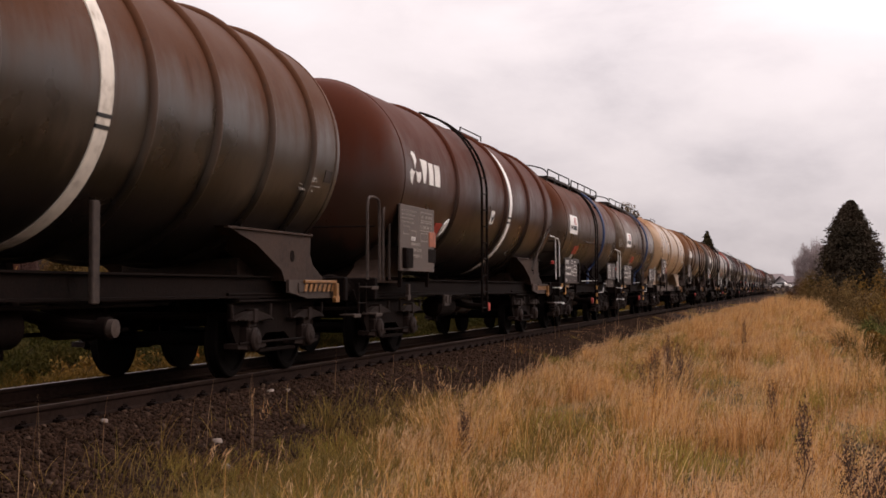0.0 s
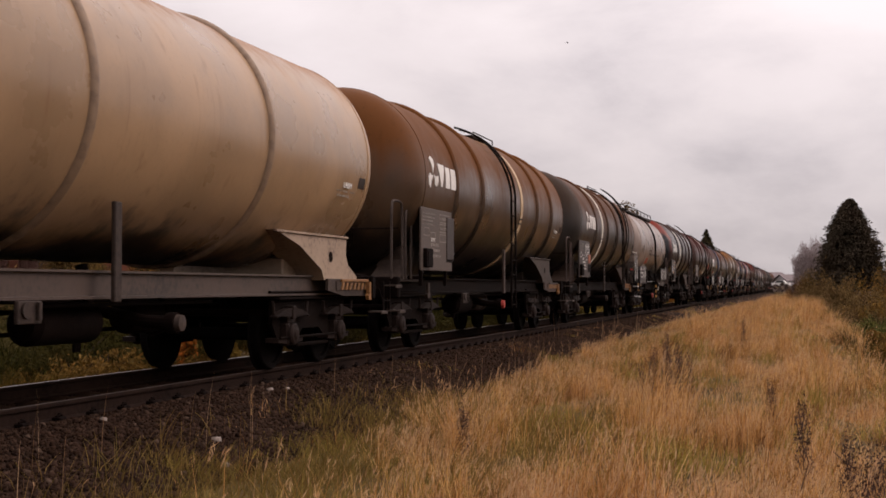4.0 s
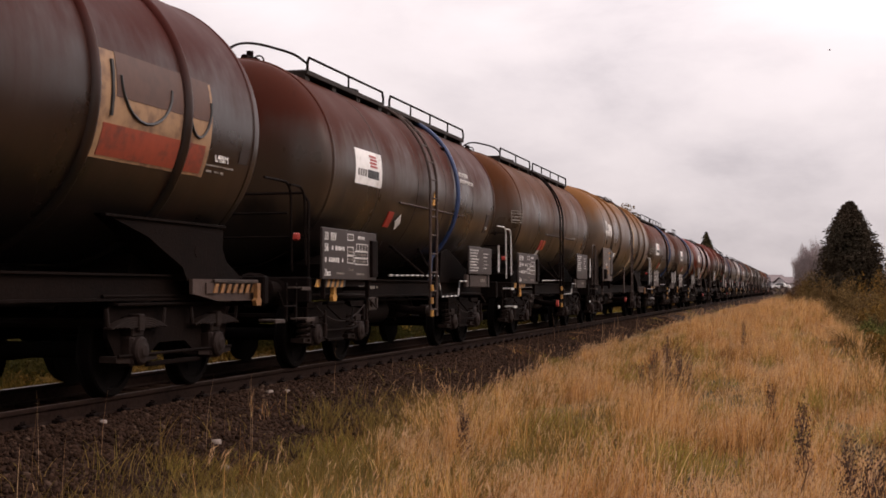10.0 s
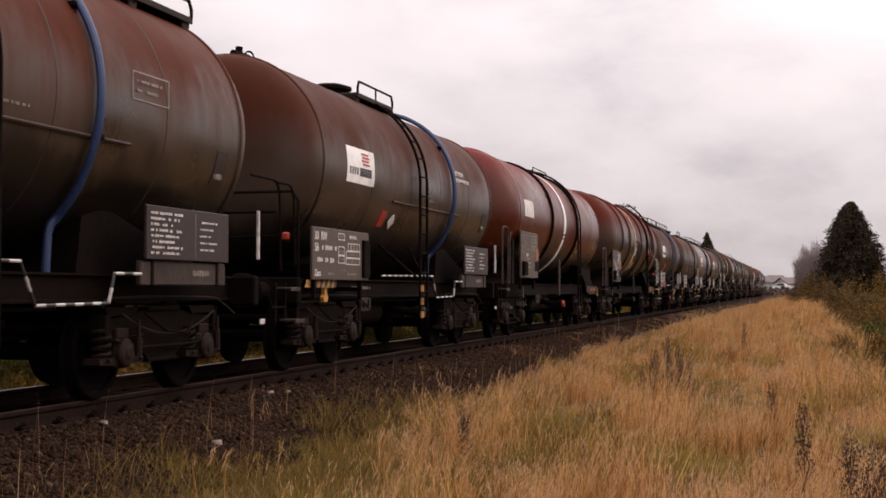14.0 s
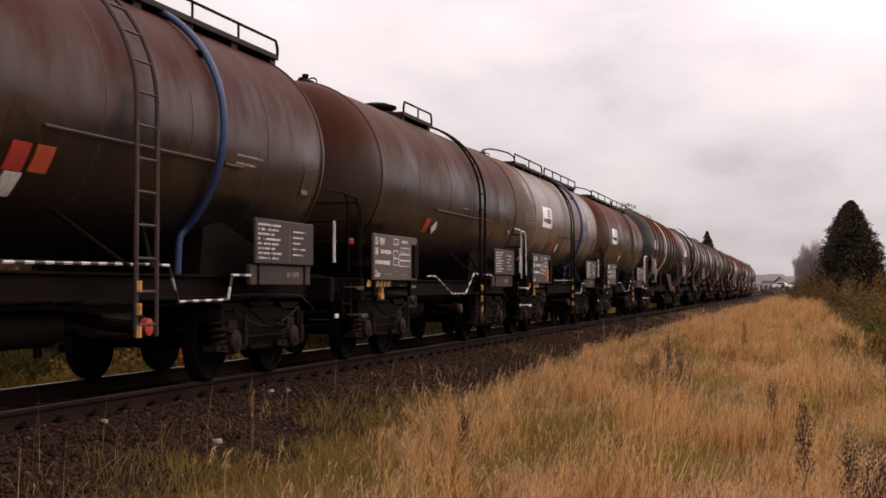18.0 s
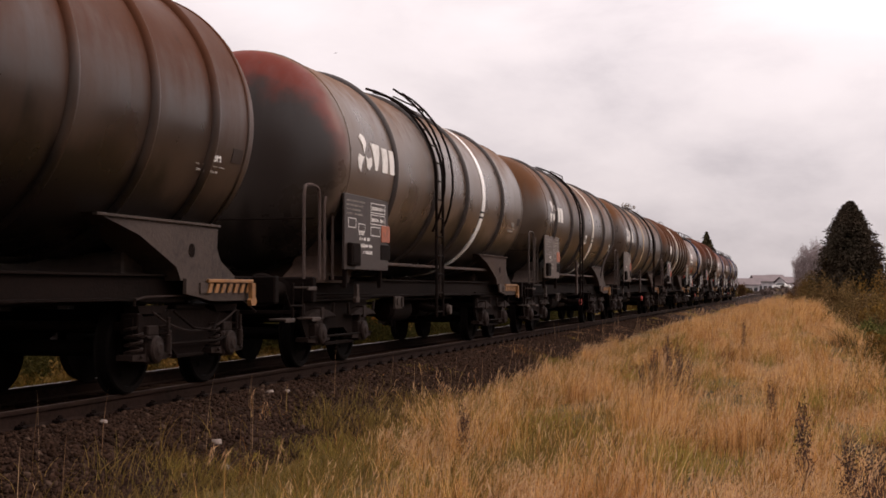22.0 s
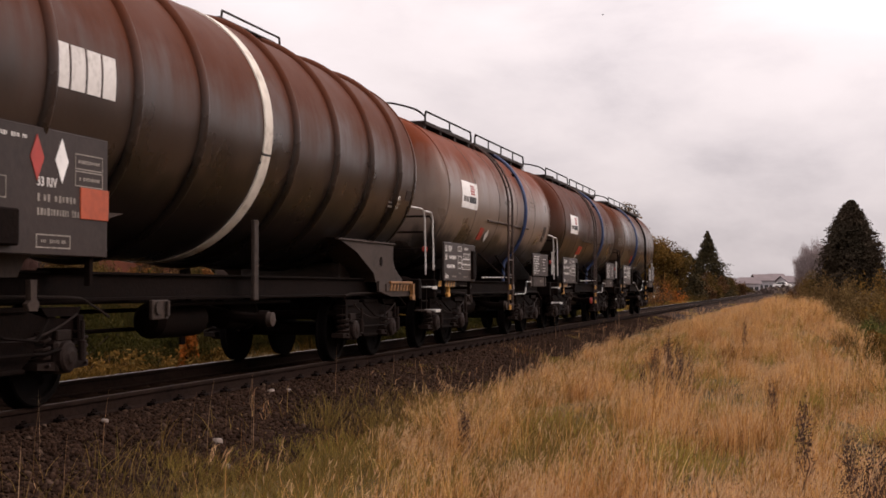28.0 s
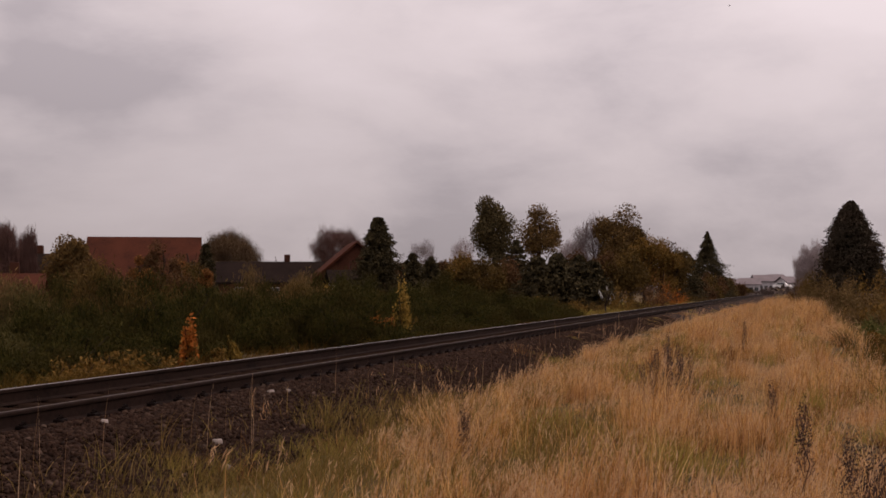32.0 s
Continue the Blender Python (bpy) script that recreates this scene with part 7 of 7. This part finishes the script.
def stones(n, u0, u1, y0, y1, seed, size):
    gen = np.random.default_rng(seed)
    u = gen.uniform(u0, u1, n)
    y = y0 + (y1 - y0) * gen.uniform(0, 1, n) ** 1.5
    z = np.interp(u, [p[0] for p in profile], [p[1] for p in profile])
    s = size * gen.uniform(.55, 1.35, (n, 1, 1))
    q = octa[None] * gen.uniform(.7, 1.15, (n, 8, 1)) + gen.normal(size=(n, 8, 3)) * .2
    a, b = gen.uniform(0, 6.283, n), gen.normal(size=n) * .5
    turn = np.stack([np.stack([np.cos(a), -np.sin(a) * np.cos(b), np.sin(a) * np.sin(b)], 1), np.stack([np.sin(a), np.cos(a) * np.cos(b), -np.cos(a) * np.sin(b)], 1), np.stack([0 * a, np.sin(b), np.cos(b)], 1)], 1)
    q = np.einsum('nij,nkj->nki', turn, q)
    v = q * s + np.stack([TRACK_X + u, y, z + .008], axis=1)[:, None, :]
    f = octf[None] + 8 * np.arange(n)[:, None, None]
    return np_mesh("ballast_stones", v.reshape(-1, 3), f.reshape(-1, 3))


thing("ballast_stones", "loose brown ballast stones along the track", "ballast", kind="stuff", data=stones(56000, .84, 3.0, 6, 60, 3, .0225), material=STONE)
thing("ballast_stones", "loose brown ballast stones between and beyond the rails", "ballast", kind="stuff", data=stones(16000, -2.6, .68, 8, 60, 4, .036), material=STONE)
kinds = []
for i in range(6):
    g = np.random.default_rng(60 + i)
    q = octa * g.uniform(.6, 1.1, (8, 1)) + g.normal(size=(8, 3)) * .18
    kinds.append(np_mesh("stone", q * .03, octf))
for i in range(280):
    u = rnd.uniform(.95, 2.7)
    part("stone", kinds[i % 6], STONE_ONE, ballast, at=(TRACK_X + u, 8.5 + 22 * rnd.random() ** 1.6, ballast_top(u) + .02), turn_z=rnd.uniform(0, 360))


def ground_array(x, y):
    """The ground's height for arrays, without its finest unevenness."""
    def st(a, b, q):
        t = np.clip((q - a) / (b - a), 0, 1)
        return t * t * (3 - 2 * t)
    z = -0.58 + (0.2 * st(14, 50, y) + 0.24 * st(30, 80, y) * st(-4.0, -0.4, x) - 0.05 * st(90, 130, y)) * (1 - st(0.9 + 0.004 * y, 2.2 + 0.01 * y, x))
    z = z - 0.85 * st(0.85 + 0.004 * y, 2.2 + 0.01 * y, x) * st(4, 14, y) * (1 - st(90, 150, y))
    z = z - np.where(x < -9, 0.25 * st(0, 2.5, -9 - x), 0)
    u = np.abs(x - TRACK_X)
    bed = np.interp(x - TRACK_X, [p[0] for p in profile], [p[1] for p in profile])
    return np.where(u < 3.2, np.maximum(z, bed), z) - 0.04


def patchy(x, y, size, seed):
    """Soft irregular patches between 0 and 1, from a sum of waves at random bearings."""
    g = np.random.default_rng(seed)
    q = 0
    for i in range(7):
        a, k = g.uniform(0, 6.283), 2 * np.pi / size * g.uniform(.6, 1.9)
        q = q + np.sin((x * np.cos(a) + y * np.sin(a) * .42) * k + g.uniform(0, 6.283))
    return 1 / (1 + np.exp(-q * 1.5))


def blades(name, label, n, area, height, width, lean, material, seed, bias=1.0, clump=0.0, keep=None, per=45, wave_h=True):
    """Joined grass blades: each a bent, tapering strip of three quads."""
    gen = np.random.default_rng(seed)
    x, y = area(gen, n)
    tuft = np.ones(n)
    ax, ay = np.zeros(n), np.zeros(n)
    if clump:
        m = max(1, n // per)
        cx, cy = area(gen, m)
        k = gen.integers(0, m, n)
        tuft = (.35 + 1.15 * gen.uniform(0, 1, m) ** 1.5)[k]
        ox, oy = gen.normal(size=n) * clump, gen.normal(size=n) * clump
        x, y = cx[k] + ox, cy[k] + oy
        ta = gen.uniform(0, 6.283, m)
        tl = gen.uniform(0, .28, m)
        ax, ay = (np.cos(ta) * tl)[k] + ox * 1.3, (np.sin(ta) * tl)[k] + oy * 1.3
    if keep is not None:
        ok = gen.uniform(0, 1, n) < keep(x, y)
        x, y, tuft, ax, ay = x[ok], y[ok], tuft[ok], ax[ok], ay[ok]
    n = len(x)
    z = ground_array(x, y)
    h = height * tuft * gen.uniform(.55, 1.2, n)
    if wave_h:
        h *= .4 + .82 * patchy(x, y, 2.2, 5)
        h *= np.clip((x - (TRACK_X + 1.4)) / (2.6 + 2.0 * np.clip((y - 26) / 40, 0, 1)), .3, 1)
    a = gen.uniform(0, 2 * np.pi, n)
    ln = gen.uniform(.05, 1, n) * lean * h
    dx, dy = np.cos(a) * ln + .12 * h * bias + ax * h, np.sin(a) * ln + ay * h
    dist = np.hypot(x, y)
    w = width * (1 + dist / 30) * gen.uniform(.6, 1.3, n)
    b = a + np.pi / 2 + gen.normal(size=n) * .6
    wx, wy = np.cos(b) * w / 2, np.sin(b) * w / 2
    rows = []
    for t, ww in ((0, 1), (.4, .85), (.75, .55), (1, .1)):
        bx, by_, bz = x + dx * t ** 1.8, y + dy * t ** 1.8, z + h * t * (1 - .12 * t)
        rows += [np.stack([bx - wx * ww, by_ - wy * ww, bz], axis=1), np.stack([bx + wx * ww, by_ + wy * ww, bz], axis=1)]
    v = np.stack(rows, axis=1).reshape(-1, 3)
    q = np.array([(0, 1, 3, 2), (2, 3, 5, 4), (4, 5, 7, 6)])
    f = (q[None] + 8 * np.arange(n)[:, None, None]).reshape(-1, 4)
    thing(name, label, "grass", kind="stuff", data=np_mesh(name, v, f), material=material)
    return x + dx, y + dy, z + h * .88


def verge(gen, n):
    """The meadow between track and right edge, denser near the eye."""
    d = 6.0 + 110 * gen.uniform(0, 1, n) ** 1.65
    left = TRACK_X + 1.75 + .4 * np.clip((20 - d) / 9, 0, 1) + .25 * np.sin(d * .9) + .2 * np.sin(d * 2.7)
    right = np.where(d < 50, np.minimum(.08 * d + .7, 1.58), 1.58 - .034 * (d - 50))
    return left + (right - left) * gen.uniform(0, 1, n) ** .92, d


def ripe(x, y):
    """Where the tall straw stands: thin beside the ballast and in the green hollows of the meadow."""
    u = x - TRACK_X
    near = np.clip((20 - y) / 9, 0, 1)
    side = np.clip((u - 1.75 - .6 * near - .3 * patchy(x, y, 3.0, 17) * near) / (1.0 + .4 * near), 0, 1)
    close = np.clip((15 - y) / 6, 0, 1)
    side = side * np.clip((u - 2.2 - 1.5 * close) / .8, .12, 1)
    rim = .5 * np.exp(-((u - 3.4 - .5 * near - .9 * close) / .6) ** 2)
    side = side * (1 - .5 * close * np.clip((6.2 - u) / 1.5, 0, 1))
    return np.clip(side ** 2.0 * np.maximum(1.5 * patchy(x, y, 2.9, 11) ** 2.9 + .05, rim), .02, 1)


def unripe(x, y):
    return np.clip(1.0 - .95 * ripe(x, y), .05, 1)


STRAW = island_mat("golden_dry_grass", [(0.1706, 0.0758, 0.0229), (0.5348, 0.2618, 0.0856), (0.7282, 0.4067, 0.1542), (0.8410, 0.5349, 0.2400), (0.4210, 0.1949, 0.0571), (0.6599, 0.3510, 0.1199), (0.2959, 0.1561, 0.0434), (0.1251, 0.0557, 0.0183)], .9, .3, .4, (0.3958, 0.1744, 0.0745), .55)
STRAW_PALE = island_mat("pale_seed_heads", [(0.5100, 0.3135, 0.1656), (0.6528, 0.4275, 0.2392), (0.4080, 0.2375, 0.1196), (0.5712, 0.3230, 0.1840)], .9, .3)
GREEN_GRASS = island_mat("low_green_grass", [(0.1342, 0.1136, 0.0239), (0.2317, 0.1914, 0.0359), (0.3537, 0.2655, 0.0598), (0.1830, 0.1420, 0.0311), (0.4392, 0.3026, 0.0897)], .85, .25, .5, (0.1877, 0.1092, 0.0276), .8)
BROWN_GRASS = island_mat("withered_brown_grass", [(0.0925, 0.0369, 0.0135), (0.1719, 0.0739, 0.0233), (0.2511, 0.1170, 0.0368), (0.0661, 0.0295, 0.0123)], .9, .2)
OLIVE_GRASS = island_mat("olive_brown_grass", [(0.085, 0.066, 0.017), (0.15, 0.112, 0.027), (0.23, 0.155, 0.045), (0.12, 0.072, 0.022), (0.32, 0.205, 0.075)], .9, .2, .5, (0.13, 0.07, 0.02), .8)
STALK = island_mat("grey_dead_stalks", [(0.1428, 0.0760, 0.0368), (0.2652, 0.1568, 0.0828), (0.4080, 0.2660, 0.1518)], .85, .1)
tips = blades("meadow_grass", "tall golden dry meadow grass", 220000, verge, .56, .0042, .36, STRAW, 21, clump=.075, bias=.45, keep=ripe, per=90)
tips2 = blades("meadow_grass", "finer straw standing between the tufts", 90000, verge, .46, .0026, .6, STRAW, 27, clump=.25, bias=.5, keep=ripe, per=40)
blades("meadow_undergrowth", "short withered brown grass under the tall stems", 80000, verge, .26, .0045, .9, BROWN_GRASS, 22, clump=.14)
blades("green_grass", "low green grass in hollows among the straw", 95000, verge, .30, .0048, .7, GREEN_GRASS, 23, clump=.13, keep=unripe, per=60)


def trackside(gen, n):
    d = 7 + 40 * gen.uniform(0, 1, n) ** 1.4
    return TRACK_X + 1.35 + 1.5 * gen.uniform(0, 1, n) ** .8, d


blades("verge_green", "short green grass and weeds beside the ballast", 34000, lambda g, n: (TRACK_X + 1.95 + 2.2 * g.uniform(0, 1, n) ** .7, 7 + 45 * g.uniform(0, 1, n) ** 1.4), .34, .0055, .8, OLIVE_GRASS, 28, clump=.17, keep=lambda x, y: np.clip(patchy(x, y, 1.6, 8) * 1.2, 0, 1))
blades("verge_olive", "low olive and brown grass creeping over the ballast edge", 26000, lambda g, n: (TRACK_X + 1.95 + 3.3 * g.uniform(0, 1, n), 6.5 + 11 * g.uniform(0, 1, n) ** 1.2), .27, .005, .9, OLIVE_GRASS, 33, clump=.15, wave_h=False, keep=lambda x, y: np.clip((x - TRACK_X - 1.8) * patchy(x, y, 1.5, 12) * 1.3, 0, 1))
blades("verge_brown", "thin withered grass growing over the edge of the ballast", 30000, lambda g, n: (TRACK_X + 1.15 + 1.7 * g.uniform(0, 1, n) ** .7, 15 + 60 * g.uniform(0, 1, n) ** 1.3), .26, .0045, .7, STALK, 30, clump=.16, keep=lambda x, y: np.clip((y - 13) / 14, 0, 1) * patchy(x, y, 2.0, 9))
blades("dead_stalks", "thin dry stalks along the ballast", 60, trackside, .75, .0035, .1, STALK, 24, bias=.15, wave_h=False)
blades("dead_stalks", "thin pale stalks rising from the meadow", 2600, verge, .85, .0036, .25, STALK, 29, bias=.4, keep=ripe, wave_h=False)


def far_bank(gen, n):
    d = 10 + 90 * gen.uniform(0, 1, n) ** 1.3
    return -10.3 - gen.uniform(0, 1, n) * 5.0, d


BANK = island_mat("trackside_autumn_grass", [(0.0459, 0.0304, 0.0064), (0.0816, 0.0522, 0.0101), (0.1224, 0.0646, 0.0147), (0.0612, 0.0399, 0.0092)], .85, .2, .6, (0.1122, 0.0522, 0.0138), .4)
blades("bank_grass", "yellow-green grass on the far side of the track", 70000, far_bank, .36, .009, .7, BANK, 25, clump=.25, wave_h=False, keep=lambda x, y: np.where((y > 25) & (y < 78), .16, 1.0))
blades("bank_grass", "ochre and olive grass on the open far bank", 30000, lambda g, n: (-10.4 - 9 * g.uniform(0, 1, n), 70 + 70 * g.uniform(0, 1, n)), .42, .012, .7, GREEN_GRASS, 34, clump=.3, wave_h=False)


DITCH = island_mat("hollow_grass", [(0.0306, 0.0276, 0.0074), (0.0561, 0.0456, 0.0110), (0.0867, 0.0589, 0.0184), (0.1122, 0.0646, 0.0258)], .9, .2)


def right_side(gen, n):
    d = 12 + 110 * gen.uniform(0, 1, n)
    return np.where(d < 50, 1.45, 1.45 - .018 * (d - 50)) + gen.uniform(0, 1, n) * 7, d


blades("ditch_grass", "green grass in the hollow beside the meadow", 50000, right_side, .5, .010, .7, DITCH, 26, clump=.35, wave_h=False)

# feathery plumes on the taller stems
gen = np.random.default_rng(31)
pts, axes = [], []
for tip, n in ((tips, 36000), (tips2, 12000)):
    pick = gen.integers(0, len(tip[0]), n)
    p = np.stack([tip[0][pick], tip[1][pick], tip[2][pick]], axis=1)
    for k in range(4):
        pts.append(p + np.array((0.010 * k, 0, .03 * (k - 1.5))) + gen.normal(size=p.shape) * .009)
        axes.append(np.tile((.3, 0, 1.4), (len(p), 1)))
v, f = quads(np.concatenate(pts), .0062, droop=np.concatenate(axes), stretch=9, gen=gen)
thing("grass_plumes", "pale feathery seed heads on the meadow grass", "grass", kind="stuff", data=np_mesh("grass_plumes", v, f), material=STRAW_PALE)

WEED = mat("dead_weed_brown", (.055, .022, .011), .9, 0, .4, 10)


def dead_weed(x, y, h, seed):
    """A withered dock or thistle: branching stem with dark seed clusters."""
    g = np.random.default_rng(seed)
    w = thing("dead_weed", "withered dark brown weed standing in dry grass", "weed", pose(x, y, ground_z(x, y) - .02), group="dead weeds")
    main = [(g.normal() * .02 * i, g.normal() * .02 * i, h * i / 4) for i in range(5)]
    part("stem", Form().tube(main, .007, 5, .003), WEED, w)
    cl = []
    for i in range(11):
        t = .3 + .65 * i / 11
        a = i * 2.4
        b = Vector((0, 0, h * t))
        e = b + Vector((math.cos(a) * .075 * (1.3 - t), math.sin(a) * .075 * (1.3 - t), .17))
        part("side_shoot", Form().tube([b, b.lerp(e, .5) + Vector((0, 0, -.02)), e], .0035, 4, .0015), WEED, w)
        cl.append(np.array(b.lerp(e, .75)) + g.normal(size=(46, 3)) * (.016, .016, .07))
    v, f = quads(np.concatenate(cl), .012, gen=g)
    part("seed_head", np_mesh("seed_head", v, f), WEED, w)


for i, (x, y, h) in enumerate(((.02, 10.3, .7), (.75, 11.6, .6), (-1.63, 17, .95), (-1.52, 17.2, .85), (-1.75, 16.8, .8), (-1.70, 17.4, .9), (-1.45, 16.9, .7), (-1.85, 17.3, .75), (-1.58, 16.6, .8), (-1.38, 17.3, .7), (-1.95, 16.9, .6), (.45, 8.6, .55), (.3, 8.9, .6), (.52, 8.9, .5), (.38, 8.4, .5), (-1.2, 30, .8), (-.3, 14.5, .55), (-3.0, 11.8, .45))):
    dead_weed(x, y, h, 200 + i)

PALE_STONE = mat("pale_stone", (.22, .17, .14), .85, 0, .25, 8, .4, 30)
for i, (u, y, s) in enumerate(((1.35, 14.6, .06), (2.2, 11.3, .07), (1.45, 14.9, .045), (1.25, 10.9, .05), (2.6, 10.6, .07))):
    g = np.random.default_rng(300 + i)
    q = octa * g.uniform(.6, 1.1, (8, 1)) + g.normal(size=(8, 3)) * .12
    thing("pale_stone", "pale loose stone lying on the ballast", "stone", pose(TRACK_X + u, y, ballast_top(u) + s * .25), data=np_mesh("pale_stone", q * s, octf), material=PALE_STONE)


# ---- two small birds crossing the sky ----
BIRD = mat("dark_bird_feathers", (.03, .028, .028), .8, 0, .3, 20)
FLYERS = []


def bird(label, rows, size=.55):
    """A small bird: body, tail and two beating wings; it flies along +y of its own space."""
    b = thing("bird", label, "bird", group="birds")
    part("body", once("body|bird", lambda: Form().lathe([(-.1, 0), (-.09, .018), (-.02, .034), (.05, .03), (.075, .022), (.09, .022), (.105, .01), (.125, 0)], "y", 12)), BIRD, b)
    part("tail", once("tail|bird", lambda: Form().prism([(-.19, -.003), (-.19, .003), (-.08, .006), (-.08, -.006)], -.022, .022)), BIRD, b)
    wings = []
    for s in (-1, 1):
        w = part("wing", once("wing|%d" % s, lambda: Form().add([(0, .05, 0), (0, -.05, 0), (s * .11, -.045, .004), (s * .23, -.05, 0), (s * .12, .06, .006), (0, .05, .008), (0, -.05, .008), (s * .11, -.045, .012), (s * .23, -.05, .004), (s * .12, .06, .014)],
                                                                 [(0, 1, 2, 4), (2, 3, 4), (5, 9, 7, 6), (7, 9, 8), (0, 5, 6, 1), (1, 6, 7, 2), (2, 7, 8, 3), (3, 8, 9, 4), (4, 9, 5, 0)])), BIRD, b, at=(s * .02, 0, .012))
        wings.append((w, s))
    b.scale = (size, size, size)
    FLYERS.append((b, wings, rows))


bird("small dark bird crossing the grey sky", [(0, -23.88, 64.92, 11.8), (1, -20.68, 65.94, 12.21), (2, -17.25, 66.85, 12.62), (4, -11.61, 67.84, 13.82), (6.5, -5.24, 68.51, 14.45), (8.2, -1.53, 68.72, 14.3), (10.3, 2.11, 68.93, 13.06), (13, 7.72, 68.54, 13.0), (32, 48, 66, 14)])
bird("small dark bird crossing the grey sky", [(0, -76, 42, 11), (18, -32.56, 60.86, 12.71), (24.5, -17.31, 66.63, 13.73), (26.5, -12.55, 67.59, 14.29), (28, -9.79, 67.84, 15.29), (29.5, -7.46, 68.18, 15.09), (30.5, -6.02, 68.31, 15.12), (32, -3.37, 68.4, 15.55)])


# ---- motion ----
def motions():
    for wagon, y in WAGONS:
        walk(wagon, [(t, pose(TRACK_X, y - SPEED * t, 0)) for t in (0, 8, 16, 24, 32)])
    beat = {}
    for b, wings, rows in FLYERS:
        walk(b, [(t, pose(x, y, z, 0, 0, -82)) for t, x, y, z in rows])
        for w, s in wings:
            if s not in beat:
                walk(w, [(i / 10, pose(s * .02, 0, .012, 0, -s * 28 * math.sin(i * 2.1), 0)) for i in range(321)])
                beat[s] = w
            else:
                w.rotation_mode = "QUATERNION"
                w.animation_data_create()
                w.animation_data.action = beat[s].animation_data.action
                w.animation_data.action_slot = beat[s].animation_data.action_slot
    # the wheels roll; wheelsets on equal seats share one action
    shared = {}
    for w, dy in BOGIES:
        if dy not in shared:
            walk(w, [(i / FPS, pose(0, dy, 0.46, math.degrees(SPEED * i / FPS / 0.455), 0, 0)) for i in range(32 * FPS + 1)])
            shared[dy] = w
        else:
            source = shared[dy].animation_data
            w.rotation_mode = "QUATERNION"
            w.animation_data_create()
            w.animation_data.action = source.action
            w.animation_data.action_slot = source.action_slot


motions()
